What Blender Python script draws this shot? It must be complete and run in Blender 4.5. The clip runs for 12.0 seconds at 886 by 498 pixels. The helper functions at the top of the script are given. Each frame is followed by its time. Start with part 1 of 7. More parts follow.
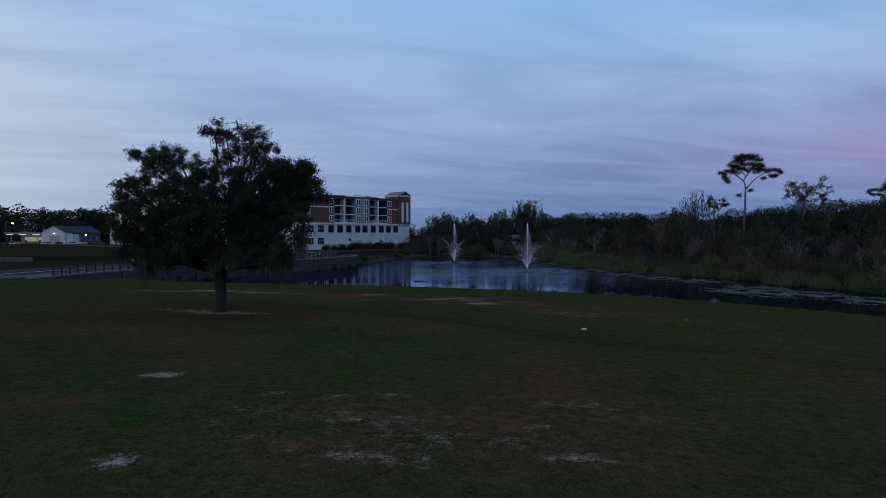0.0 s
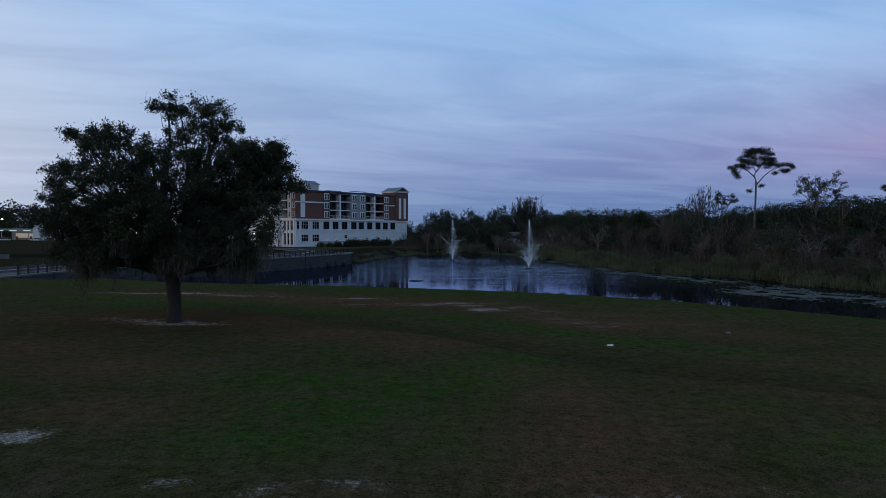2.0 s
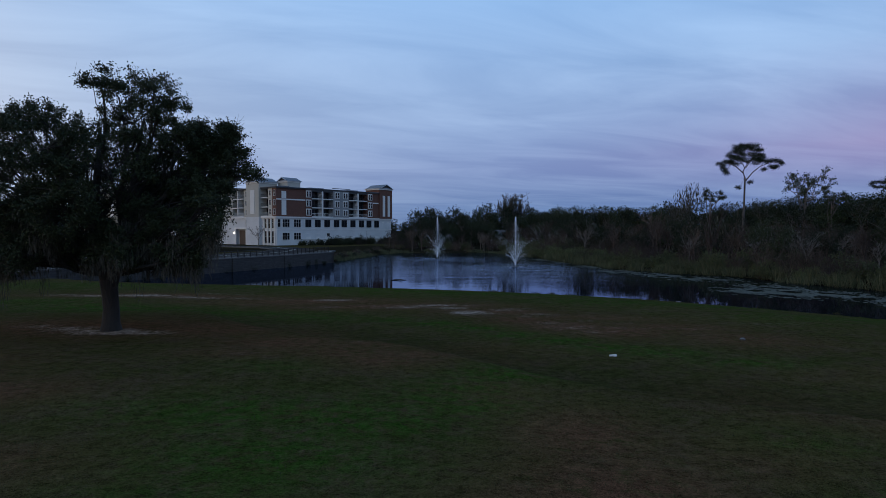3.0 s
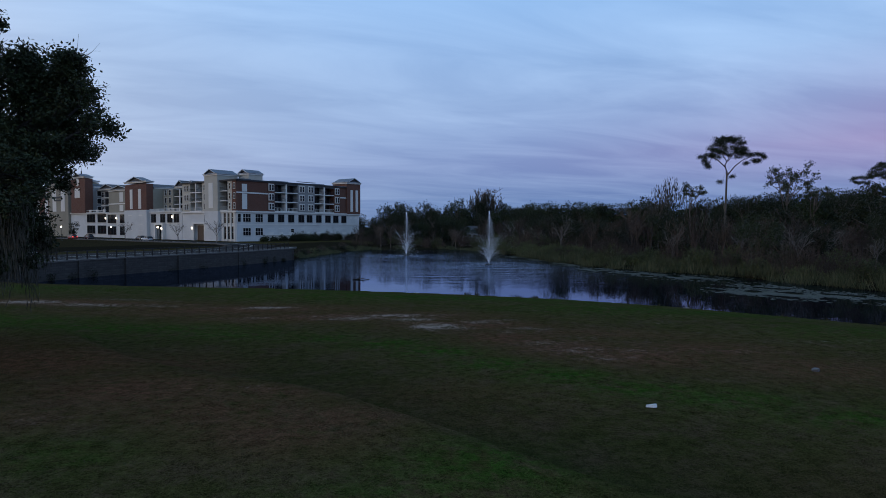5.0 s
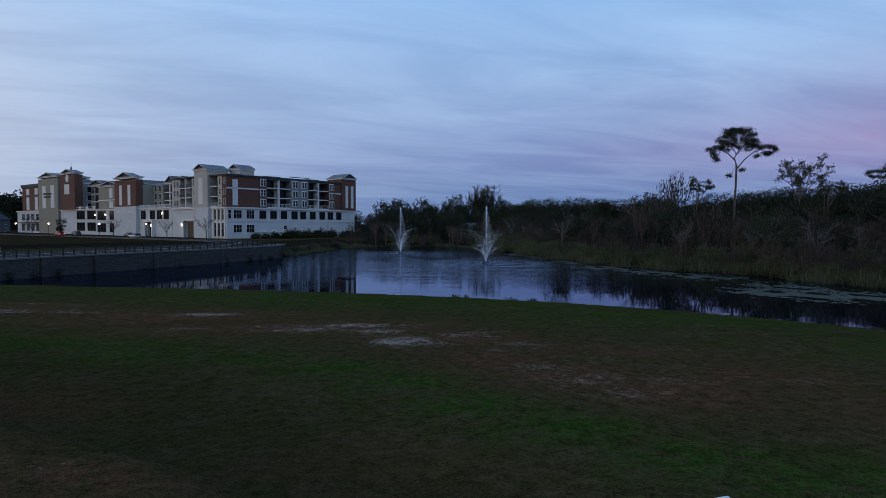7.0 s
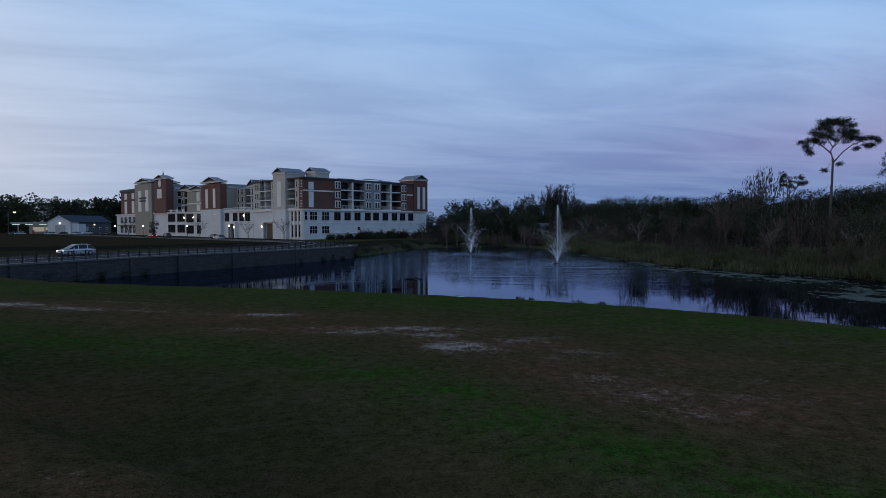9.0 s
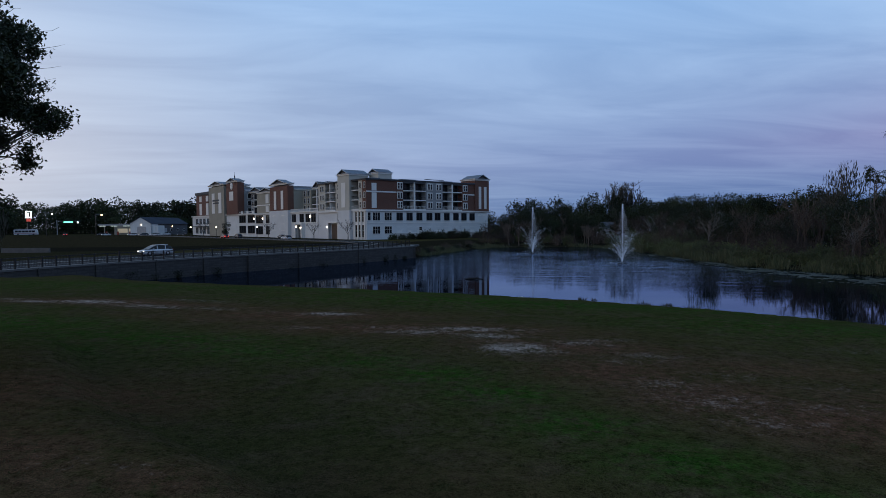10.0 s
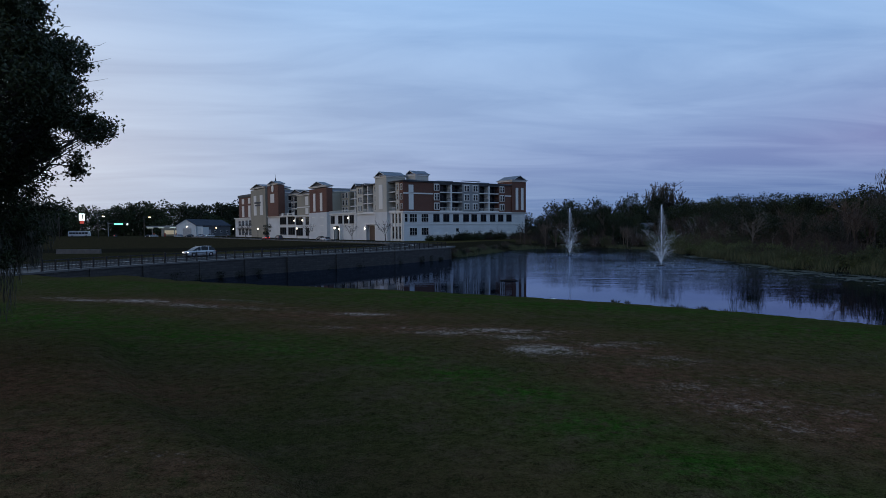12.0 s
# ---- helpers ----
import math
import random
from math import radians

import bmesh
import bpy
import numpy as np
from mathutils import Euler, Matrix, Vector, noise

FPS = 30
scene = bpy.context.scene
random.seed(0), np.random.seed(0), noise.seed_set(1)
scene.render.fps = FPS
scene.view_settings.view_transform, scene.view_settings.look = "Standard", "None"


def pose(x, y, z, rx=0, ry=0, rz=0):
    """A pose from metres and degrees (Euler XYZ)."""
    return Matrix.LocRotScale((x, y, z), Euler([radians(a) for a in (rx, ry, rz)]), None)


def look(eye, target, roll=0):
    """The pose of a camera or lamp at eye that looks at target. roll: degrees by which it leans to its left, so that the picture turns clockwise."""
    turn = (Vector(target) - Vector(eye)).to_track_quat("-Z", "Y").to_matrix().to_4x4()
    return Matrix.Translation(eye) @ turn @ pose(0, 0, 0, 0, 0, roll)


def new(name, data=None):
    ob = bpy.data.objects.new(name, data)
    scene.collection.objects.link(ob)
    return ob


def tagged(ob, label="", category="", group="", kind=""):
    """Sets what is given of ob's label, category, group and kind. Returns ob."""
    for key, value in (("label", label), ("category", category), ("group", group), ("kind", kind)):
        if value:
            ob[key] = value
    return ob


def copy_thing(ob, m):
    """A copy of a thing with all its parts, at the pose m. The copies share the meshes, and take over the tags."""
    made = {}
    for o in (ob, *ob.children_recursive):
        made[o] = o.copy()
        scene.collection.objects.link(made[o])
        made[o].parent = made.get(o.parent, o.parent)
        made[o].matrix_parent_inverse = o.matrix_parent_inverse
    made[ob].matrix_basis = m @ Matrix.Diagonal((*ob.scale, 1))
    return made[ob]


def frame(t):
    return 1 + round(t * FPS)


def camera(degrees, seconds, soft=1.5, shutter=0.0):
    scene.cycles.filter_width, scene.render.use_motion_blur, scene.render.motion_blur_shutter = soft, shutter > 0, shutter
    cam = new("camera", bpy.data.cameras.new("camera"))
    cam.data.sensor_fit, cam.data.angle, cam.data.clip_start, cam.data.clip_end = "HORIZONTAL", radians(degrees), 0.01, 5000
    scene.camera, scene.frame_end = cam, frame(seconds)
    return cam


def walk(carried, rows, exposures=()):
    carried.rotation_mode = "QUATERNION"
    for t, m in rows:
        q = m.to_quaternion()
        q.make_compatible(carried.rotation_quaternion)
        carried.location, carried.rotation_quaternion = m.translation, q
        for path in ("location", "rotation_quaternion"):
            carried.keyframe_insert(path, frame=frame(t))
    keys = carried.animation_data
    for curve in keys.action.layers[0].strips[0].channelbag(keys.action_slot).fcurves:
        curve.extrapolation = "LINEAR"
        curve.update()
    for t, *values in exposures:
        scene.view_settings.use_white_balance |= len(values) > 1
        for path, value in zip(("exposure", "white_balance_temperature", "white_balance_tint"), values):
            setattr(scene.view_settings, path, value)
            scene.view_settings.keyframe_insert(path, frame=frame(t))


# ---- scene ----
cam = camera(73.0, 12.0, 0.6)
PATH = [
    (0, (-0.727, 2.134, 4.592), (-0.853, 4.13, 4.544), 0.0),
    (0.5, (-0.835, 3.188, 4.555), (-0.962, 5.183, 4.504), 0.0),
    (1, (-0.913, 4.451, 4.54), (-1.039, 6.446, 4.487), 0.0),
    (1.5, (-0.955, 5.869, 4.537), (-1.081, 7.864, 4.482), 0.1),
    (2, (-0.955, 7.453, 4.545), (-1.076, 9.449, 4.487), 0.1),
    (2.5, (-0.953, 9.109, 4.457), (-1.054, 11.105, 4.397), 0.0),
    (3, (-0.859, 10.888, 4.354), (-0.932, 12.886, 4.291), 0.0),
    (5, (-0.566, 18.631, 4.013), (-0.545, 20.629, 3.94), 0.2),
    (5.5, (-0.351, 20.826, 3.91), (-0.323, 22.824, 3.835), 0.2),
    (6, (-0.131, 22.799, 3.874), (-0.097, 24.797, 3.798), 0.2),
    (6.5, (0.152, 23.925, 3.741), (0.191, 25.923, 3.663), 0.2),
    (7, (0.519, 24.29, 3.646), (0.538, 26.289, 3.566), 0.2),
    (9, (1.121, 25.32, 3.6), (0.896, 27.306, 3.522), -0.1),
    (9.5, (1.178, 25.4, 3.597), (0.858, 27.373, 3.519), -0.2),
    (10, (1.215, 25.388, 3.625), (0.787, 27.34, 3.547), -0.4),
    (10.5, (1.235, 25.355, 3.648), (0.737, 27.29, 3.571), -0.4),
    (11, (1.256, 25.26, 3.679), (0.732, 27.189, 3.605), -0.5),
    (11.5, (1.35, 25.173, 3.67), (0.812, 27.098, 3.596), -0.4),
    (12, (1.615, 25.147, 3.667), (1.065, 27.069, 3.594), -0.5),
]
EXPOSURE = [(0.0, 0.0), (1.5, 0.06), (3.0, 0.12), (5.5, 0.20), (7.0, 0.12), (9.5, 0.07), (12.0, 0.08)]
walk(cam, [(t, look(eye, target, roll)) for t, eye, target, roll in PATH], EXPOSURE)

# ---- light ----
world = bpy.data.worlds.new("dusk_sky")
scene.world = world
world.use_nodes = True
wn, wl = world.node_tree.nodes, world.node_tree.links
wn.clear()


def wramp(stops, src):
    r = wn.new("ShaderNodeValToRGB")
    e = r.color_ramp.elements
    while len(e) < len(stops):
        e.new(0.5)
    for el, (p, c) in zip(e, stops):
        el.position, el.color = p, (*c, 1)
    wl.new(src, r.inputs[0])
    return r.outputs[0]


def wmath(op, a, b=None, clamp=False):
    n = wn.new("ShaderNodeMath")
    n.operation, n.use_clamp = op, clamp
    for i, v in enumerate((a, b)):
        if v is None:
            continue
        if isinstance(v, (int, float)):
            n.inputs[i].default_value = v
        else:
            wl.new(v, n.inputs[i])
    return n.outputs[0]


def wmix(fac, a, b, blend="MIX"):
    n = wn.new("ShaderNodeMix")
    n.data_type, n.blend_type = "RGBA", blend
    for sock, v in ((n.inputs[0], fac), (n.inputs[6], a), (n.inputs[7], b)):
        if isinstance(v, (int, float)):
            sock.default_value = v
        elif isinstance(v, tuple):
            sock.default_value = (*v, 1)
        else:
            wl.new(v, sock)
    return n.outputs[2]


tc = wn.new("ShaderNodeTexCoord")
sep = wn.new("ShaderNodeSeparateXYZ")
wl.new(tc.outputs["Generated"], sep.inputs[0])
dx, dy, dz = sep.outputs
# height above the horizon, as a gradient from horizon haze to the blue overhead
grad = wramp([(0.0, (0.075, 0.145, 0.32)), (0.035, (0.095, 0.185, 0.40)), (0.10, (0.165, 0.250, 0.50)),
              (0.20, (0.260, 0.410, 0.69)), (0.36, (0.285, 0.520, 0.88)), (0.7, (0.20, 0.38, 0.70)), (1.0, (0.16, 0.31, 0.60))],
             wmath("MAXIMUM", dz, 0.0))
# the afterglow where the sun went down, behind and to the left of the way
west = wmath("ADD", wmath("MULTIPLY", dx, -0.88), wmath("MULTIPLY", dy, -0.475), True)
lowband = wramp([(0.0, (0.8,) * 3), (0.10, (1.0,) * 3), (0.24, (0.75,) * 3), (0.6, (0.0,) * 3)], wmath("MAXIMUM", dz, 0.0))
side = wmath("MULTIPLY", wmath("ADD", wmath("MULTIPLY", dx, -0.80), wmath("MULTIPLY", dy, 0.60)), 1.0, True)
grad = wmix(wmath("MULTIPLY", wmath("POWER", side, 5.0), wmath("MULTIPLY", lowband, 0.72)), grad, (0.64, 0.72, 0.83))
grad = wmix(wmath("MULTIPLY", wmath("POWER", west, 1.6), lowband), grad, (1.30, 1.04, 0.80))
# rose light in the belt opposite
east = wmath("MULTIPLY", wmath("ADD", wmath("MULTIPLY", dx, 0.93), wmath("MULTIPLY", dy, 0.37)), 1.0, True)
east = wmath("POWER", east, 4.0)
rose = wramp([(0.0, (0.0,) * 3), (0.06, (0.25,) * 3), (0.12, (1.0,) * 3), (0.18, (0.5,) * 3), (0.26, (0.0,) * 3)], wmath("MAXIMUM", dz, 0.0))
grad = wmix(wmath("MULTIPLY", east, wmath("MULTIPLY", rose, 1.2), True), grad, (0.36, 0.205, 0.43))
# long streaks of thin cloud: noise on a flat layer seen in perspective
inv = wmath("DIVIDE", 1.0, wmath("ADD", wmath("MAXIMUM", dz, 0.0), 0.09))
comb = wn.new("ShaderNodeCombineXYZ")
wl.new(wmath("ADD", wmath("MULTIPLY", wmath("MULTIPLY", dx, inv), 0.50), wmath("MULTIPLY", wmath("MULTIPLY", dy, inv), 0.16)), comb.inputs[0])
wl.new(wmath("ADD", wmath("MULTIPLY", wmath("MULTIPLY", dy, inv), 1.25), wmath("MULTIPLY", wmath("MULTIPLY", dx, inv), -0.42)), comb.inputs[1])
cloud = wn.new("ShaderNodeTexNoise")
cloud.inputs["Scale"].default_value, cloud.inputs["Detail"].default_value = 1.25, 7.0
cloud.inputs["Roughness"].default_value, cloud.inputs["Distortion"].default_value = 0.56, 0.7
wl.new(comb.outputs[0], cloud.inputs["Vector"])
dense = wramp([(0.34, (0.0,) * 3), (0.52, (0.5,) * 3), (0.70, (1.0,) * 3)], cloud.outputs["Fac"])
fade = wramp([(0.0, (0.25,) * 3), (0.05, (0.5,) * 3), (0.25, (0.8,) * 3), (0.6, (0.35,) * 3)], wmath("MAXIMUM", dz, 0.0))
shade = wmix(0.50, grad, (0.15, 0.205, 0.38))
light = wmix(0.50, grad, (0.50, 0.63, 0.84))
streaks = wmix(dense, shade, light)
skycol = wmix(wmath("MULTIPLY", fade, 0.75), grad, streaks)
# the faint physical sky after sunset on top of it
nishita = wn.new("ShaderNodeTexSky")
nishita.sky_type, nishita.sun_disc = "NISHITA", False
nishita.sun_elevation, nishita.sun_rotation = radians(1.0), radians(-118)
skycol = wmix(0.004, skycol, nishita.outputs[0], "ADD")
# below the horizon: dark land
skycol = wmix(wmath("GREATER_THAN", dz, -0.01), (0.01, 0.012, 0.012), skycol)
bg = wn.new("ShaderNodeBackground")
bg.inputs["Strength"].default_value = 1.0
wl.new(skycol, bg.inputs[0])
out = wn.new("ShaderNodeOutputWorld")
wl.new(bg.outputs[0], out.inputs[0])

sun_data = bpy.data.lights.new("afterglow", "SUN")
sun_data.energy, sun_data.angle, sun_data.color = 0.09, radians(30), (1.0, 0.88, 0.76)
sun = new("afterglow", sun_data)
sun.matrix_world = look((0, 0, 50), (44, 24, 40))

WATER = -2.6

# ---- materials ----


def mat(name, a, b=None, scale=1.0, rough=0.8, bump=0.0, bump_scale=None, metal=0.0, fine=0.25, stretch=(1, 1, 1), spec=0.5, island=0.0):
    """Two-scale procedural surface: colour a to b by large and fine noise, with relief."""
    m = bpy.data.materials.new(name)
    m.use_nodes = True
    n, l = m.node_tree.nodes, m.node_tree.links
    p = n["Principled BSDF"]
    p.inputs["Roughness"].default_value, p.inputs["Metallic"].default_value = rough, metal
    p.inputs["Specular IOR Level"].default_value = spec
    b = b or tuple(v * 0.8 for v in a)
    co = n.new("ShaderNodeTexCoord")
    mp = n.new("ShaderNodeMapping")
    mp.inputs["Scale"].default_value = stretch
    l.new(co.outputs["Object"], mp.inputs[0])
    big, small = n.new("ShaderNodeTexNoise"), n.new("ShaderNodeTexNoise")
    big.inputs["Scale"].default_value, big.inputs["Detail"].default_value = scale, 4
    small.inputs["Scale"].default_value, small.inputs["Detail"].default_value = scale * 9, 3
    for t in (big, small):
        l.new(mp.outputs[0], t.inputs["Vector"])
    mixf = n.new("ShaderNodeMix")
    mixf.inputs[0].default_value = fine
    l.new(big.outputs["Fac"], mixf.inputs[2])
    l.new(small.outputs["Fac"], mixf.inputs[3])
    fac = mixf.outputs[0]
    if island:
        geo = n.new("ShaderNodeNewGeometry")
        m2 = n.new("ShaderNodeMix")
        m2.inputs[0].default_value = island
        l.new(fac, m2.inputs[2])
        l.new(geo.outputs["Random Per Island"], m2.inputs[3])
        fac = m2.outputs[0]
    ramp = n.new("ShaderNodeValToRGB")
    ramp.color_ramp.elements[0].position, ramp.color_ramp.elements[1].position = 0.3, 0.7
    ramp.color_ramp.elements[0].color, ramp.color_ramp.elements[1].color = (*a, 1), (*b, 1)
    l.new(fac, ramp.inputs[0])
    l.new(ramp.outputs[0], p.inputs["Base Color"])
    if bump:
        bn = n.new("ShaderNodeBump")
        bn.inputs["Strength"].default_value, bn.inputs["Distance"].default_value = min(1.0, bump), 0.05
        tx = n.new("ShaderNodeTexNoise")
        tx.inputs["Scale"].default_value, tx.inputs["Detail"].default_value = bump_scale or scale * 12, 4
        l.new(mp.outputs[0], tx.inputs["Vector"])
        l.new(tx.outputs["Fac"], bn.inputs["Height"])
        l.new(bn.outputs[0], p.inputs["Normal"])
    return m


def glow(name, colour, strength):
    m = bpy.data.materials.new(name)
    m.use_nodes = True
    p = m.node_tree.nodes["Principled BSDF"]
    p.inputs["Base Color"].default_value = (*colour, 1)
    p.inputs["Emission Color"].default_value = (*colour, 1)
    p.inputs["Emission Strength"].default_value = strength
    return m


def brick_mat(name, a, b, mortar, width, height, gap=0.012, rough=0.85, depth=0.5, swap=True):
    """Courses of masonry units, with recessed joints; upright walls."""
    m = mat(name, a, b, 0.6, rough)
    n, l = m.node_tree.nodes, m.node_tree.links
    p = n["Principled BSDF"]
    co = n.new("ShaderNodeTexCoord")
    sp, cb = n.new("ShaderNodeSeparateXYZ"), n.new("ShaderNodeCombineXYZ")
    l.new(co.outputs["Object"], sp.inputs[0])
    add = n.new("ShaderNodeMath")
    l.new(sp.outputs[0], add.inputs[0])
    l.new(sp.outputs[1], add.inputs[1])
    l.new(add.outputs[0], cb.inputs[0])
    l.new(sp.outputs[2], cb.inputs[1])
    br = n.new("ShaderNodeTexBrick")
    br.inputs["Scale"].default_value = 1.0
    br.inputs["Brick Width"].default_value, br.inputs["Row Height"].default_value = width, height
    br.inputs["Mortar Size"].default_value = gap
    br.inputs["Color1"].default_value, br.inputs["Color2"].default_value = (*a, 1), (*b, 1)
    br.inputs["Mortar"].default_value = (*mortar, 1)
    l.new(cb.outputs[0], br.inputs["Vector"])
    old = p.inputs["Base Color"].links[0].from_socket
    mx = n.new("ShaderNodeMix")
    mx.data_type, mx.blend_type = "RGBA", "MIX"
    mx.inputs[0].default_value = 0.65
    l.new(old, mx.inputs[6])
    l.new(br.outputs["Color"], mx.inputs[7])
    l.new(mx.outputs[2], p.inputs["Base Color"])
    bn = n.new("ShaderNodeBump")
    bn.inputs["Strength"].default_value, bn.inputs["Distance"].default_value = depth, -0.03
    l.new(br.outputs["Fac"], bn.inputs["Height"])
    l.new(bn.outputs[0], p.inputs["Normal"])
    return m


def lawn_material():
    """Mown winter lawn: green, dry straw, worn red-brown and bare sand, the worn places by the ground's own wear layer."""
    m = mat("lawn", (0.0255, 0.029, 0.0085), (0.043, 0.037, 0.0145), 0.35, 0.95, 0.9, 30.0, spec=0.0, fine=0.4)
    n, l = m.node_tree.nodes, m.node_tree.links
    p = n["Principled BSDF"]
    co = n.new("ShaderNodeTexCoord")

    def tex(scale, detail=5, rough=0.6):
        t = n.new("ShaderNodeTexNoise")
        t.inputs["Scale"].default_value, t.inputs["Detail"].default_value, t.inputs["Roughness"].default_value = scale, detail, rough
        l.new(co.outputs["Object"], t.inputs["Vector"])
        return t.outputs["Fac"]

    def mth(op, a, b, clamp=False):
        t = n.new("ShaderNodeMath")
        t.operation, t.use_clamp = op, clamp
        for i, v in enumerate((a, b)):
            if isinstance(v, (int, float)):
                t.inputs[i].default_value = v
            else:
                l.new(v, t.inputs[i])
        return t.outputs[0]

    def blend(fac, a, b):
        t = n.new("ShaderNodeMix")
        t.data_type = "RGBA"
        l.new(fac, t.inputs[0])
        l.new(a, t.inputs[6])
        if isinstance(b, tuple):
            t.inputs[7].default_value = (*b, 1)
        else:
            l.new(b, t.inputs[7])
        return t.outputs[2]

    att = n.new("ShaderNodeAttribute")
    att.attribute_name = "wear"
    sp = n.new("ShaderNodeSeparateColor")
    l.new(att.outputs["Color"], sp.inputs[0])
    sand, lush, brown = sp.outputs
    col = p.inputs["Base Color"].links[0].from_socket
    fine = tex(11.0, 7, 0.8)
    mid = tex(0.9, 6, 0.7)
    clump = tex(2.6, 5, 0.75)
    grain = tex(55.0, 3, 0.85)
    # straw coloured dry blades everywhere
    dry = mth("MULTIPLY", mth("SUBTRACT", mth("ADD", mth("MULTIPLY", mid, 0.6), mth("MULTIPLY", fine, 0.5)), 0.51, True), 5.5, True)
    col = blend(dry, col, (0.056, 0.039, 0.023))
    red = mth("MULTIPLY", brown, mth("MULTIPLY", mth("SUBTRACT", clump, 0.32, True), 5.0, True), True)
    col = blend(red, col, (0.075, 0.039, 0.022))
    green = mth("MULTIPLY", lush, mth("MULTIPLY", mth("SUBTRACT", clump, 0.38, True), 5.0, True), True)
    col = blend(green, col, (0.018, 0.050, 0.007))
    # sand shows through in broken flecks
    bare = mth("SUBTRACT", mth("ADD", sand, mth("MULTIPLY", mth("SUBTRACT", mth("ADD", mth("MULTIPLY", fine, 0.62), mth("MULTIPLY", clump, 0.38)), 0.5), 6.5)), 0.56)
    bare = mth("MULTIPLY", bare, 1.25, True)
    bare = mth("MULTIPLY", bare, mth("MULTIPLY", sand, 1.25, True))
    col = blend(bare, col, (0.27, 0.215, 0.172))
    # single darker and lighter blades
    mul = n.new("ShaderNodeMix")
    mul.data_type, mul.blend_type = "RGBA", "MULTIPLY"
    mul.inputs[0].default_value = 1.0
    rp = n.new("ShaderNodeValToRGB")
    rp.color_ramp.elements[0].position, rp.color_ramp.elements[1].position = 0.415, 0.595
    rp.color_ramp.elements[0].color, rp.color_ramp.elements[1].color = (0.26, 0.26, 0.26, 1), (2.35, 2.25, 2.2, 1)
    tuft = mth("ADD", mth("MULTIPLY", grain, 0.50), mth("ADD", mth("MULTIPLY", tex(17.0, 4, 0.75), 0.28), mth("MULTIPLY", tex(3.7, 4, 0.7), 0.22)))
    l.new(tuft, rp.inputs[0])
    l.new(col, mul.inputs[6])
    l.new(rp.outputs[0], mul.inputs[7])
    # a darker, deep green in the hollow
    swale = n.new("ShaderNodeAttribute")
    swale.attribute_name = "swale"
    col = blend(mth("MULTIPLY", swale.outputs["Fac"], mth("ADD", mth("MULTIPLY", clump, 0.8), 0.25), True), mul.outputs[2], (0.0110, 0.0175, 0.0060))
    dark_ground = n.new("ShaderNodeAttribute")
    dark_ground.attribute_name = "dark_ground"
    col = blend(mth("MULTIPLY", dark_ground.outputs["Fac"], 0.9), col, (0.014, 0.012, 0.009))
    l.new(col, p.inputs["Base Color"])
    return m


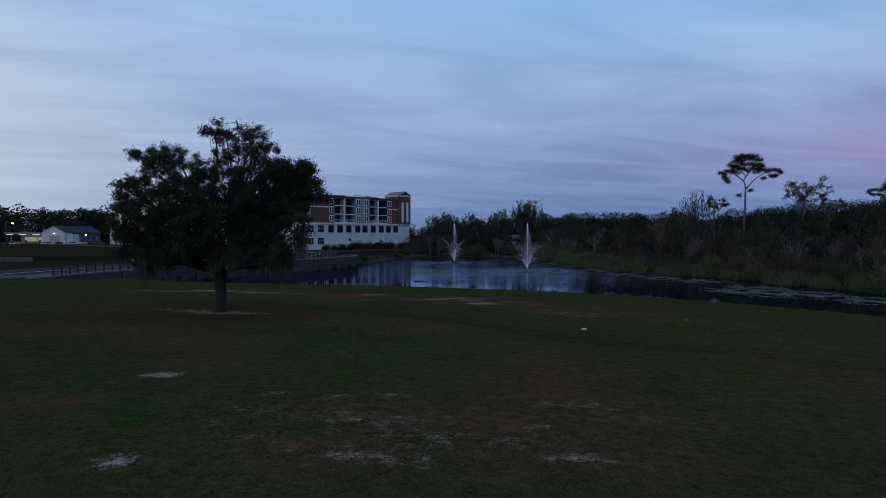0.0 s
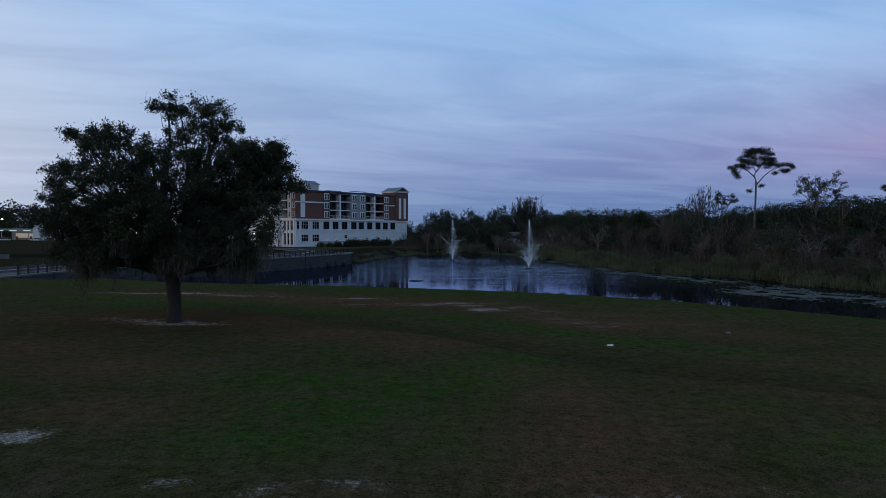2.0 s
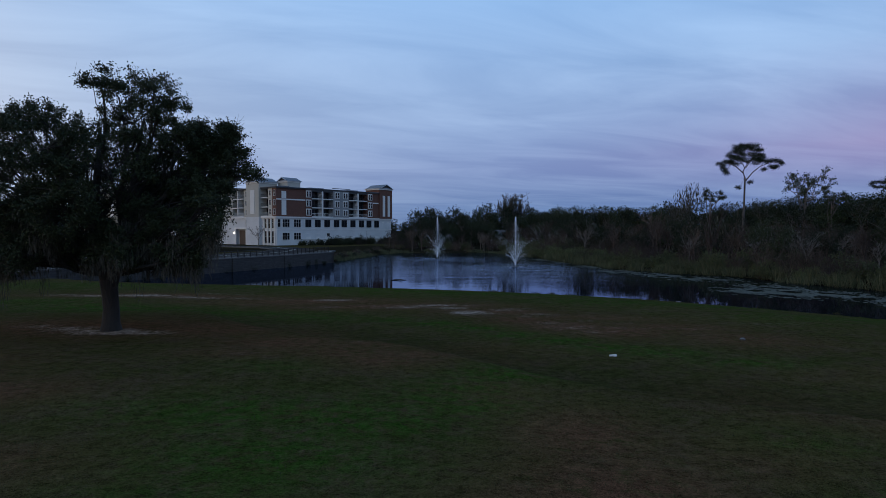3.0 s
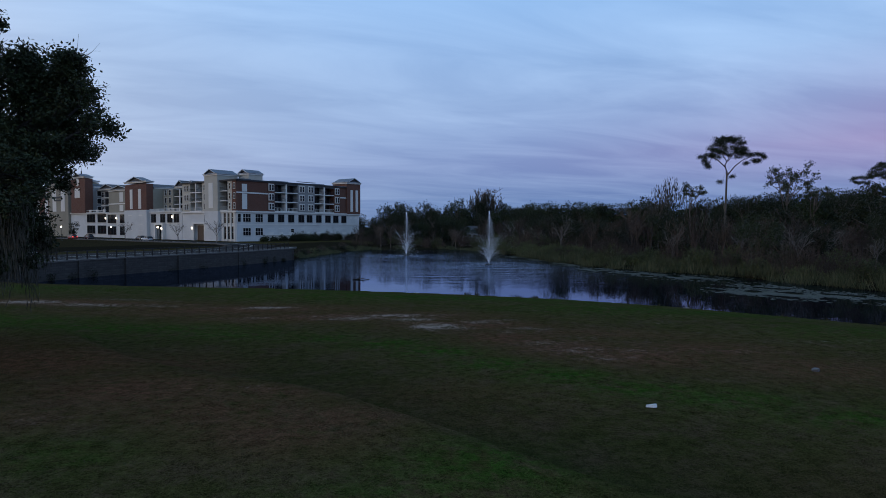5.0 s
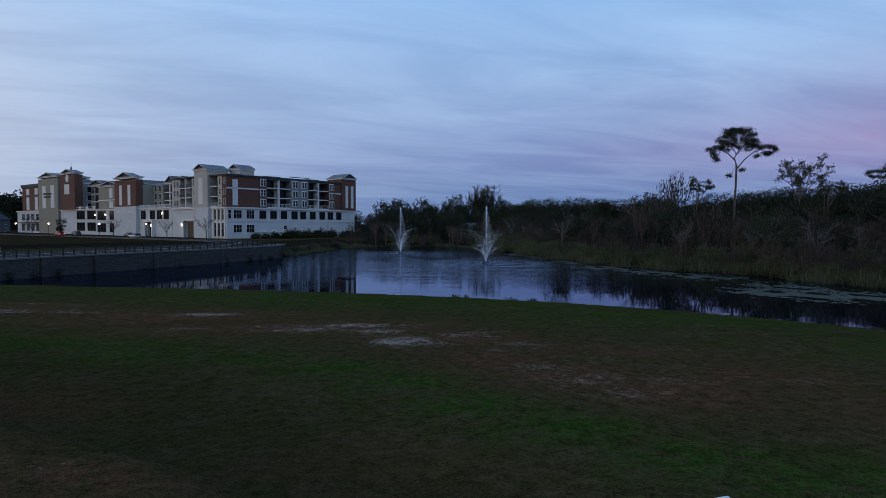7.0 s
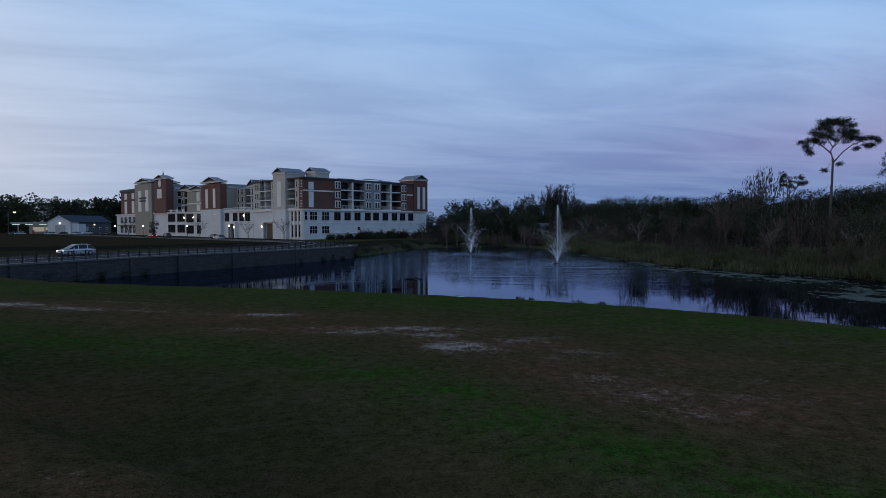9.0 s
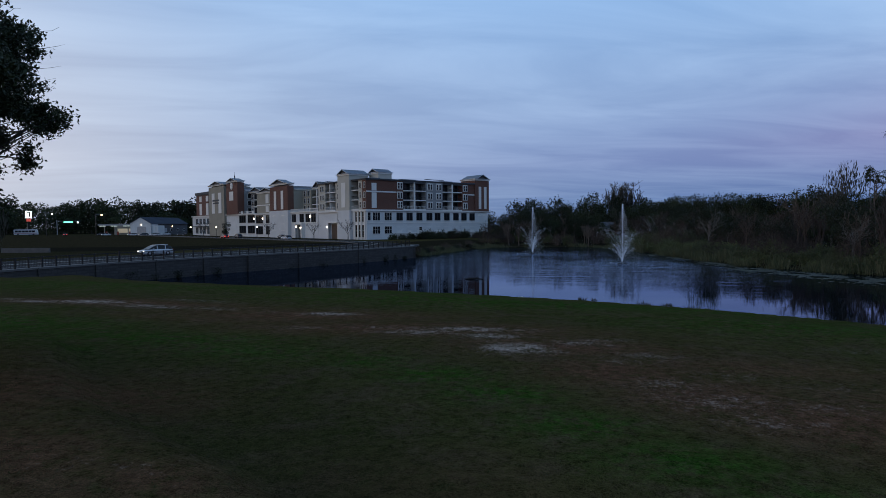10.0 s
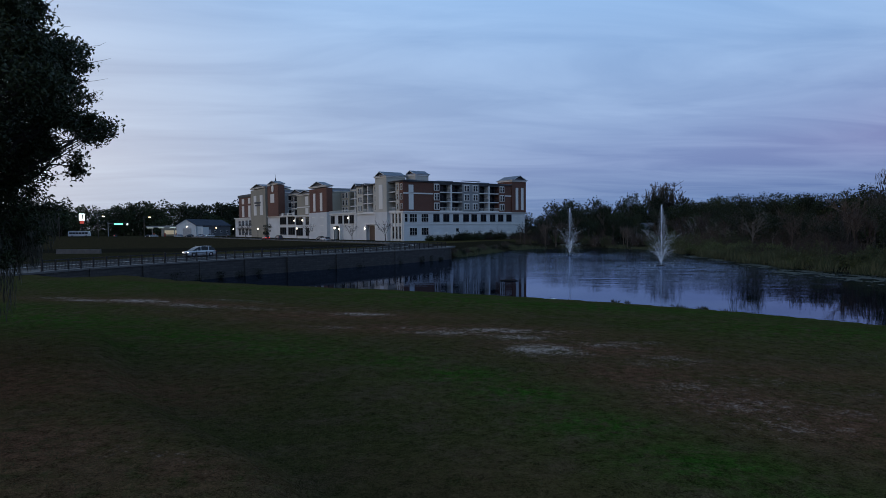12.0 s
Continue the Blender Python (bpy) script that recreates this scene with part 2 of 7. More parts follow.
def water_material():
    m = bpy.data.materials.new("pond_water")
    m.use_nodes = True
    n, l = m.node_tree.nodes, m.node_tree.links
    # a blue-black body with a clear surface; the surface mirrors by the law for water
    n.remove(n["Principled BSDF"])
    body, gloss, mx, fr = (n.new("ShaderNodeBsdf" + k) if k in ("Diffuse", "Glossy") else n.new("ShaderNode" + k) for k in ("Diffuse", "Glossy", "MixShader", "Fresnel"))
    body.inputs["Color"].default_value = (0.002, 0.003, 0.004, 1)
    gloss.inputs["Color"].default_value = (0.60, 0.71, 0.94, 1)
    gloss.inputs["Roughness"].default_value = 0.015
    fr.inputs["IOR"].default_value = 1.33
    l.new(fr.outputs[0], mx.inputs[0])
    l.new(body.outputs[0], mx.inputs[1])
    l.new(gloss.outputs[0], mx.inputs[2])
    l.new(mx.outputs[0], n["Material Output"].inputs[0])
    co, mp = n.new("ShaderNodeTexCoord"), n.new("ShaderNodeMapping")
    mp.inputs["Scale"].default_value = (0.55, 1.7, 1.0)
    l.new(co.outputs["Object"], mp.inputs[0])
    a, b = n.new("ShaderNodeTexNoise"), n.new("ShaderNodeTexNoise")
    a.inputs["Scale"].default_value, a.inputs["Detail"].default_value = 1.5, 4
    b.inputs["Scale"].default_value, b.inputs["Detail"].default_value = 0.12, 2
    l.new(mp.outputs[0], a.inputs["Vector"])
    l.new(co.outputs["Object"], b.inputs["Vector"])
    mul = n.new("ShaderNodeMath")
    mul.operation = "MULTIPLY"
    l.new(a.outputs["Fac"], mul.inputs[0])
    l.new(b.outputs["Fac"], mul.inputs[1])
    # stronger ripples round the two fountains, calmer water by the shore
    near, rings = None, []
    for at_ in ((8.65, 124.1, 0), (-7.6, 156.6, 0)):
        dist = n.new("ShaderNodeVectorMath")
        dist.operation = "DISTANCE"
        dist.inputs[1].default_value = (at_[0], at_[1], WATER)
        l.new(co.outputs["Object"], dist.inputs[0])
        mr = n.new("ShaderNodeMapRange")
        mr.interpolation_type = "SMOOTHSTEP"
        mr.inputs["From Min"].default_value, mr.inputs["From Max"].default_value = 6.0, 46.0
        mr.inputs["To Min"].default_value, mr.inputs["To Max"].default_value = 1.0, 0.042
        l.new(dist.outputs["Value"], mr.inputs["Value"])
        wob = n.new("ShaderNodeMath")
        wob.operation = "MULTIPLY_ADD"
        wob.inputs[1].default_value = 2.2
        l.new(a.outputs["Fac"], wob.inputs[0])
        l.new(dist.outputs["Value"], wob.inputs[2])
        rr = n.new("ShaderNodeValToRGB")
        e = rr.color_ramp.elements
        stops = ((0.0, 0.0), (0.20, 0.1), (0.29, 0.9), (0.36, 0.1), (0.44, 0.15), (0.50, 0.8), (0.56, 0.1), (0.75, 0.0))
        while len(e) < len(stops):
            e.new(0.5)
        for el, (pos, val) in zip(e, stops):
            el.position, el.color = pos, (val, val, val, 1)
        sc = n.new("ShaderNodeMath")
        sc.operation = "MULTIPLY"
        sc.inputs[1].default_value = 0.05
        l.new(wob.outputs[0], sc.inputs[0])
        l.new(sc.outputs[0], rr.inputs[0])
        rings.append(rr.outputs[0])
        if near is None:
            near = mr.outputs[0]
        else:
            mxm = n.new("ShaderNodeMath")
            mxm.operation = "MAXIMUM"
            l.new(near, mxm.inputs[0])
            l.new(mr.outputs[0], mxm.inputs[1])
            near = mxm.outputs[0]
    # longer swells under the ripples
    mp2, swell = n.new("ShaderNodeMapping"), n.new("ShaderNodeTexNoise")
    mp2.inputs["Scale"].default_value = (0.13, 0.55, 1.0)
    swell.inputs["Scale"].default_value, swell.inputs["Detail"].default_value = 1.0, 3
    l.new(co.outputs["Object"], mp2.inputs[0])
    l.new(mp2.outputs[0], swell.inputs["Vector"])
    both = n.new("ShaderNodeMath")
    both.operation = "MULTIPLY_ADD"
    both.inputs[1].default_value = 1.1
    l.new(swell.outputs["Fac"], both.inputs[0])
    l.new(mul.outputs[0], both.inputs[2])
    amp = n.new("ShaderNodeMath")
    amp.operation = "MULTIPLY"
    l.new(both.outputs[0], amp.inputs[0])
    l.new(near, amp.inputs[1])
    # rings where the outer drops fall back
    total = amp.outputs[0]
    for ring in rings:
        add = n.new("ShaderNodeMath")
        l.new(total, add.inputs[0])
        l.new(ring, add.inputs[1])
        total = add.outputs[0]
    bn = n.new("ShaderNodeBump")
    bn.inputs["Strength"].default_value, bn.inputs["Distance"].default_value = 1.0, 0.09
    l.new(total, bn.inputs["Height"])
    for shader in (body, gloss, fr):
        l.new(bn.outputs[0], shader.inputs["Normal"])
    return m


def spray_material():
    """Falling water: white drops that let much of the light through."""
    m = bpy.data.materials.new("spray")
    m.use_nodes = True
    n, l = m.node_tree.nodes, m.node_tree.links
    o = n["Material Output"]
    d, t, mx = n.new("ShaderNodeBsdfDiffuse"), n.new("ShaderNodeBsdfTranslucent"), n.new("ShaderNodeMixShader")
    d.inputs[0].default_value = t.inputs[0].default_value = (0.95, 0.97, 1.0, 1)
    mx.inputs[0].default_value = 0.5
    l.new(d.outputs[0], mx.inputs[1])
    l.new(t.outputs[0], mx.inputs[2])
    l.new(mx.outputs[0], o.inputs[0])
    return m


def vary(m, lo=0.62, hi=1.45):
    """Each plant a little lighter or darker, greener or browner than the next."""
    n, l = m.node_tree.nodes, m.node_tree.links
    p = n["Principled BSDF"]
    info, ramp, mul = n.new("ShaderNodeObjectInfo"), n.new("ShaderNodeValToRGB"), n.new("ShaderNodeMix")
    e = ramp.color_ramp.elements
    e.new(0.5)
    for el, (pos, c) in zip(e, ((0.0, (lo * 0.95, lo, lo * 1.05)), (0.5, (1.0, 0.96, 0.92)), (1.0, (hi * 0.94, hi, hi * 0.9)))):
        el.position, el.color = pos, (*c, 1)
    mul.data_type, mul.blend_type = "RGBA", "MULTIPLY"
    mul.inputs[0].default_value = 1.0
    l.new(info.outputs["Random"], ramp.inputs[0])
    l.new(p.inputs["Base Color"].links[0].from_socket, mul.inputs[6])
    l.new(ramp.outputs[0], mul.inputs[7])
    l.new(mul.outputs[2], p.inputs["Base Color"])
    return m


def leaf_mat(name, a, b, through_light=0.25):
    m = vary(mat(name, a, b, 0.8, 0.6, spec=0.25, island=0.6))
    n, l = m.node_tree.nodes, m.node_tree.links
    p, o = n["Principled BSDF"], n["Material Output"]
    t, mx = n.new("ShaderNodeBsdfTranslucent"), n.new("ShaderNodeMixShader")
    mx.inputs[0].default_value = through_light
    l.new(p.inputs["Base Color"].links[0].from_socket, t.inputs[0])
    l.new(p.outputs[0], mx.inputs[1])
    l.new(t.outputs[0], mx.inputs[2])
    l.new(mx.outputs[0], o.inputs[0])
    return m


M = {
    "lawn": lawn_material(),
    "water": water_material(),
    "spray": spray_material(),
    # block colours hold the shade of a face turned from the afterglow
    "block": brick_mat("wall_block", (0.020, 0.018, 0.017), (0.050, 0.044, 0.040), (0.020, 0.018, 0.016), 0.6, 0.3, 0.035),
    "cap": mat("cast_concrete", (0.070, 0.065, 0.060), (0.11, 0.10, 0.092), 1.5, 0.85, 0.3),
    "pave": mat("pavement_concrete", (0.055, 0.051, 0.047), (0.085, 0.079, 0.072), 0.8, 0.9, 0.2, spec=0.2),
    "asphalt": mat("asphalt", (0.017, 0.016, 0.016), (0.029, 0.028, 0.027), 0.4, 0.95, 0.5, 40.0, spec=0.1),
    "line": mat("road_paint", (0.65, 0.63, 0.55), (0.5, 0.48, 0.42), 3.0, 0.7),
    "rail": mat("dark_metal", (0.010, 0.010, 0.011), (0.018, 0.018, 0.02), 3.0, 0.6, spec=0.2),
    "white": mat("white_stucco", (0.50, 0.50, 0.49), (0.60, 0.60, 0.59), 0.25, 0.9, 0.2, 20.0),
    "trim": mat("white_trim", (0.60, 0.58, 0.54), (0.68, 0.66, 0.62), 0.5, 0.7),
    "brick": brick_mat("red_brick", (0.105, 0.036, 0.022), (0.15, 0.056, 0.034), (0.13, 0.09, 0.07), 0.22, 0.075, 0.01),
    "tan": mat("tan_stucco", (0.24, 0.215, 0.165), (0.30, 0.27, 0.21), 0.3, 0.9, 0.2, 20.0),
    "grey": mat("grey_stucco", (0.22, 0.22, 0.218), (0.27, 0.27, 0.266), 0.3, 0.9, 0.2, 20.0),
    "beige": mat("pale_beige_stucco", (0.40, 0.375, 0.32), (0.47, 0.44, 0.38), 0.3, 0.9, 0.2, 20.0),
    "edge": mat("pale_metal_edge", (0.34, 0.37, 0.41), (0.44, 0.47, 0.51), 0.6, 0.45, spec=0.5),
    "stone": brick_mat("base_stone", (0.33, 0.31, 0.28), (0.42, 0.40, 0.36), (0.3, 0.28, 0.26), 0.6, 0.3, 0.02),
    "roof": mat("blue_grey_roof", (0.10, 0.115, 0.135), (0.15, 0.17, 0.195), 0.4, 0.6, spec=0.3),
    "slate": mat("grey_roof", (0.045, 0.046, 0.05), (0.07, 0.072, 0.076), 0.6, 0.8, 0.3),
    "glass": mat("dark_glass", (0.010, 0.011, 0.013), (0.016, 0.017, 0.02), 1.0, 0.12, spec=0.22),
    "wood": mat("dark_door_wood", (0.06, 0.035, 0.022), (0.09, 0.055, 0.035), 2.0, 0.6, stretch=(1, 1, 0.1)),
    "bark": mat("oak_bark", (0.014, 0.011, 0.009), (0.028, 0.023, 0.019), 2.5, 0.95, 1.0, 14.0, stretch=(1, 1, 0.25)),
    "grey_bark": mat("weathered_bark", (0.06, 0.048, 0.040), (0.12, 0.10, 0.085), 2.0, 0.95, 0.6, stretch=(1, 1, 0.25)),
    "oak_leaf": leaf_mat("oak_leaves", (0.010, 0.016, 0.005), (0.024, 0.031, 0.010), 0.0),
    "wood_leaf": leaf_mat("wood_leaves", (0.014, 0.021, 0.008), (0.034, 0.040, 0.015)),
    "pine_leaf": leaf_mat("pine_needles", (0.022, 0.032, 0.012), (0.042, 0.052, 0.022)),
    "shrub_leaf": leaf_mat("shrub_leaves", (0.044, 0.058, 0.020), (0.095, 0.102, 0.040)),
    "brown_leaf": leaf_mat("withered_leaves", (0.032, 0.019, 0.014), (0.066, 0.042, 0.030)),
    "twig": vary(mat("bare_twigs", (0.040, 0.026, 0.020), (0.086, 0.060, 0.048), 0.5, 0.95, island=0.5), 0.45, 1.5),
    "pale_bark": mat("bleached_bark", (0.085, 0.075, 0.065), (0.16, 0.142, 0.125), 1.5, 0.9, 0.4, stretch=(1, 1, 0.25)),
    "moss": leaf_mat("hanging_moss", (0.040, 0.038, 0.028), (0.070, 0.066, 0.050)),
    "oak_moss": leaf_mat("oak_moss", (0.045, 0.044, 0.036), (0.085, 0.082, 0.068)),
    "reed": leaf_mat("reed_blades", (0.070, 0.086, 0.034), (0.190, 0.175, 0.085)),
    "grass": leaf_mat("grass_blades", (0.019, 0.028, 0.006), (0.045, 0.035, 0.014)),
    "pad": leaf_mat("lily_pads", (0.055, 0.060, 0.036), (0.10, 0.098, 0.065)),
    "car_white": mat("pearl_paint", (0.40, 0.41, 0.43), (0.46, 0.47, 0.49), 1.0, 0.3, spec=0.5),
    "car_dark": mat("dark_paint", (0.03, 0.032, 0.036), (0.04, 0.042, 0.046), 1.0, 0.25, spec=0.7),
    "car_red": mat("red_paint", (0.22, 0.02, 0.018), (0.26, 0.03, 0.025), 1.0, 0.25, spec=0.7),
    "tyre": mat("tyre_rubber", (0.015, 0.015, 0.015), (0.025, 0.025, 0.025), 4.0, 0.9),
    "rim": mat("alloy", (0.45, 0.45, 0.46), (0.55, 0.55, 0.56), 4.0, 0.35, metal=0.9),
    "metal": mat("galvanised_metal", (0.28, 0.29, 0.30), (0.36, 0.37, 0.38), 1.0, 0.5, metal=0.5),
    "siding": mat("pale_metal_siding", (0.52, 0.52, 0.50), (0.62, 0.62, 0.60), 0.3, 0.8, stretch=(6, 6, 0.3)),
    "blue_roof": mat("blue_grey_metal_roof", (0.026, 0.031, 0.042), (0.040, 0.046, 0.060), 0.3, 0.85, spec=0.1),
    "pole_wood": mat("creosoted_pole", (0.07, 0.055, 0.045), (0.11, 0.09, 0.075), 2.0, 0.9, stretch=(1, 1, 0.1)),
    "lamp": glow("lit_globe", (1.0, 0.86, 0.66), 7.0),
    "warm": glow("warm_lamp", (1.0, 0.72, 0.42), 9.0),
    "cool": glow("cool_tube", (0.86, 1.0, 0.90), 0.9),
    "shop": glow("lit_shop_front", (0.75, 0.62, 0.42), 0.22),
    "headlight": glow("headlight", (1.0, 0.92, 0.78), 2.2),
    "tail": glow("tail_light", (1.0, 0.06, 0.04), 3.0),
    "sign_white": glow("lit_sign_white", (0.9, 1.0, 0.96), 1.6),
    "sign_red": glow("lit_sign_red", (0.8, 0.10, 0.06), 0.35),
    "sign_green": glow("green_signal", (0.2, 1.0, 0.6), 2.5),
    "litter": mat("white_plastic", (0.62, 0.62, 0.60), (0.75, 0.75, 0.73), 3.0, 0.6),
}

# ---- mesh helpers ----


def mesh_of(name, verts, faces, material, smooth=False):
    me = bpy.data.meshes.new(name)
    me.from_pydata(verts if isinstance(verts, list) else verts.tolist(), [], faces if isinstance(faces, list) else faces.tolist())
    me.materials.append(material)
    if smooth:
        me.shade_smooth()
    me.update()
    return me


def put(name, me, parent=None, m=None, label=""):
    ob = new(name, me)
    ob.parent = parent
    if m is not None:
        ob.matrix_basis = m
    if label:
        tagged(ob, label)
    return ob


def thing(name, m, label, category, group="", kind=""):
    ob = new(name)
    ob.empty_display_size = 0.3
    ob.matrix_basis = m
    return tagged(ob, label, category, group, kind)


BOX_F = [(0, 3, 2, 1), (4, 5, 6, 7), (0, 1, 5, 4), (1, 2, 6, 5), (2, 3, 7, 6), (3, 0, 4, 7)]


def boxes(name, some, material):
    """One mesh of closed boxes (x0, x1, y0, y1, z0, z1)."""
    v, f = [], []
    for x0, x1, y0, y1, z0, z1 in some:
        k = len(v)
        v += [(x0, y0, z0), (x1, y0, z0), (x1, y1, z0), (x0, y1, z0), (x0, y0, z1), (x1, y0, z1), (x1, y1, z1), (x0, y1, z1)]
        f += [tuple(k + i for i in q) for q in BOX_F]
    return mesh_of(name, v, f, material)


def tube_data(path, radii, sides=6):
    """Vertices and faces of a tapered tube along a path."""
    path = [Vector(p) for p in path]
    v, f = [], []
    for i, (p, r) in enumerate(zip(path, radii)):
        d = (path[min(i + 1, len(path) - 1)] - path[max(i - 1, 0)]).normalized()
        a = d.cross(Vector((0.31, 0.87, 0.38))).normalized()
        b = d.cross(a)
        for k in range(sides):
            w = 2 * math.pi * k / sides
            v.append(tuple(p + (a * math.cos(w) + b * math.sin(w)) * r))
    for i in range(len(path) - 1):
        for k in range(sides):
            k2 = (k + 1) % sides
            f.append((i * sides + k, i * sides + k2, (i + 1) * sides + k2, (i + 1) * sides + k))
    f.append(tuple(range(sides))[::-1])
    f.append(tuple((len(path) - 1) * sides + k for k in range(sides)))
    return v, f


def join(some):
    v, f = [], []
    for a, b in some:
        k = len(v)
        v += a
        f += [tuple(k + i for i in q) for q in b]
    return v, f


def lathe(profile, sides=16):
    """Vertices and faces of a turned shape, from (radius, z) pairs."""
    v, f = [], []
    for r, z in profile:
        for k in range(sides):
            w = 2 * math.pi * k / sides
            v.append((r * math.cos(w), r * math.sin(w), z))
    for i in range(len(profile) - 1):
        for k in range(sides):
            k2 = (k + 1) % sides
            f.append((i * sides + k, i * sides + k2, (i + 1) * sides + k2, (i + 1) * sides + k))
    f.append(tuple(range(sides))[::-1])
    f.append(tuple((len(profile) - 1) * sides + k for k in range(sides)))
    return v, f


def blades(centres, length, width, rng, up=None, bend=0.25):
    """Leaf-shaped diamonds, folded along the midrib, at the given places. length, width: arrays or numbers."""
    c = np.asarray(centres, float)
    n = len(c)
    d = rng.normal(size=(n, 3)) if up is None else np.asarray(up, float)
    d /= np.linalg.norm(d, axis=1)[:, None] + 1e-9
    s = np.cross(d, rng.normal(size=(n, 3)))
    s /= np.linalg.norm(s, axis=1)[:, None] + 1e-9
    u = np.cross(d, s)
    length, width = np.broadcast_to(length, n)[:, None], np.broadcast_to(width, n)[:, None]
    v = np.empty((n, 4, 3))
    v[:, 0] = c
    v[:, 1] = c + d * length * 0.5 + s * width * 0.5 + u * width * bend
    v[:, 2] = c + d * length
    v[:, 3] = c + d * length * 0.5 - s * width * 0.5 + u * width * bend
    k = 4 * np.arange(n)[:, None]
    return v.reshape(-1, 3), np.concatenate([k + [0, 1, 2], k + [0, 2, 3]])


# ---- the lie of the land ----
CREST = [(-49, 76), (-42, 72.5), (-35, 69.5), (-23.5, 67.3), (-14, 66), (-5, 63.8), (2, 61.6), (8, 59), (13.5, 55.8), (18, 52), (22, 48.4),
         (26, 44), (34, 38), (50, 28), (80, 12)]
WALL = [(-50.6, 69.5), (-50.6, 74.5), (-49.6, 81), (-47.8, 88), (-45.9, 95), (-43.3, 101.5), (-39.6, 109.6), (-34.4, 121), (-29.2, 137.5)]
FAR = [(-29.5, 142), (-29, 155), (-26, 175), (-22, 190), (-12, 196), (0, 197), (8, 193), (14, 172), (18.5, 155), (22, 135), (26, 119), (33, 108),
       (39, 101), (42, 92), (46, 82), (50, 72), (60, 58), (80, 40), (110, 20)]


def offset(line, d):
    """The line moved d metres to its left."""
    out_ = []
    for i, p in enumerate(line):
        a, b = Vector(line[max(i - 1, 0)]), Vector(line[min(i + 1, len(line) - 1)])
        t = (b - a).normalized()
        out_.append((p[0] - t.y * d, p[1] + t.x * d))
    return out_


NEAR = offset(CREST, 3.6)
POND = offset(WALL, 1.2) + FAR + [(110, 5)] + NEAR[::-1]


def pond_distance(x, y):
    """Signed distance to the pond's edge (inside is negative), and whether the nearest edge is the built wall."""
    p = np.stack([x, y], -1)
    best = np.full(x.shape, 1e9)
    kind = np.zeros(x.shape, int)
    inside = np.zeros(x.shape, bool)
    for i in range(len(POND)):
        a, b = np.array(POND[i]), np.array(POND[(i + 1) % len(POND)])
        t = np.clip(((p - a) @ (b - a)) / ((b - a) @ (b - a)), 0, 1)
        d = np.linalg.norm(p - a - t[..., None] * (b - a), axis=-1)
        k = 0 if i < len(WALL) - 1 else 1 if i < len(WALL) + len(FAR) else 2
        kind = np.where(d < best, k, kind)
        best = np.minimum(best, d)
        cross = ((a[1] > y) != (b[1] > y)) & (x < (b[0] - a[0]) * (y - a[1]) / (b[1] - a[1] + 1e-12) + a[0])
        inside ^= cross
    return np.where(inside, -best, best), kind


def land(x, y):
    """Height of the ground."""
    x, y = np.asarray(x, float), np.asarray(y, float)
    s, kind = pond_distance(x, y)
    v = y + 0.45 * np.clip(x, -40, 60)
    lawn = np.interp(v, [-60, 0, 8, 13, 18, 27, 33, 36.5, 40, 47, 60], [1.6, 1.3, 1.07, 0.82, 0.52, 0.32, 0.24, 0.16, 0.05, -0.02, -0.15])
    w = y + 0.75 * np.clip(x, -14, 30) + 0.5 * np.sin(x * 0.5)
    lawn = lawn - np.interp(w, [29.2, 29.6, 30.4, 35, 44], [0, 0.04, 0.46, 0.42, 0.30])
    lawn = lawn + 0.05 * np.sin(x * 0.31 + y * 0.17) + 0.04 * np.sin(y * 0.43 - x * 0.2)
    t = np.clip((-x - 30) / 18, 0, 1)
    lawn = lawn * (1 - t) + t * -0.42
    bank = np.interp(s, [-6, 0, 3.6, 7, 13], [-4.2, -2.75, -0.85, -0.62, 0])
    near = np.where(s < 13, np.minimum(bank, np.where(s > 6.9, bank * (1 - (s - 7) / 6) + lawn * (s - 7) / 6, bank)), lawn)
    far = np.interp(s, [-6, 0, 2.5, 12, 40, 120, 500], [-4.2, -2.75, -2.2, -1.4, -0.8, -0.3, 0.2])
    town = np.interp(s, [-1.0, 0.2], [-4.2, -0.42])
    west = np.clip((-22 - x) / 8, 0, 1)
    far = np.where(s > 0, far * (1 - west) + west * np.interp(s, [0, 2, 14], [-2.75, -2.0, -0.5]), far)
    z = np.where(kind == 0, town, np.where(kind == 1, far, near))
    away = np.clip((np.hypot(x + 40, y - 150) - 200) / 300, 0, 1)
    return np.where(s > 12, z * (1 - away) + away * 0.0, z)


def height(x, y):
    return float(land(np.array([x]), np.array([y]))[0])


def ticks(lo, hi, step, reach, grow=1.16):
    mid = list(np.arange(lo, hi + step / 2, step))
    a, b, d, e = [], [], step, step
    p = lo
    while p > -reach:
        d *= grow
        p -= d
        a.append(p)
    q = hi
    while q < reach:
        e *= grow
        q += e
        b.append(q)
    return np.array(a[::-1] + mid + b)


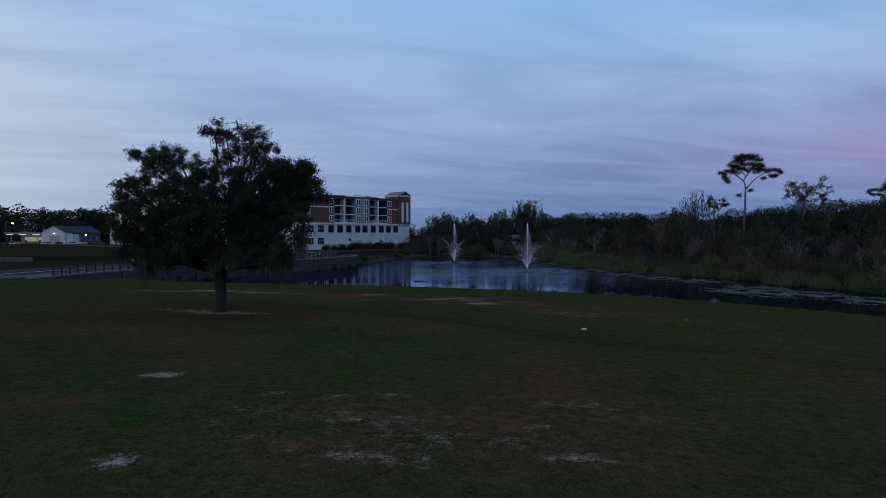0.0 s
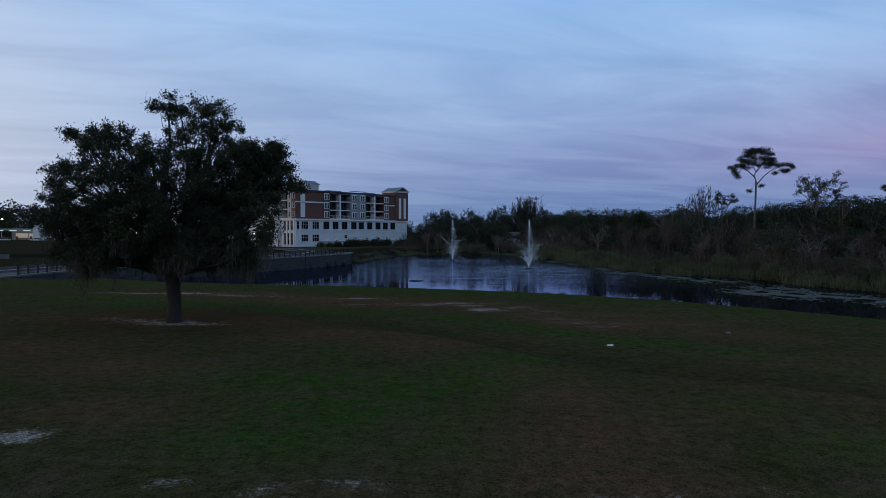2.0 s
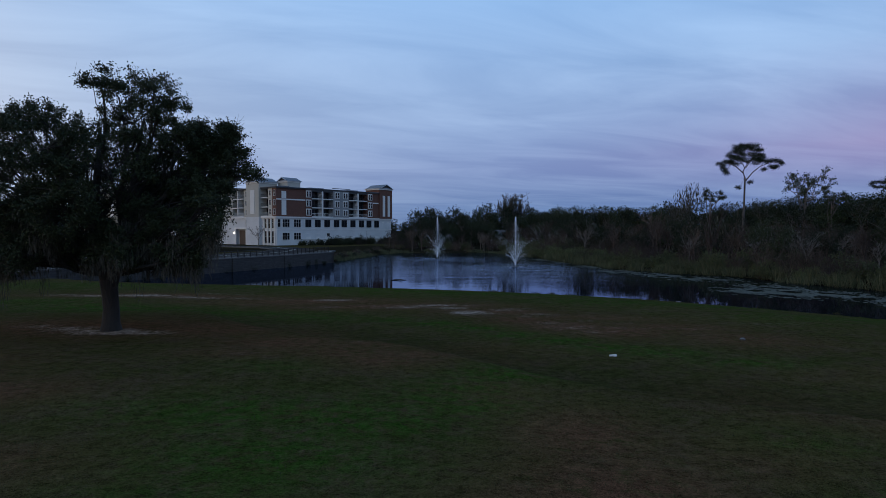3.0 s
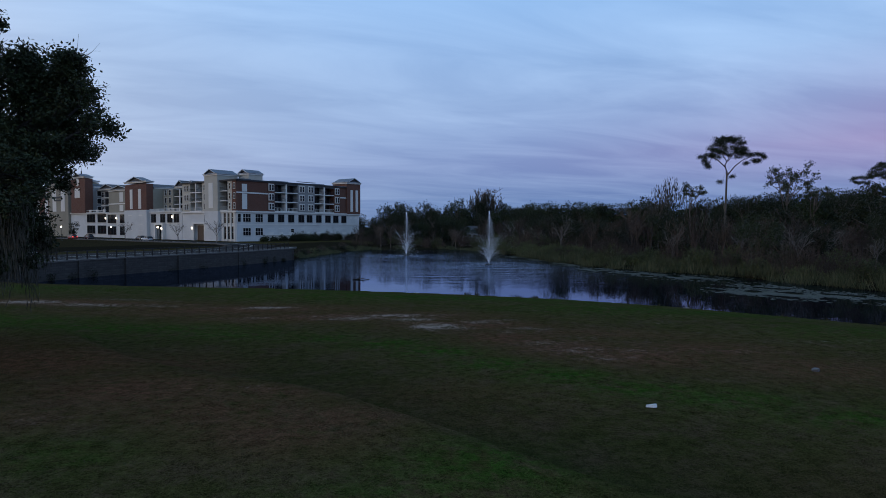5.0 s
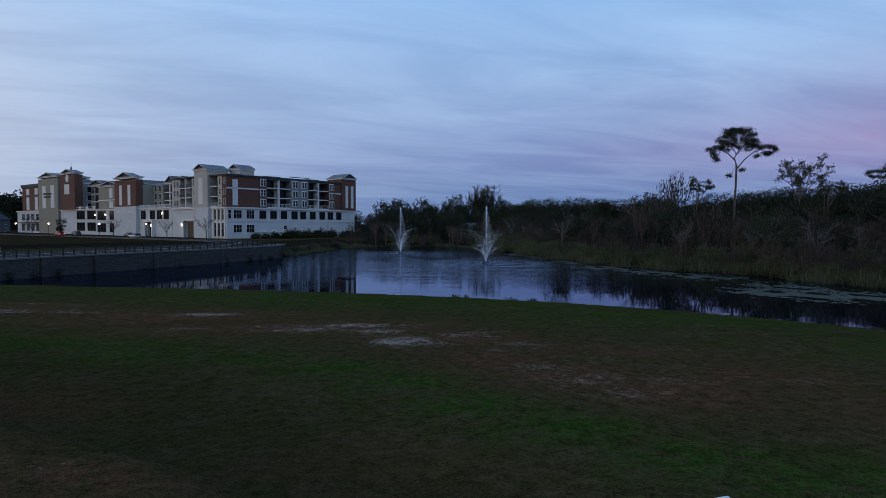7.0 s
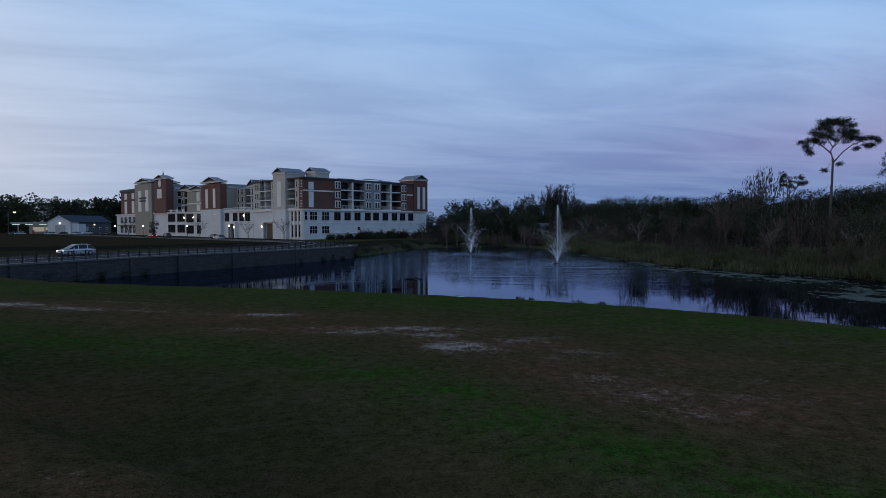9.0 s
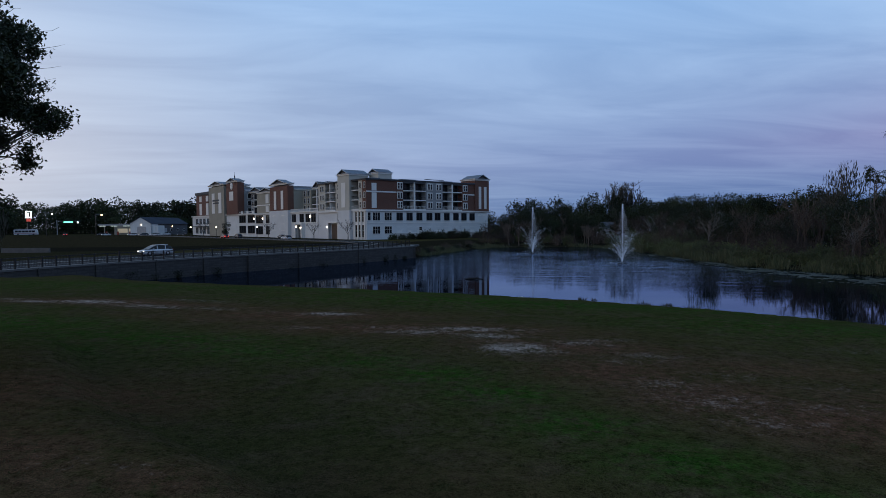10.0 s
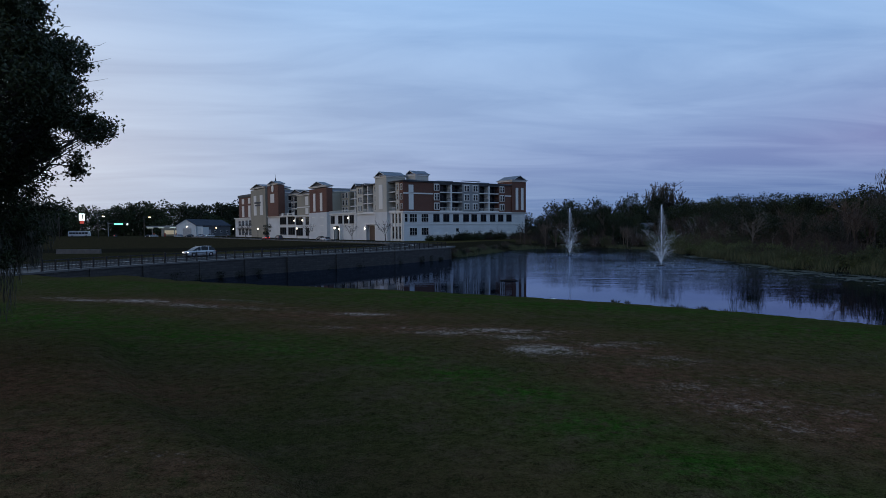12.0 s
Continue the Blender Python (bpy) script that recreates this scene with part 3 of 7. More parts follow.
def ground():
    xs = ticks(-34, 18, 0.4, 4200, 1.06)
    ys = ticks(9, 56, 0.4, 4200, 1.06)
    ys = ys[ys <= 80]
    far_y, p, d = [], ys[-1], ys[-1] - ys[-2]
    while p < 4200:
        d = min(d * 1.03, 1.8) if p < 230 else d * 1.15
        p += d
        far_y.append(p)
    ys = np.concatenate([ys, far_y])
    gx, gy = np.meshgrid(xs, ys)
    z = land(gx, gy)
    nx, ny = len(xs), len(ys)
    v = np.stack([gx, gy, z], -1).reshape(-1, 3)
    i = (np.arange(ny - 1)[:, None] * nx + np.arange(nx - 1)).ravel()
    me = mesh_of("ground", v, np.stack([i, i + 1, i + nx + 1, i + nx], -1), M["lawn"], True)
    # wear: bare sand, lush green and red-brown dry turf, as soft spots on the plan
    x, y = v[:, 0], v[:, 1]
    wear = np.zeros((len(v), 4), np.float32)
    wear[:, 3] = 1

    def spots(channel, some):
        for px, py, rx, ry, a in some:
            wear[:, channel] = np.maximum(wear[:, channel], a * np.exp(-(((x - px) / rx) ** 2 + ((y - py) / ry) ** 2)))

    # bare sand: round the oak, the worn run above the bank, the flecked patch where the way begins
    spots(0, [(-3, 14, 3.4, 2.00, 0.44), (0.2, 13.4, 3, 1.60, 0.42), (-2.6, 12, 3, 1.20, 0.44), (2.6, 15.6, 2.4, 1.20, 0.38), (-15, 34, 2.09, 0.99, 1.17), (-16.8, 34.6, 1.76, 0.88, 0.92), (-13.4, 33.9, 1.54, 0.66, 0.97), (-18.6, 35.2, 1.32, 0.66, 0.77),
              (-26.5, 51.6, 2.5, 0.71, 0.99), (-23.4, 51.9, 3, 1.01, 1.04), (-19.4, 51.2, 2.75, 0.86, 0.84), (-16.2, 51.6, 2.25, 0.71, 0.69), (-29.5, 52.6, 3, 0.86, 0.69), (-18.4, 53.7, 3.75, 0.57, 0.64),
              (-9.7, 51, 1.88, 0.64, 1.04), (-9.4, 47.2, 1.75, 0.57, 0.69), (-12.8, 51.2, 1.5, 0.57, 0.54), (-6.2, 47.5, 1.5, 0.56, 0.65), (-4.6, 46.5, 2, 0.75, 0.85), (-2.7, 47.3, 2.88, 0.75, 0.95),
              (-1.7, 46, 1.62, 0.69, 0.95), (-0.6, 44.2, 1.38, 1.00, 1.15), (0.1, 43.9, 1.12, 0.62, 0.90), (1.4, 45.4, 1.62, 0.75, 0.75), (2.5, 46.2, 1.25, 0.50, 0.60), (3.4, 43.9, 1.54, 0.70, 0.66),
              (2.6, 43, 1.4, 0.70, 0.50), (3.6, 40.6, 1.82, 1.26, 0.52), (4.3, 39.2, 1.96, 1.12, 0.58), (4.8, 37.8, 1.68, 0.98, 0.52), (6.2, 39.2, 2.24, 0.98, 0.46), (7.4, 41.2, 2.24, 0.84, 0.42), (5.4, 41.8, 1.96, 0.84, 0.46), (9.8, 46.4, 2.25, 0.38, 0.55), (9.8, 39.3, 2.2, 0.77, 0.43),
              (11, 43.6, 4.25, 0.38, 0.50), (14, 41.4, 3.25, 0.38, 0.50),
              (-9.4, 17.8, 0.68, 0.55, 1.40), (-6.4, 11.1, 0.38, 0.41, 1.42), (-5.4, 15.8, 0.61, 0.33, 0.87), (-4.1, 15.6, 0.66, 0.35, 0.87), (-2.8, 16.2, 0.77, 0.29, 0.82), (-6.1, 13.3, 0.61, 0.37, 0.72),
              (-5.5, 14.3, 0.66, 0.44, 0.74), (-3.3, 13.8, 0.88, 0.44, 0.72), (-2.1, 13.1, 0.77, 0.39, 0.87), (-1.5, 12.8, 0.61, 0.33, 0.87), (-2.8, 11.8, 0.66, 0.37, 0.87), (-1.9, 11.6, 0.66, 0.37, 0.77),
              (-0.3, 12.9, 0.66, 0.29, 0.72), (1.1, 16.2, 0.72, 0.29, 0.82), (2.1, 16.4, 0.66, 0.31, 0.87), (0.9, 12.2, 0.77, 0.35, 0.97), (0.45, 14.2, 0.5, 0.24, 0.72), (-3.6, 14.8, 1.76, 0.88, 0.48), (-1.6, 14.2, 1.32, 0.88, 0.42),
              (3.8, 16.9, 0.77, 0.33, 0.47), (3.9, 14.8, 0.99, 0.39, 0.44), (-5, 12.5, 1.1, 0.55, 0.50), (2.6, 13.2, 0.88, 0.44, 0.47), (-5.2, 32.6, 1.76, 0.66, 0.36), (-8, 29.8, 1.54, 0.66, 0.34)])
    # lush green
    spots(1, [(-4.8, 42.0, 1.6, 0.9, 0.75), (-2.4, 40.8, 1.6, 0.9, 1.0), (-0.4, 39.3, 1.5, 1.0, 1.0), (1.4, 37.1, 1.4, 1.0, 1.0), (3.0, 35.4, 1.5, 1.0, 0.95), (4.6, 33.9, 1.6, 0.9, 0.9), (6.6, 33.0, 1.8, 0.9, 0.8), (9.1, 31.6, 2.2, 0.9, 0.75),
              (0.3, 28.0, 1.6, 1.3, 0.85), (-0.8, 26.2, 1.8, 1.6, 0.75), (-1.0, 24.8, 2.2, 1.6, 0.8), (-3.0, 23.2, 2.6, 1.8, 0.9), (-5.6, 23.4, 2.6, 1.6, 0.85), (-4.0, 20.8, 2.6, 1.8, 0.85), (-5.0, 18.2, 1.8, 1.4, 0.85), (-1.8, 18.4, 1.4, 1.2, 0.45), (-8.4, 23.6, 1.8, 1.0, 0.5),
              (-6.6, 28.0, 1.6, 1.0, 0.45), (6.5, 19.4, 1.7, 1.2, 0.7), (7.4, 17.8, 1.5, 1.2, 0.7), (3.6, 15.4, 1.0, 0.9, 0.35), (5.4, 22.2, 1.6, 1.0, 0.5), (6.4, 15.0, 1.8, 1.2, 0.55), (-7.6, 13.2, 1.3, 0.9, 0.85), (-10.9, 16.7, 1.6, 1.0, 0.65), (-5.4, 11.3, 0.9, 0.7, 0.65), (-14.4, 20.4, 2.4, 1.6, 0.6), (-3.9, 12.9, 0.6, 0.4, 0.5),
              (-30, 61, 16, 4, 0.65), (0, 57, 14, 3.4, 0.95), (-14, 62, 14, 2.8, 0.85), (12, 51, 9, 3.0, 0.85), (20, 44, 7, 3.0, 0.7), (-14, 44, 6, 1.8, 0.85), (-22, 45.5, 7, 2.2, 0.85), (-9, 42.6, 3, 1.4, 0.7), (-17, 41, 5, 1.6, 0.6), (-28, 48, 6, 2, 0.7), (14, 28, 4, 2.4, 0.4)])
    # dry red-brown turf
    spots(2, [(-16, 35, 7, 2.6, 0.95), (-17.9, 27, 4.2, 2.4, 1.0), (-12.2, 24.4, 2.6, 1.6, 0.8), (-11.2, 35.0, 3.0, 2.2, 0.9), (-9.0, 36.8, 2.6, 1.8, 0.95), (-7.4, 32.2, 2.6, 1.8, 0.95), (-8.2, 29.9, 2.4, 1.2, 0.55), (-5.0, 30.6, 2.2, 1.6, 0.75), (-3.4, 29.4, 2.0, 1.2, 0.85), (-2.4, 30.4, 1.6, 0.9, 0.8), (-4.2, 32.2, 2.0, 1.0, 0.8),
              (0.0, 25.4, 1.2, 2.0, 0.75), (1.3, 22.8, 1.6, 2.4, 0.95), (1.4, 19.6, 2.0, 2.0, 1.0), (-0.2, 18.8, 1.2, 1.2, 0.8), (1.1, 17.0, 2.4, 1.4, 1.0), (2.6, 15.4, 2.2, 1.2, 1.0), (-0.3, 14.4, 2.4, 1.4, 1.0), (-2.4, 14.3, 2.4, 1.4, 0.85), (-3.6, 11.9, 2.2, 1.0, 0.8), (-9.0, 20.0, 2.4, 1.2, 0.7), (-11.9, 23.6, 2.0, 1.4, 0.6), (-10.1, 14.6, 1.2, 0.8, 0.8), (4.4, 21.6, 1.8, 1.6, 0.6), (1.2, 12.4, 2.4, 1.2, 0.9), (8.6, 15.4, 2.0, 1.6, 0.5), (9.5, 19.0, 4.0, 3.0, 0.55), (10.0, 24.0, 4.5, 2.6, 0.55), (6.4, 26.8, 2.6, 2.0, 0.5), (13.0, 29.0, 4.0, 2.4, 0.5),
              (-1.0, 33.4, 3.2, 1.6, 0.45), (0.2, 31.6, 2.2, 1.0, 0.35),
              (2.4, 41.6, 2.4, 1.8, 1.0), (4.2, 39.6, 2.4, 2.2, 1.0), (6.2, 38.2, 2.8, 2.2, 1.0), (9.0, 39.6, 3.2, 2.4, 0.85), (11, 36.5, 3.0, 2.2, 0.75), (6, 43, 6, 1.6, 0.7), (-5, 47.2, 8, 1.8, 1.0), (1, 44.8, 4.0, 1.6, 1.0), (-22, 52.0, 10, 1.5, 1.0),
              (-11, 50.4, 7, 1.8, 1.0), (-14, 48.6, 8, 1.0, 0.6), (-30, 150, 5, 14, 1.0), (-130, 170, 70, 50, 0.25), (-200, 230, 120, 80, 0.25)])
    layer = me.color_attributes.new("wear", "FLOAT_COLOR", "POINT")
    layer.data.foreach_set("color", wear.ravel())
    # the dark green hollow below the lip of the lawn
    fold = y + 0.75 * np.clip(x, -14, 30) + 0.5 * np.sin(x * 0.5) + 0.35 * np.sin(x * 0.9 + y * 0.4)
    swale = np.interp(fold, [29.0, 30.2, 32.6, 36.0], [0, 0.60, 0.48, 0]) * np.interp(x, [-34, -26, -10, -4, 16, 30], [0, 0.35, 0.45, 1.0, 1.0, 0.6])
    at_ = me.attributes.new("swale", "FLOAT", "POINT")
    at_.data.foreach_set("value", swale.astype(np.float32))
    # a dark strip between the road and the field
    dark_ground = np.zeros(len(v), np.float32)
    for i in range(len(STRIP) - 1):
        a, b = np.array(STRIP[i]), np.array(STRIP[i + 1])
        p = np.stack([x, y], -1)
        t = np.clip(((p - a) @ (b - a)) / ((b - a) @ (b - a)), 0, 1)
        d = np.linalg.norm(p - a - t[:, None] * (b - a), axis=1)
        dark_ground = np.maximum(dark_ground, np.clip((STRIP_HALF - d) / 2.5 + 0.5, 0, 1))
    s, kind = pond_distance(x, y)
    dark_ground = np.maximum(dark_ground, 0.95 * (kind == 1) * np.clip((s - 0.3) / 1.0, 0, 1) * np.clip((x + 21) / 3, 0, 1) * np.clip((330 - y) / 30, 0, 1))
    dark_ground = np.maximum(dark_ground, 0.9 * (kind == 1) * (s < 14) * (x < -20))
    # rough dark fallow beyond the road
    dark_ground = np.maximum(dark_ground, 0.62 * np.clip((-64 - x) / 4, 0, 1) * np.clip((y - 60) / 10, 0, 1))
    at_ = me.attributes.new("dark_ground", "FLOAT", "POINT")
    at_.data.foreach_set("value", dark_ground.astype(np.float32))
    ob = new("ground", me)
    tagged(ob, "mown lawn with dry brown patches and bare sand, sloping to the pond", "ground", kind="structure")
    return ob


ROADLINE = [(-92, 10), (-78, 38), (-66, 58), (-60.5, 70), (-60.5, 75), (-59.3, 83), (-57.3, 91), (-55, 98), (-52, 105), (-48.2, 113.5), (-43.4, 124.5), (-40, 138),
            (-42, 155), (-52, 172), (-70, 186), (-130, 232), (-230, 308)]
STRIP = [(-220, 84), (-150, 106), (-106, 119), (-76, 127), (-64, 142), (-60, 158)]
STRIP_HALF = 12.0


def ribbon(name, line, lo, hi, z, material, thick=0.08, step=2.0):
    """A slab along a line, from lo to hi metres to its left."""
    pts = []
    for a, b in zip(line, line[1:]):
        a, b = Vector(a), Vector(b)
        n = max(1, int((b - a).length / step))
        pts += [tuple(a.lerp(b, i / n)) for i in range(n)]
    pts.append(line[-1])
    l, r = offset(pts, hi), offset(pts, lo)
    v, f = [], []
    for p, q in zip(l, r):
        v += [(*p, z), (*q, z), (*p, z - thick), (*q, z - thick)]
    for i in range(len(pts) - 1):
        k = 4 * i
        f += [(k, k + 1, k + 5, k + 4), (k + 1, k + 3, k + 7, k + 5), (k + 2, k, k + 4, k + 6), (k + 2, k + 6, k + 7, k + 3)]
    f += [(0, 2, 3, 1), (4 * len(pts) - 4, 4 * len(pts) - 3, 4 * len(pts) - 1, 4 * len(pts) - 2)]
    return mesh_of(name, v, f, material)


ground()
water_v = [(x, y, WATER) for y in (20.0, 230.0) for x in (-56.0, 125.0)]
tagged(new("water", mesh_of("water", water_v, [(0, 1, 3, 2)], M["water"])), "dark rippled pond water mirroring the dusk sky", "water", kind="structure")
tagged(new("road", ribbon("road", ROADLINE, -4.6, 4.6, -0.36, M["asphalt"], 0.25)), "grey asphalt road curving behind the railing", "road", kind="structure")
tagged(new("road_marking", ribbon("road_marking", ROADLINE, -0.12, 0.12, -0.352, M["line"], 0.004)), "faded pale centre line on the asphalt", "marking", kind="structure")
PAVEMENT = [(-70, 40), (-58, 58), (-51.4, 69.5)] + WALL[1:] + [(-30, 146)]
tagged(new("pavement", ribbon("pavement", PAVEMENT, 0.25, 3.6, -0.26, M["pave"], 0.3)), "pale concrete pavement between road and railing", "pavement", kind="structure")
tagged(new("kerb", ribbon("kerb", PAVEMENT, 3.6, 3.8, -0.22, M["cap"], 0.35)), "concrete kerb along the road edge", "kerb", kind="structure")
tagged(new("kerb", ribbon("kerb", offset(ROADLINE, 4.6), 0.0, 0.2, -0.24, M["cap"], 0.35)), "concrete kerb beside the field", "kerb", kind="structure")

# ---- the retaining wall and its railing ----


def along(line, step):
    """Points with headings at even steps along a line."""
    res, left = [], 0.0
    for a, b in zip(line, line[1:]):
        a, b = Vector(a), Vector(b)
        d = (b - a).length
        t = left
        while t < d:
            p = a.lerp(b, t / d)
            res.append((p.x, p.y, math.atan2(b.y - a.y, b.x - a.x)))
            t += step
        left = t - d
    return res


def retaining_wall():
    w = thing("retaining_wall", Matrix(), "grey concrete block retaining wall standing in the pond", "wall", kind="structure")
    line = [(-51.2, 66.0)] + WALL + [(-31.5, 144.5)]
    for i, (a, b) in enumerate(zip(line, line[1:])):
        a, b = Vector(a), Vector(b)
        d = (b - a).length
        m = Matrix.Translation((a.x, a.y, 0)) @ Matrix.Rotation(math.atan2(b.y - a.y, b.x - a.x), 4, "Z")
        # local x along the wall, +y towards the road
        proud = 0.0 if i % 2 else 0.12
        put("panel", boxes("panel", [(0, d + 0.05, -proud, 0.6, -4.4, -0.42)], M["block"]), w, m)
        n = max(1, round(d / 2.4))
        for k in range(n):
            put("cap", boxes("cap", [(d * k / n + 0.01, d * (k + 1) / n - 0.01, -proud - 0.08, 0.72, -0.42, -0.24)], M["cap"]), w, m)
        if i in (3, 5, 6, 7, 9):
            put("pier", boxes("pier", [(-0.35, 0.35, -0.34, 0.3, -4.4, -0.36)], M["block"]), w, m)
    return w


def railing():
    r = thing("railing", Matrix(), "black metal guard railing on top of the wall", "railing")
    line = offset(WALL, 0.35)
    pts = along(line, 1.45)
    pick = []
    z0, h = -0.25, 1.07
    post = boxes("post", [(-0.055, 0.055, -0.055, 0.055, z0, z0 + h + 0.04), (-0.06, 0.06, -0.06, 0.06, z0, z0 + 0.03)], M["rail"])
    stout = boxes("post", [(-0.07, 0.07, -0.07, 0.07, z0, z0 + h + 0.12), (-0.11, 0.11, -0.11, 0.11, z0, z0 + 0.04), (-0.09, 0.09, -0.09, 0.09, z0 + h + 0.12, z0 + h + 0.16)], M["rail"])
    for i, (x, y, a) in enumerate(pts):
        m = Matrix.Translation((x, y, 0)) @ Matrix.Rotation(a, 4, "Z")
        put("post", stout if i % 10 == 0 else post, r, m)
        if i + 1 < len(pts):
            q = pts[i + 1]
            d = math.hypot(q[0] - x, q[1] - y)
            m = Matrix.Translation((x, y, 0)) @ Matrix.Rotation(math.atan2(q[1] - y, q[0] - x), 4, "Z")
            put("top_rail", boxes("top_rail", [(0.05, d - 0.05, -0.04, 0.04, z0 + h - 0.07, z0 + h)], M["rail"]), r, m)
            put("bottom_rail", boxes("bottom_rail", [(0.05, d - 0.05, -0.03, 0.03, z0 + 0.09, z0 + 0.14)], M["rail"]), r, m)
            me = boxes("picket", [(d * k / 9 - 0.009, d * k / 9 + 0.009, -0.009, 0.009, z0 + 0.14, z0 + h - 0.07) for k in range(1, 9)], M["rail"])
            pick.append(([tuple(m @ v.co) for v in me.vertices], [tuple(p.vertices) for p in me.polygons]))
            bpy.data.meshes.remove(me)
    v, f = join(pick)
    tagged(put("infill", mesh_of("infill", v, f, M["rail"]), r), kind="stuff")
    return r


def wall_weeds():
    """Dark trailing weeds in the joints and at the waterline of the wall."""
    rng_ = np.random.default_rng(85)
    c, up, size = [], [], []
    for x, y, a in along(offset(WALL, -0.16), 3.1):
        if rng_.random() < 0.55:
            n, r, tall = int(rng_.integers(60, 190)), rng_.uniform(0.3, 0.9), rng_.uniform(0.4, 1.3)
            d = rng_.normal(size=n) * r
            out_ = np.abs(rng_.normal(size=n)) * 0.12
            z = WATER + tall * rng_.random(n) ** 1.6
            c.append(np.column_stack([x + d * math.cos(a) + out_ * math.sin(a), y + d * math.sin(a) - out_ * math.cos(a), z]))
            up.append(rng_.normal(size=(n, 3)) + (0, 0, 0.6))
            size.append(rng_.uniform(0.10, 0.26, n))
    v, f = blades(np.concatenate(c), np.concatenate(size), 0.07, rng_, np.concatenate(up))
    tagged(new("wall_weeds", mesh_of("wall_weeds", v, f, M["wood_leaf"])), "dark weeds growing along the foot of the block wall", "weeds", kind="stuff")


retaining_wall()
railing()
wall_weeds()

# ---- the apartment blocks ----
# Local frame of the street corner: x along the lakeside front, y along the street front, both fronts face outward (-y and -x).
CORNER = Matrix.Translation((-60.2, 197.7, 0)) @ Matrix.Rotation(math.atan2(0.78, 0.626), 4, "Z")
WINDOWS = {}


def pieces(name, some, material, parent):
    """Each box a part of its own."""
    for one in some:
        put(name, boxes(name, [one], material), parent)


def window(parent, front, u, z0, w, h, style="plain", at=0.0, surround="trim"):
    """A window with frame, mullions, sill and pane on the lake ("lake") or street ("street") front; u is its centre, at how far the wall stands out."""
    key = (round(w, 2), round(h, 2), style, surround)
    if key not in WINDOWS:
        t, f = 0.07, []
        f += [(-w / 2 - t, w / 2 + t, -0.12, 0.05, h, h + t * 1.4), (-w / 2 - t - 0.05, w / 2 + t + 0.05, -0.2, 0.05, -t, 0)]
        f += [(-w / 2 - t, -w / 2, -0.12, 0.05, 0, h), (w / 2, w / 2 + t, -0.12, 0.05, 0, h)]
        n = (2 if w < 4 else 3) if style == "dark" else max(1, round(w / 1.0)) if style != "plain" else (2 if w > 1.5 else 1)
        for k in range(1, n):
            x = -w / 2 + w * k / n
            f.append((x - 0.03, x + 0.03, -0.08, 0.05, 0, h))
        if style not in ("single", "dark"):
            f.append((-w / 2, w / 2, -0.09, 0.05, h * 0.55 - 0.025, h * 0.55 + 0.025))
        WINDOWS[key] = (boxes("window", f, M[surround]), boxes("pane", [(-w / 2, w / 2, -0.03, 0.02, 0, h)], M["glass"]))
    frame_me, pane_me = WINDOWS[key]
    m = pose(u, -at, z0) if front == "lake" else pose(-at, u, z0, 0, 0, -90)
    o = put("window", frame_me, parent, m)
    put("pane", pane_me, o)
    return o


def face_box(front, u0, u1, d0, d1, z0, z1):
    """A box on a front: u along it, from d0 to d1 metres out of the wall (negative: into the house)."""
    return (u0, u1, -d1, -d0, z0, z1) if front == "lake" else (-d1, -d0, u0, u1, z0, z1)


def balcony_stack(parent, front, u0, u1, floors, storey, depth=2.0, rail="trim"):
    """Recessed balconies: back wall coloured dark for the recess's shade, slabs, railings, dark doors and a post."""
    for i in range(floors[2]):
        z = floors[0] + i * storey
        put("balcony_slab", boxes("balcony_slab", [face_box(front, u0, u1, -depth, 0.25, z - 0.22, z + 0.06)], M["trim"]), parent)
        n = max(2, int((u1 - u0) / 0.5))
        bars = [face_box(front, u0 + (u1 - u0) * k / n - 0.03, u0 + (u1 - u0) * k / n + 0.03, 0.12, 0.18, z + 0.06, z + 1.0) for k in range(n + 1)]
        bars += [face_box(front, u0, u1, 0.09, 0.21, z + 0.98, z + 1.06)]
        put("balcony_rail", boxes("balcony_rail", bars, M["rail" if i else rail]), parent)
        w = (u1 - u0) * 0.8
        # dark panel over the back wall: the recess's shade put into colour
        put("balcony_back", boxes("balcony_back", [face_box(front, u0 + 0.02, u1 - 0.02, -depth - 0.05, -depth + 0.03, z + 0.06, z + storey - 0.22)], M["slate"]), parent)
        d = window(parent, front, (u0 + u1) / 2, z + 0.1, w, 2.25, "single", -depth + 0.06, "slate")


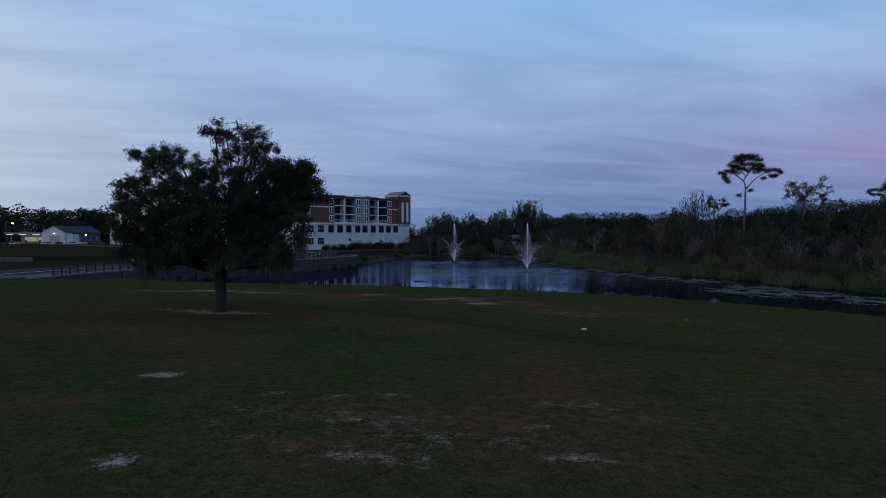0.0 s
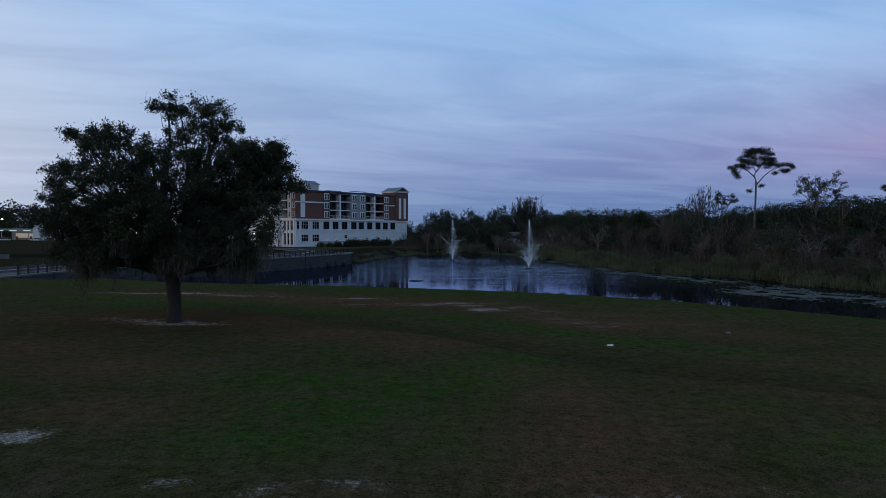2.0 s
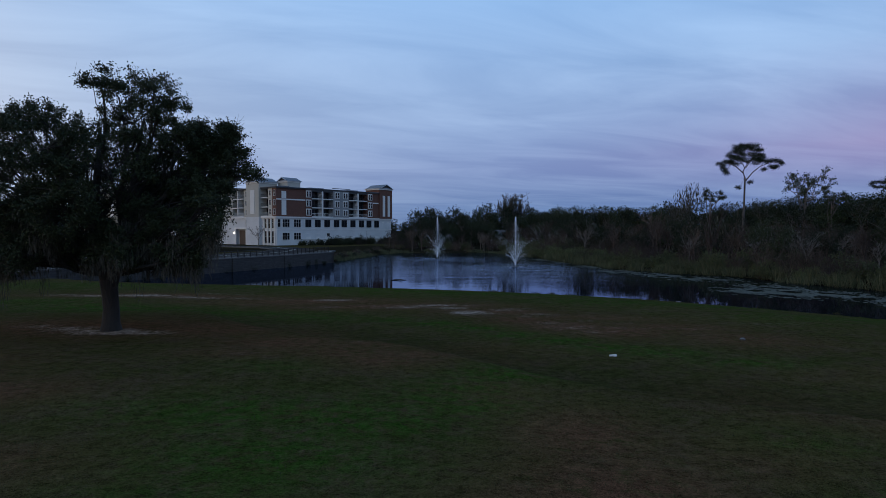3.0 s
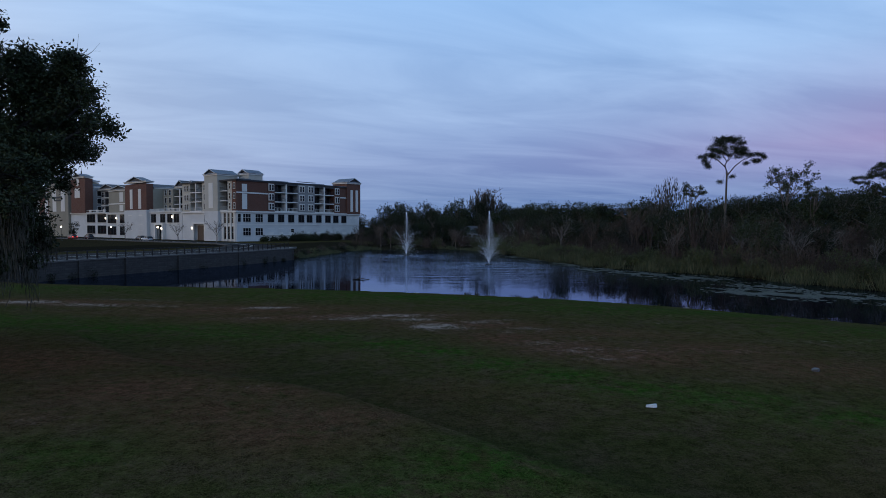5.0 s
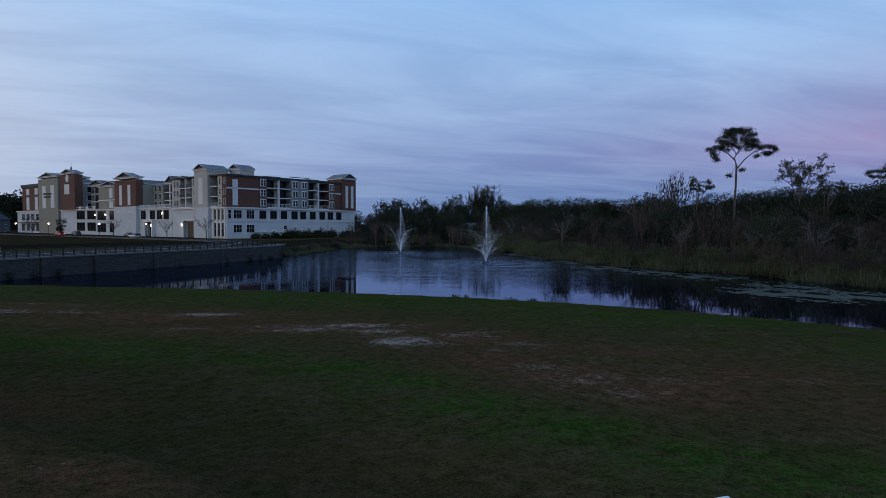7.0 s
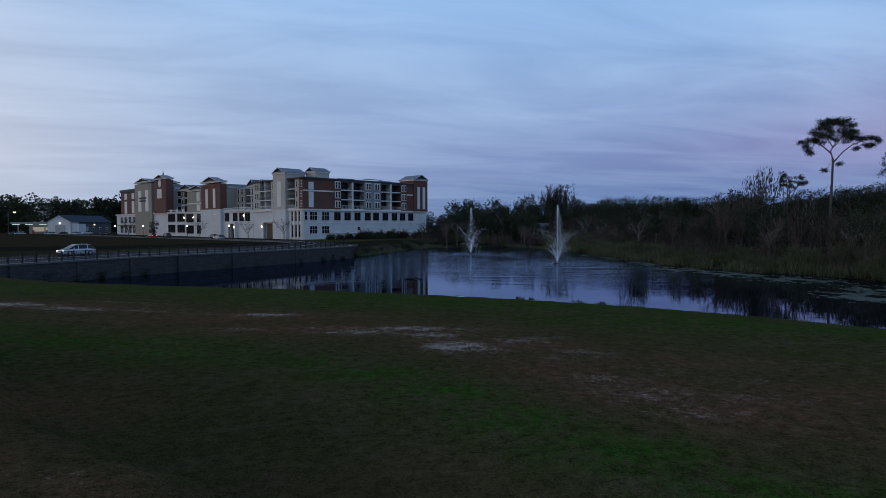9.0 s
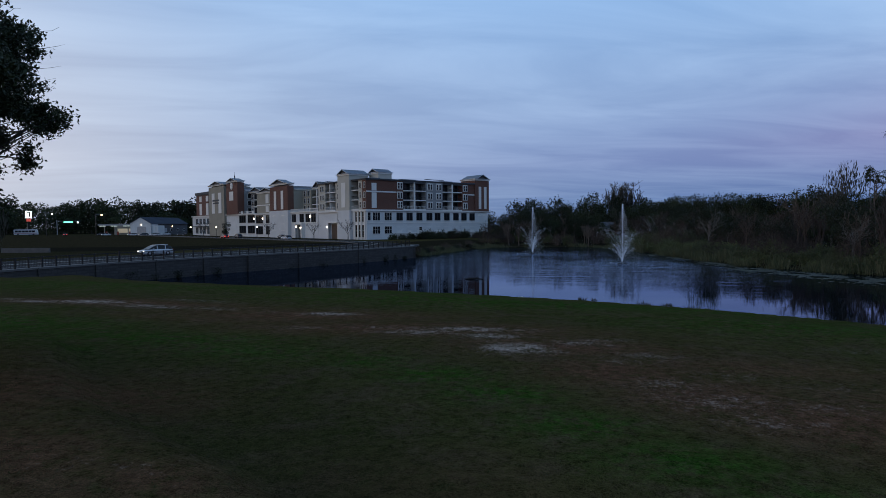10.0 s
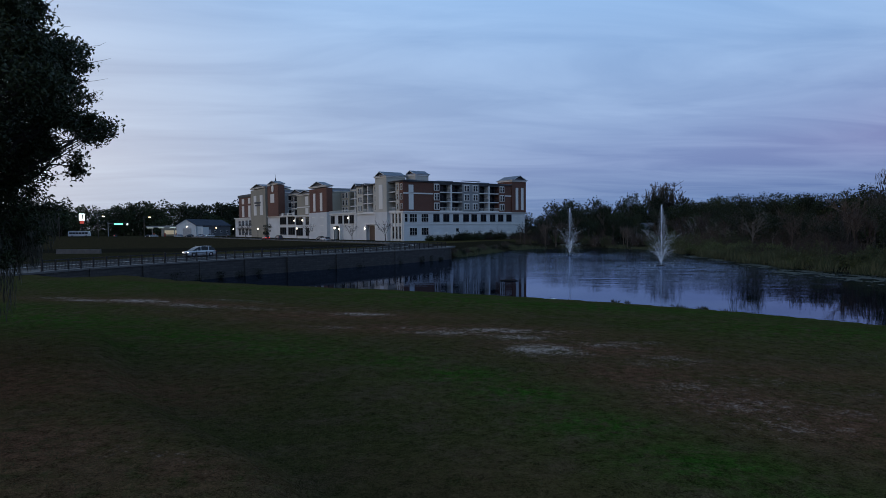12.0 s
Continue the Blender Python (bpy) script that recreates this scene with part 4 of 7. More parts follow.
def hip_roof(parent, front, u0, u1, d0, d1, z, rise, over=0.45, material="roof"):
    """A tower roof: thin eaves on a small cornice, and a low gable facing out whose two slopes end in bright metal edges."""
    def turn(pts):
        return [(a, -b, c) if front == "lake" else (-b, a, c) for a, b, c in pts]

    put("cornice", boxes("cornice", [face_box(front, u0 - 0.18, u1 + 0.18, d0 - 0.18, d1 + 0.18, z - 0.62, z - 0.16)], M["trim"]), parent)
    u0, u1, d0, d1 = u0 - over, u1 + over, d0 - over, d1 + over
    put("roof_edge", boxes("roof_edge", [face_box(front, u0, u1, d0, d1, z - 0.16, z)], M["edge"]), parent)
    g0, g1, mid = u0 + 0.14 * (u1 - u0), u1 - 0.14 * (u1 - u0), (u0 + u1) / 2
    body = turn([(g0 + 0.3, d1 - 0.5, z), (g1 - 0.3, d1 - 0.5, z), (mid, d1 - 0.5, z + rise - 0.08), (g0 + 0.3, d0 + 0.5, z), (g1 - 0.3, d0 + 0.5, z), (mid, d0 + 0.5, z + rise - 0.08)])
    put("gable", mesh_of("gable", body, [(0, 1, 2), (5, 4, 3), (0, 3, 4, 1), (1, 4, 5, 2), (2, 5, 3, 0)], M["slate"]), parent)
    for end in (g0, g1):
        a = [(end, d1, z), (mid, d1, z + rise), (mid, d0, z + rise), (end, d0, z)]
        pts = turn(a + [(p, q, w + 0.16) for p, q, w in a])
        put("roof", mesh_of("roof", pts, [(0, 1, 2, 3), (7, 6, 5, 4), (0, 4, 5, 1), (1, 5, 6, 2), (2, 6, 7, 3), (3, 7, 4, 0)], M[material]), parent)
        rim = turn([(end, d1 + 0.03, z - 0.02), (mid, d1 + 0.03, z + rise - 0.02), (mid, d1 + 0.03, z + rise + 0.24), (end, d1 + 0.03, z + 0.24), (end, d1 + 0.10, z - 0.02), (mid, d1 + 0.10, z + rise - 0.02), (mid, d1 + 0.10, z + rise + 0.24), (end, d1 + 0.10, z + 0.24)])
        put("bargeboard", mesh_of("bargeboard", rim, [(0, 1, 2, 3), (7, 6, 5, 4), (0, 4, 5, 1), (1, 5, 6, 2), (2, 6, 7, 3), (3, 7, 4, 0)], M["edge"]), parent)


def corner_block():
    b = thing("apartment_building", CORNER, "five-storey brick and white stucco apartment block on the shore", "building")
    G, BELT, TOP, ST = -1.6, 8.6, 17.7, 2.98
    F = 8.9
    # lower two storeys
    put("lower_wall", boxes("lower_wall", [(0, 50.1, 0, 17.2, G, BELT), (0.9, 50.1, 17.2, 24.1, G, BELT), (0, 0.9, 17.2, 24.1, 4.7, BELT), (0, 50.1, 24.1, 31, G, BELT)], M["white"]), b)
    pieces("base_course", [face_box("lake", 10, 50.2, 0, 0.14, G, 1.3), face_box("lake", 50.1, 50.24, -17, 0.14, G, 1.3)], M["stone"], b)
    pieces("belt_course", [face_box("lake", -0.4, 50.5, 0, 0.4, BELT - 0.35, BELT + 0.1), face_box("street", 0, 31.2, 0, 0.4, BELT - 0.35, BELT + 0.1), (50.1, 50.5, -0.4, 30, BELT - 0.35, BELT + 0.1)], M["trim"], b)
    pieces("string_course", [face_box("lake", 0, 50.3, 0, 0.15, 4.55, 4.75), face_box("lake", 9.8, 50.3, 0, 0.16, 1.3, 1.5)], M["trim"], b)
    # upper storeys: core and the pieces of the fronts
    put("upper_wall", boxes("upper_wall", [(2.2, 49.9, 2.2, 28.5, BELT, TOP), (0.0, 11.0, 0.0, 2.2, BELT, TOP), (40.9, 43.8, 0.0, 2.2, BELT, TOP), (0, 2.2, 2.2, 2.3, BELT, TOP)], M["brick"], ), b)
    pieces("bay", [(11.0, 13.5, -0.15, 2.2, BELT, TOP)], M["brick"], b)
    pieces("bay", [(22.4, 29.4, -0.3, 2.2, BELT, TOP + 0.5)], M["grey"], b)
    pieces("bay", [(38.0, 40.9, -0.15, 2.2, BELT, TOP)], M["brick"], b)
    for u0, u1 in ((13.5, 22.4), (29.4, 38.0)):
        mid = (u0 + u1) / 2
        put("balcony_post", boxes("balcony_post", [face_box("lake", mid - 0.3, mid + 0.3, -2.0, 0.2, BELT, TOP - 0.2)], M["trim"]), b)
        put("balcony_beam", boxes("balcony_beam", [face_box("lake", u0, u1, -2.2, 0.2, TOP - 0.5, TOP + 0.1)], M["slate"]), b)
        balcony_stack(b, "lake", u0, mid - 0.3, (F, 0, 3), ST)
        balcony_stack(b, "lake", mid + 0.3, u1, (F, 0, 3), ST)
    put("tower", boxes("tower", [(43.8, 50.3, -0.5, 7.0, BELT, 19.2)], M["brick"]), b)
    hip_roof(b, "lake", 43.8, 50.3, -7.0, 0.5, 19.9, 1.3, 0.45)
    pieces("tower_strip", [face_box("lake", u, u + 1.15, 0.5, 0.62, 9.4, 17.1) for u in (45.4, 47.9)], M["trim"], b)
    pieces("pilaster", [face_box("lake", 1.9, 3.6, 0, 0.14, 9.2, 13.9), face_box("lake", 1.9, 3.6, 0, 0.14, 14.5, 16.8)], M["trim"], b)
    pieces("brick_band", [face_box("lake", 0, 11.0, 0, 0.12, 14.0, 14.4), face_box("lake", 40.9, 43.8, 0, 0.12, 14.0, 14.4)], M["trim"], b)
    put("parapet", boxes("parapet", [face_box("lake", -0.3, 43.8, -0.2, 0.35, TOP, TOP + 0.35), face_box("street", 0, 31, -0.2, 0.35, TOP, TOP + 0.35), (0, 49.9, 0.2, 28.5, TOP, TOP + 0.12)], M["slate"]), b)
    pieces("roof_edge", [face_box("lake", -0.5, 43.8, -0.2, 0.55, TOP + 0.35, TOP + 0.5), face_box("street", 0, 31.2, -0.2, 0.55, TOP + 0.35, TOP + 0.5), face_box("lake", 22.2, 29.6, -0.2, 0.75, TOP + 0.85, TOP + 1.0)], M["roof"], b)
    for u0, u1 in ((15, 21), (31.5, 36.5), (3.5, 7)):
        put("roof_unit", boxes("roof_unit", [(u0, u1, 3, 7, TOP + 0.1, TOP + 1.0)], M["roof"]), b)
    for k in range(3):
        z = F + k * ST
        for u in (12.25, 39.45):
            pieces("window_panel", [face_box("lake", u - 1.05, u + 1.05, 0.15, 0.22, z + 0.25, z + 2.55)], M["trim"], b)
            for du in (-0.5, 0.5):
                window(b, "lake", u + du, z + 0.5, 0.66, 1.75, at=0.24)
        for u in (24.1, 27.7):
            pieces("window_panel", [face_box("lake", u - 1.1, u + 1.1, 0.3, 0.37, z + 0.25, z + 2.55)], M["trim"], b)
            for du in (-0.52, 0.52):
                window(b, "lake", u + du, z + 0.5, 0.68, 1.75, at=0.39)
        for u in (1.0, 3.4):
            window(b, "street", u, z + 0.45, 0.9, 1.7)
        for u in (17.2, 27.3, 28.9):
            window(b, "street", u, z + 0.5, 0.85, 1.7, at=0.1)
    for u0, u1 in ((10.9, 13.4), (15.0, 17.0), (18.7, 21.1), (22.7, 25.3), (26.2, 28.6), (30.2, 32.5), (34.2, 36.5), (37.7, 40.2), (41.5, 43.9)):
        window(b, "lake", (u0 + u1) / 2, 5.45, 2.2, 2.3, "dark", surround="slate")
        pieces("blank_panel", [face_box("lake", u0, u1, 0, 0.06, 3.25, 3.4), face_box("lake", u0 + 0.3, u1 - 0.3, 0, 0.05, 0.9, 2.2)], M["trim"], b)
    for u in (3.5, 7.8):
        window(b, "lake", u, 5.4, 2.6, 2.4, "grid")
        window(b, "lake", u, 1.3, 2.6, 2.2, "grid")
    window(b, "lake", 0.9, 5.4, 1.0, 2.4)
    window(b, "lake", 20.4, 1.9, 1.2, 1.4)
    for u in (46.0, 48.5):
        pieces("arch_relief", [face_box("lake", u - 0.7, u + 0.7, 0, 0.07, 6.9, 7.1), face_box("lake", u - 0.55, u + 0.55, 0, 0.07, 7.1, 7.3), face_box("lake", u - 0.3, u + 0.3, 0, 0.07, 7.3, 7.45)], M["trim"], b)
    # street front
    pieces("street_wall", [(0, 2.2, 2.3, 4.6, BELT, TOP), (0, 2.2, 15.8, 19.0, BELT, TOP), (0, 2.2, 26.0, 31.0, BELT, TOP)], M["beige"], b)
    put("tower_base", boxes("tower_base", [(-1.05, 6.0, 8.35, 15.85, G, BELT + 0.05)], M["white"]), b)
    put("tower", boxes("tower", [(-1.0, 6.0, 8.4, 15.8, BELT + 0.05, 19.6)], M["beige"]), b)
    pieces("tower_strip", [face_box("street", 10.9, 13.3, 1.0, 1.1, 9.6, 17.4)], M["trim"], b)
    hip_roof(b, "street", 8.4, 15.8, -6.0, 1.0, 20.2, 1.25, 0.45)
    put("roof_lantern", boxes("roof_lantern", [(7.0, 12.0, 4.0, 9.5, TOP, 20.1)], M["beige"]), b)
    hip_roof(b, "street", 4.0, 9.5, -12.0, -7.0, 20.7, 1.0, 0.4)
    balcony_stack(b, "street", 4.6, 8.4, (F, 0, 3), ST)
    for u0, u1 in ((19.0, 22.4), (22.6, 26.0)):
        balcony_stack(b, "street", u0, u1, (F, 0, 3), ST)
    put("balcony_post", boxes("balcony_post", [face_box("street", 22.3, 22.7, -2.0, 0.2, BELT, TOP)], M["trim"]), b)
    for u in (0.9, 2.9, 4.9, 6.9):
        put("pier", boxes("pier", [face_box("street", u - 0.3, u + 0.3, 0, 0.25, G, BELT - 0.35)], M["trim"]), b)
    for u in (1.9, 3.9, 5.9):
        window(b, "street", u, 5.0, 1.2, 3.0, "grid")
        window(b, "street", u, 0.2, 1.2, 3.8, "grid")
    window(b, "street", 17.0, 5.4, 1.5, 2.2)
    put("doorway", boxes("doorway", [face_box("street", 18.2, 23.2, -0.88, -0.8, -0.5, 4.3)], M["wood"]), b)
    pieces("door_surround", [face_box("street", 17.1, 17.6, 0, 0.3, -0.5, 5.0), face_box("street", 23.7, 24.2, 0, 0.3, -0.5, 5.0), face_box("street", 17.0, 24.3, 0, 0.45, 4.7, 5.2)], M["trim"], b)
    return b


def middle_block():
    b = thing("apartment_building", CORNER, "white stucco apartment block with a red brick tower beside the street", "building")
    G, BELT = -0.6, 9.0
    put("lower_wall", boxes("lower_wall", [(0.6, 22, 31.2, 89.5, G, BELT), (0.0, 0.6, 31.2, 42.2, G, BELT), (0, 0.6, 47.8, 53.2, G, BELT), (0, 0.6, 42.2, 47.8, 4.9, BELT)], M["white"]), b)
    put("tower_base", boxes("tower_base", [(-1.2, 6, 53.2, 70.1, G, 9.7)], M["white"]), b)
    put("tower", boxes("tower", [(-1.0, 1.4, 53.5, 69.8, 9.7, 19.0)], M["brick"]), b)
    put("upper_wall", boxes("upper_wall", [(1.4, 20, 53.5, 69.9, 9.7, 17.2)], M["tan"]), b)
    hip_roof(b, "street", 54.2, 69.4, -18, -2.2, 18.0, 1.3, 0.5, "slate")
    pieces("tower_strip", [face_box("street", u, u + 2.0, 1.0, 1.12, 10.2, 17.2) for u in (57.4, 63.8)], M["trim"], b)
    hip_roof(b, "street", 53.5, 69.8, -1.4, 1.0, 20.0, 1.5)
    put("upper_wall", boxes("upper_wall", [(1.5, 20, 70.1, 89.3, BELT, 17.2)], M["tan"]), b)
    hip_roof(b, "street", 70.1, 89.3, -18, -1.5, 18.0, 1.3, 0.5, "slate")
    pieces("tower_strip", [face_box("street", 77.0, 79.9, -1.5, -1.38, 13.2, 16.8), face_box("street", 77.0, 79.9, -1.5, -1.38, 9.6, 12.0)], M["trim"], b)
    pieces("string_course", [face_box("street", 70.1, 89.3, -1.5, -1.35, 12.3, 12.7)], M["trim"], b)
    pieces("belt_course", [face_box("street", 31.2, 53.2, 0, 0.35, BELT - 0.3, BELT + 0.1), face_box("street", 70.1, 89.5, -0.6, -0.2, BELT - 0.3, BELT + 0.1), face_box("street", 31.2, 53, 0, 0.12, 4.9, 5.2)], M["trim"], b)
    n = 26
    put("terrace_rail", boxes("terrace_rail", [face_box("street", 31.4 + k * 0.84, 31.6 + k * 0.84, 0, 0.15, BELT, BELT + 0.85) for k in range(n)] + [face_box("street", 31.2, 53.2, 0, 0.2, BELT + 0.85, BELT + 1.0)], M["trim"]), b)
    put("upper_wall", boxes("upper_wall", [(5.0, 20, 46.5, 53.5, BELT, 17.0)], M["tan"]), b)
    put("upper_wall", boxes("upper_wall", [(7.5, 20, 32.5, 46.5, BELT, 17.0)], M["grey"]), b)
    hip_roof(b, "street", 38.5, 46.5, -18, -5.6, 17.9, 1.9, 0.5, "slate")
    hip_roof(b, "street", 32.0, 38.0, -18, -5.6, 17.9, 1.5, 0.5, "slate")
    for i in range(3):
        z = BELT + 0.1 + 2.7 * i
        put("balcony_slab", boxes("balcony_slab", [face_box("street", 32.5, 46.5, -7.5, -5.4, z - 0.2, z + 0.05)], M["trim"]), b)
        put("balcony_rail", boxes("balcony_rail", [face_box("street", 32.5, 46.5, -5.55, -5.45, z + 0.9, z + 1.0)] + [face_box("street", 32.6 + 0.6 * k, 32.65 + 0.6 * k, -5.54, -5.48, z, z + 0.9) for k in range(24)], M["rail"]), b)
        for u in (34.5, 38.2, 41.0, 44.5):
            window(b, "street", u, z + 0.1, 2.0, 2.2, "single", -7.44, "slate")
        for u in (36.3, 39.8, 42.8):
            put("balcony_post", boxes("balcony_post", [face_box("street", u - 0.25, u + 0.25, -5.7, -5.35, z, z + 2.6)], M["trim"]), b)
        for u in (48.5, 51.5):
            window(b, "street", u, z + 0.5, 1.3, 1.8, at=-4.96)
    for u in (34.8, 39.2, 44.0, 50.4):
        window(b, "street", u, 5.3, 3.2, 2.8, "dark", surround="slate")
    for u in (74.2, 84.6):
        for z in (0.7, 5.2):
            window(b, "street", u, z, 7.0, 3.1, "dark", at=-0.6, surround="slate")
    pieces("arch", [face_box("street", 42.0, 42.8, 0, 1.2, G, 4.4), face_box("street", 47.2, 48.0, 0, 1.2, G, 4.4), face_box("street", 42.0, 48.0, 0, 1.2, 4.4, 5.1)], M["trim"], b)
    put("doorway", boxes("doorway", [face_box("street", 42.8, 47.2, -0.62, -0.55, G, 4.2)], M["glass"]), b)
    for u in (57.5, 65.5):
        pieces("arch_relief", [face_box("street", u - 1.6, u + 1.6, 1.2, 1.28, 7.6, 7.85), face_box("street", u - 1.2, u + 1.2, 1.2, 1.28, 7.85, 8.1), face_box("street", u - 1.5, u + 1.5, 1.2, 1.26, 4.6, 4.8), face_box("street", u - 1.5, u + 1.5, 1.2, 1.26, 2.2, 2.4)], M["trim"], b)
    return b


def clock_block():
    b = thing("apartment_building", CORNER, "brick and tan stucco block with a clock tower and spire", "building")
    G, BELT = -0.6, 9.3
    put("lower_wall", boxes("lower_wall", [(0.6, 24, 89.5, 176, G, BELT)], M["white"]), b)
    pieces("belt_course", [face_box("street", 89.5, 176.3, -0.6, -0.1, BELT - 0.3, BELT + 0.15)], M["trim"], b)
    put("terrace_rail", boxes("terrace_rail", [face_box("street", u, u + 1.6, -0.6, -0.3, BELT, BELT + 1.2) for u in (90, 96.5, 103, 109)] + [face_box("street", 89.5, 111, -0.55, -0.4, BELT + 0.75, BELT + 0.95)], M["trim"]), b)
    put("upper_wall", boxes("upper_wall", [(1.0, 20, 147, 170.2, BELT, 19.9)], M["brick"]), b)
    put("parapet", boxes("parapet", [face_box("street", 146.5, 171, -19.5, -0.6, 20.2, 21.4), face_box("street", 146.8, 170.6, -19.2, -0.8, 19.9, 20.2)], M["slate"]), b)
    put("tower", boxes("tower", [(-0.4, 12, 123.8, 145.5, G, 22.8)], M["tan"]), b)
    hip_roof(b, "street", 123.8, 145.5, -12, 0.4, 23.8, 1.4)
    put("tower", boxes("tower", [(-0.1, 2.9, 107.4, 121.5, BELT, 23.4)], M["brick"]), b)
    put("upper_wall", boxes("upper_wall", [(2.9, 20, 107.9, 121.5, BELT, 19.6)], M["grey"]), b)
    hip_roof(b, "street", 108.2, 121.2, -18, -3.6, 20.4, 1.2, 0.4, "slate")
    for i in range(3):
        for x0 in (4.6, 8.2, 11.8):
            z = BELT + 0.6 + 3.2 * i
            o = put("window", boxes("window", [(x0, x0 + 2.6, 107.82, 107.92, z, z + 2.3)], M["trim"]), b)
            put("pane", boxes("pane", [(x0 + 0.15, x0 + 2.45, 107.78, 107.86, z + 0.15, z + 2.15)], M["glass"]), o)
    hip_roof(b, "street", 107.4, 121.5, -2.9, 0.1, 24.3, 1.2)
    v, f = lathe([(0.35, 24.6), (0.25, 26.6), (0.08, 27.0), (0.03, 28.6)], 8)
    put("spire", mesh_of("spire", [(x + 1.4, y + 114.5, z) for x, y, z in v], f, M["slate"]), b)
    v, f = lathe([(1.6, 0.0), (1.6, 0.12), (1.35, 0.16)], 20)
    put("clock", mesh_of("clock", [(-0.1 - z, 114.5 + x, 22.0 + y) for x, y, z in v], f, M["trim"]), b)
    pieces("tower_strip", [face_box("street", 112.5, 117.5, 0.1, 0.2, 15.6, 19.6)], M["trim"], b)
    pieces("tower_strip", [face_box("street", u, u + 4.0, 0.4, 0.5, 10.2, 19.8) for u in (127.5, 136.8)], M["trim"], b)
    pieces("sign_panel", [face_box("street", 130.2, 139.4, 0.5, 0.62, 15.9, 16.7), face_box("street", 130.8, 138.8, 0.5, 0.62, 14.7, 15.4)], M["slate"], b)
    pieces("tower_strip", [face_box("street", u, u + 3.6, -1.0, -0.86, z, z1) for u in (150.5, 161.0) for z, z1 in ((9.8, 15.6), (16.6, 19.4))], M["trim"], b)
    put("upper_wall", boxes("upper_wall", [(6, 20, 89.5, 107.4, BELT, 18.6)], M["grey"]), b)
    hip_roof(b, "street", 91, 107.4, -18, -5, 19.2, 1.6, 0.5, "slate")
    for i in range(3):
        z = BELT + 0.2 + 3.0 * i
        put("balcony_slab", boxes("balcony_slab", [face_box("street", 90.5, 103, -6, -4.2, z - 0.2, z + 0.05)], M["trim"]), b)
        put("balcony_rail", boxes("balcony_rail", [face_box("street", 90.5, 103, -4.4, -4.3, z + 0.9, z + 1.0)] + [face_box("street", 90.6 + k, 90.68 + k, -4.4, -4.3, z, z + 0.9) for k in range(13)], M["rail"]), b)
        for u in (92.8, 98.0, 101.5):
            window(b, "street", u, z + 0.1, 2.6, 2.3, "single", -5.94, "slate")
        window(b, "street", 105.2, z + 0.5, 1.8, 1.8, at=-5.94)
    for u in (93.6, 103.6):
        for z in (1.0, 5.5):
            window(b, "street", u, z, 7.4, 3.1, "dark", at=-0.6, surround="slate")
    for u in (150, 156, 162, 168):
        window(b, "street", u, 5.2, 4.0, 2.8, "grid", at=-0.6)
        window(b, "street", u, 0.4, 4.0, 3.2, "grid", at=-0.6)
    put("awning", boxes("awning", [face_box("street", 147, 172, -0.6, 1.2, 4.0, 4.3)], M["slate"]), b)
    return b


corner_block()
middle_block()
clock_block()

# ---- trees ----


def limb(a, b, r0, r1, rng, sides=6, n=5, wander=0.12, sag=0.0):
    """A bent, tapering branch from a to b."""
    a, b = np.array(a, float), np.array(b, float)
    d = np.linalg.norm(b - a)
    k = rng.normal(size=(2, 3)) * wander * d
    pts, rad = [], []
    for i in range(n):
        t = i / (n - 1)
        p = a + (b - a) * t + k[0] * math.sin(math.pi * t) * 0.6 + k[1] * math.sin(2 * math.pi * t) * 0.25
        p[2] += sag * d * math.sin(math.pi * t)
        pts.append(tuple(p))
        rad.append(r0 + (r1 - r0) * t ** 0.8)
    return tube_data(pts, rad, sides), pts


